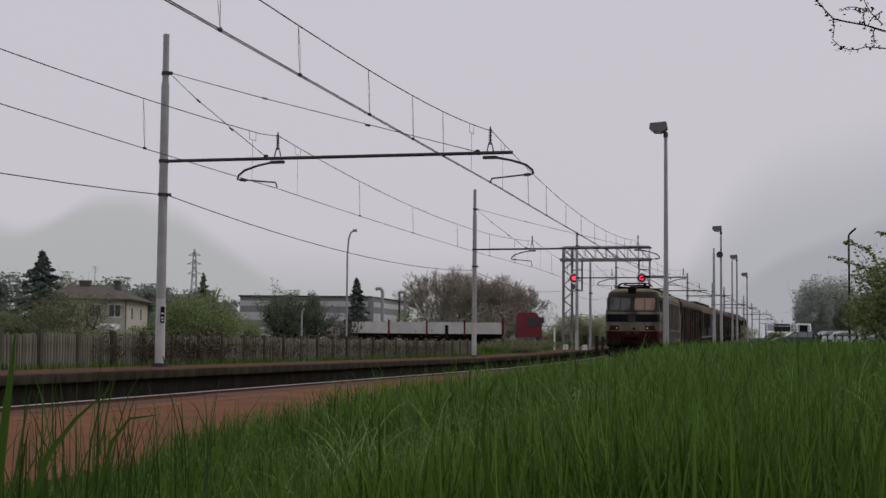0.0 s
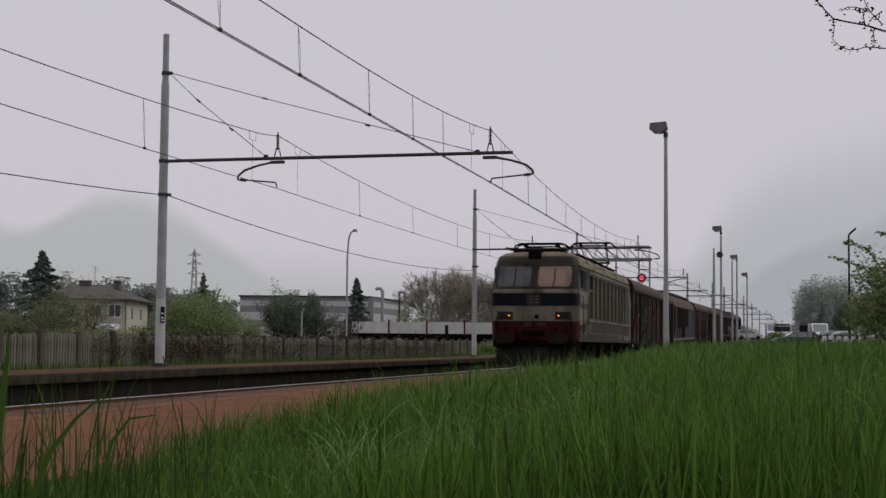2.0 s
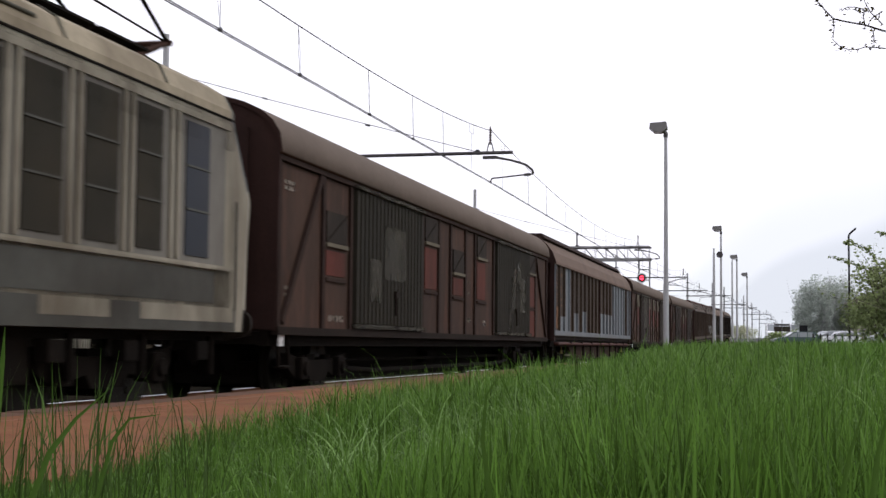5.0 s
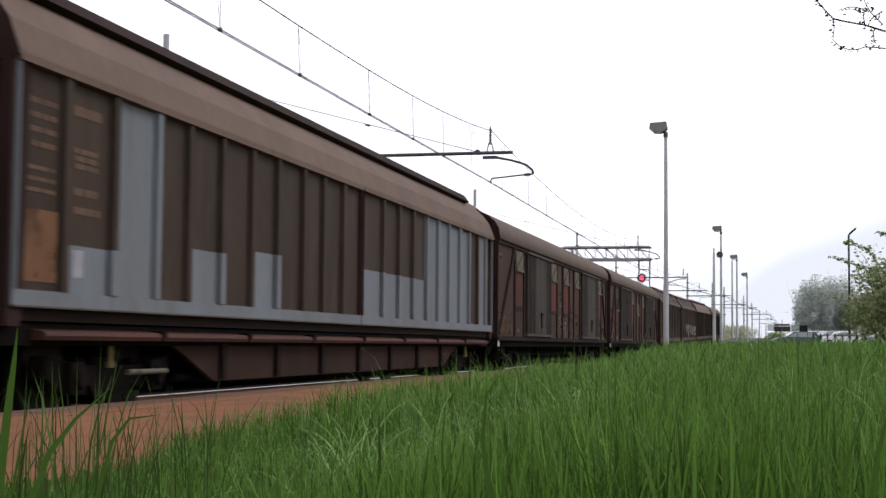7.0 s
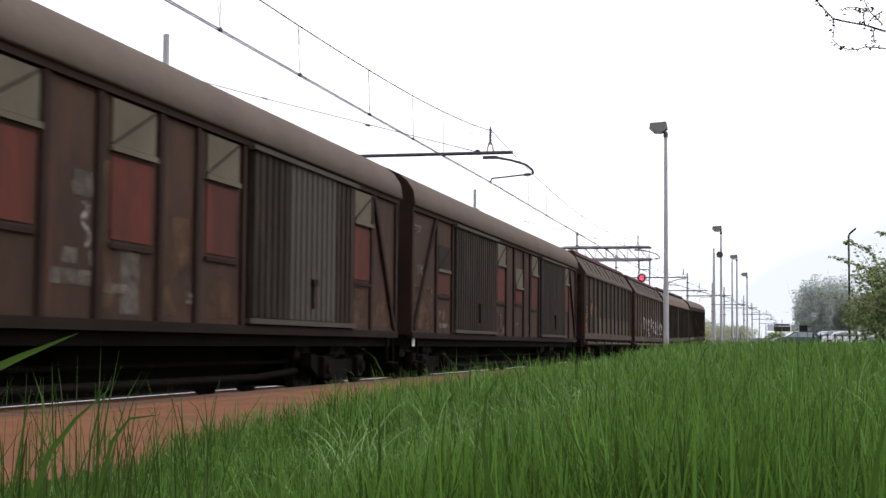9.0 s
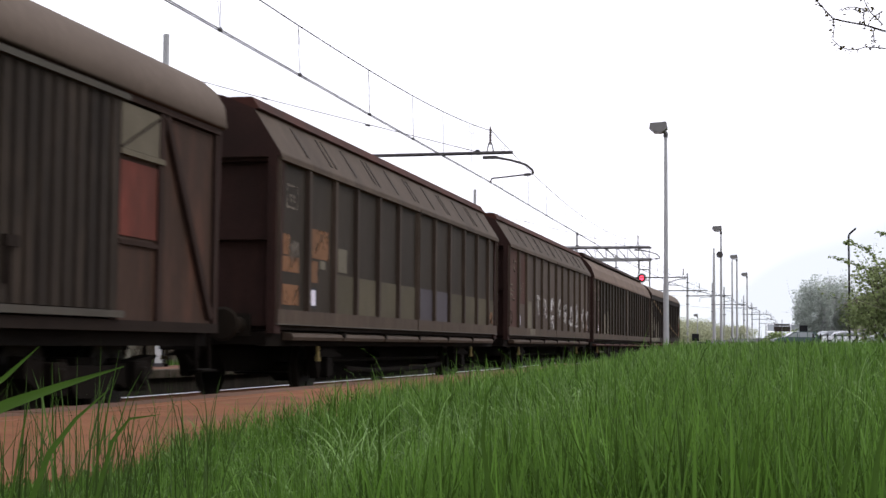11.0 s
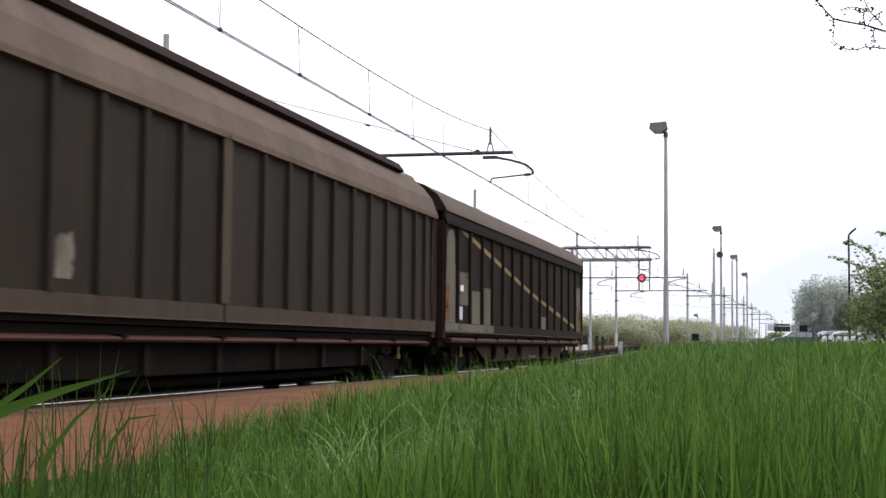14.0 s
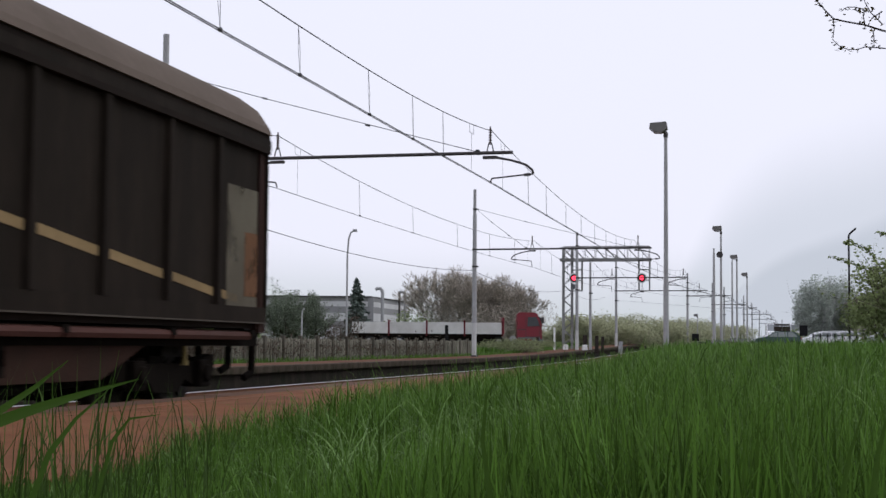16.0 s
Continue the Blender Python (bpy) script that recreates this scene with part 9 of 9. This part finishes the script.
weeds = blades("weeds", pt[:, :2], pt[:, 2], R.uniform(0.06, 0.27, m), np.full(m, 0.025), np.abs(R.normal(0, 0.6, m)), 8, [M_grass, M_grass_pale], 0.3)
tagged(weeds, "low green weeds along the foot of the fence", "weeds", kind="stuff")
m2 = 5000
fs2 = R.uniform(70, 130, m2)
pt2 = np.array([tuple(line(float(a), -12.0 - 3 * float(b), 0.15)) for a, b in zip(fs2, R.uniform(size=m2))])
verge = blades("verge_grass", pt2[:, :2], pt2[:, 2], R.uniform(0.15, 0.5, m2), np.full(m2, 0.06), np.abs(R.normal(0, 0.6, m2)), 9, [M_grass, M_grass_pale], 0.25)
tagged(verge, "rough green verge beyond the fence", "grass", kind="stuff")


# ---------------------------------------------------------------- single blades close to the lens
def near_blade(label, base, pts, width):
    """A broad blade; pts in its own plane (sideways, up) from its foot."""
    t = thing("grass_blade", label, "grass", Matrix.Translation(base), group="single grass blades near the lens")
    bm = bmesh.new()
    n = len(pts)
    left, right, mid = [], [], []
    for i, (a, b) in enumerate(pts):
        j, k = max(0, i - 1), min(n - 1, i + 1)
        d = Vector((pts[k][0] - pts[j][0], pts[k][1] - pts[j][1])).normalized()
        w = width * (0.7 + 0.3 * min(1, i / 2)) * (1 - (i / (n - 1)) ** 2.2) / 2 + 0.0003
        left.append(bm.verts.new((a - d.y * w, 0.0, b + d.x * w)))
        right.append(bm.verts.new((a + d.y * w, 0.0, b - d.x * w)))
        mid.append(bm.verts.new((a, 0.0015, b)))
    for i in range(n - 1):
        bm.faces.new((left[i], mid[i], mid[i + 1], left[i + 1]))
        bm.faces.new((mid[i], right[i], right[i + 1], mid[i + 1]))
    for f in bm.faces:
        f.smooth = True
    part("blade", bm, M_grass, t)
    return t


def spot(px, py, d):
    return ((px - 784) / 2541 * d, d, 0.82 - (py - 610 + (px - 784) * -0.0082) / 2541 * d)


def shape(d, feet, *pix):
    """Blade outline through picture-like steps right and up from its foot, at distance d."""
    return [((x - feet[0]) / 2541 * d, (feet[1] - y) / 2541 * d) for x, y in pix]


F1 = (-10, 1500)
upright_blade = near_blade("broad green blade standing before the lens", spot(*F1, 1.1), shape(1.1, F1, F1, (-6, 1200), (0, 980), (8, 830), (18, 720), (26, 640), (30, 580)), 0.0095)
F2 = (-420, 1480)
fallen_blade = near_blade("broad green blade arching in from the side", spot(*F2, 1.05), shape(1.05, F2, F2, (-330, 1130), (-230, 900), (-110, 760), (20, 705), (110, 672), (215, 638)), 0.0125)
F3 = (-300, 1480)
forked_blade = near_blade("short green blade arching in from the side", spot(*F3, 1.07), shape(1.07, F3, F3, (-260, 1180), (-190, 930), (-110, 790), (-30, 715), (30, 670), (88, 618)), 0.009)
for d, foot, pix, w in ((2.2, (30, 1020), ((60, 900), (95, 800), (140, 740), (200, 685)), 0.011), (1.7, (900, 1160), ((885, 1000), (868, 860), (856, 780), (862, 700), (885, 665)), 0.007),
                        (1.4, (1450, 1250), ((1466, 1050), (1484, 900), (1502, 800), (1530, 715)), 0.008), (1.35, (1530, 1300), ((1528, 1080), (1536, 920), (1552, 800), (1580, 690)), 0.009),
                        (2.6, (1260, 960), ((1280, 880), (1310, 800), (1345, 745)), 0.007), (2.4, (170, 1000), ((180, 880), (205, 780), (235, 740), (290, 732)), 0.008),
                        (2.3, (20, 1000), ((30, 880), (48, 760), (60, 690)), 0.005), (2.5, (100, 960), ((110, 860), (100, 760), (96, 640)), 0.004), (2.6, (150, 950), ((170, 860), (190, 760), (214, 620)), 0.004)):
    near_blade("single green blade close to the lens", spot(*foot, d), shape(d, foot, foot, *pix), w)
# ---------------------------------------------------------------- what moves
SPEED, S_START, ACC = 15.918, 64.987, 0.02029


def s_front(t):
    return S_START - SPEED * t + ACC * t * t / 2


def swing(ob, rows):
    """Tilts a blade sideways about its foot: (seconds, degrees to the right)."""
    base = ob.matrix_basis.translation.copy()
    walk(ob, [(t, Matrix.Translation(base) @ pose(0, 0, 0, 0, a, 0)) for t, a in rows])


def drive(ob, turn, rows):
    walk(ob, [(t, Matrix.Translation((x, y, park_z(y))) @ Matrix.Rotation(turn, 4, "Z")) for t, x, y in rows])


def motions():
    for ob, w0, w1 in TRAIN:
        walk(ob, [(float(i), on_line(s_front(float(i)) + (w0 + w1) / 2)) for i in range(17)])
    turns = {}
    for r in {w[1] for w in WHEELS}:
        turns[r] = [(k / FPS, math.degrees((S_START - s_front(k / FPS)) / r)) for k in range(16 * FPS + 1)]
    for ob, r, at in WHEELS:
        walk(ob, [(t, pose(*at, a, 0, 0)) for t, a in turns[r]])
    swing(upright_blade, [(0, 0.0), (0.7, -0.5), (1.5, -1.0), (2.5, -0.4), (3.5, -1.1), (4.2, -1.2), (6.3, -0.9), (7.0, 0.2), (7.5, 1.4), (8.0, -3.0), (8.5, -8.0), (9.2, -11.0), (16, -11.0)])
    swing(fallen_blade, [(0, -30), (7.4, -30), (8.0, -20), (8.5, -10), (9.0, -5.0), (9.2, -4.0), (11.3, 0.6), (11.8, -0.4), (12.5, 0.0), (13.5, 0.8), (14.0, 1.2), (14.7, 2.8), (15.2, 2.2), (16, 2.4)])
    swing(forked_blade, [(0, -30), (7.6, -30), (8.2, -20), (9.2, -12.0), (11.3, -0.6), (12.5, -0.8), (13.5, 0.5), (14.7, 2.6), (15.2, 2.2), (16, 2.4)])
    drive(green_car, 0.0, [(0, 32.7, 133), (13.6, 32.7, 133), (14.5, 32.2, 133), (15.2, 31.6, 133), (16, 30.9, 133)])
    drive(white_van, 1.45, [(0, 47.6, 190), (1, 46.4, 180), (2, 45.0, 172), (3, 44.0, 160), (4.2, 47.0, 150), (6, 58, 135), (8, 75, 130), (16, 150, 125)])
    drive(white_car, 3.4, [(0, 44.5, 230), (4, 45.5, 195), (5.5, 46.0, 184), (6.5, 45.5, 176), (8.0, 45.5, 165), (9.2, 47.0, 155), (11, 56, 142), (13, 75, 132), (16, 110, 128)])
    drive(near_white, 0.0, [(0, 62, 137), (12.5, 50, 137), (13.5, 42.5, 137), (14.5, 38.8, 137), (15.0, 37.3, 137), (15.5, 36.6, 137), (16, 36.0, 137)])


motions()
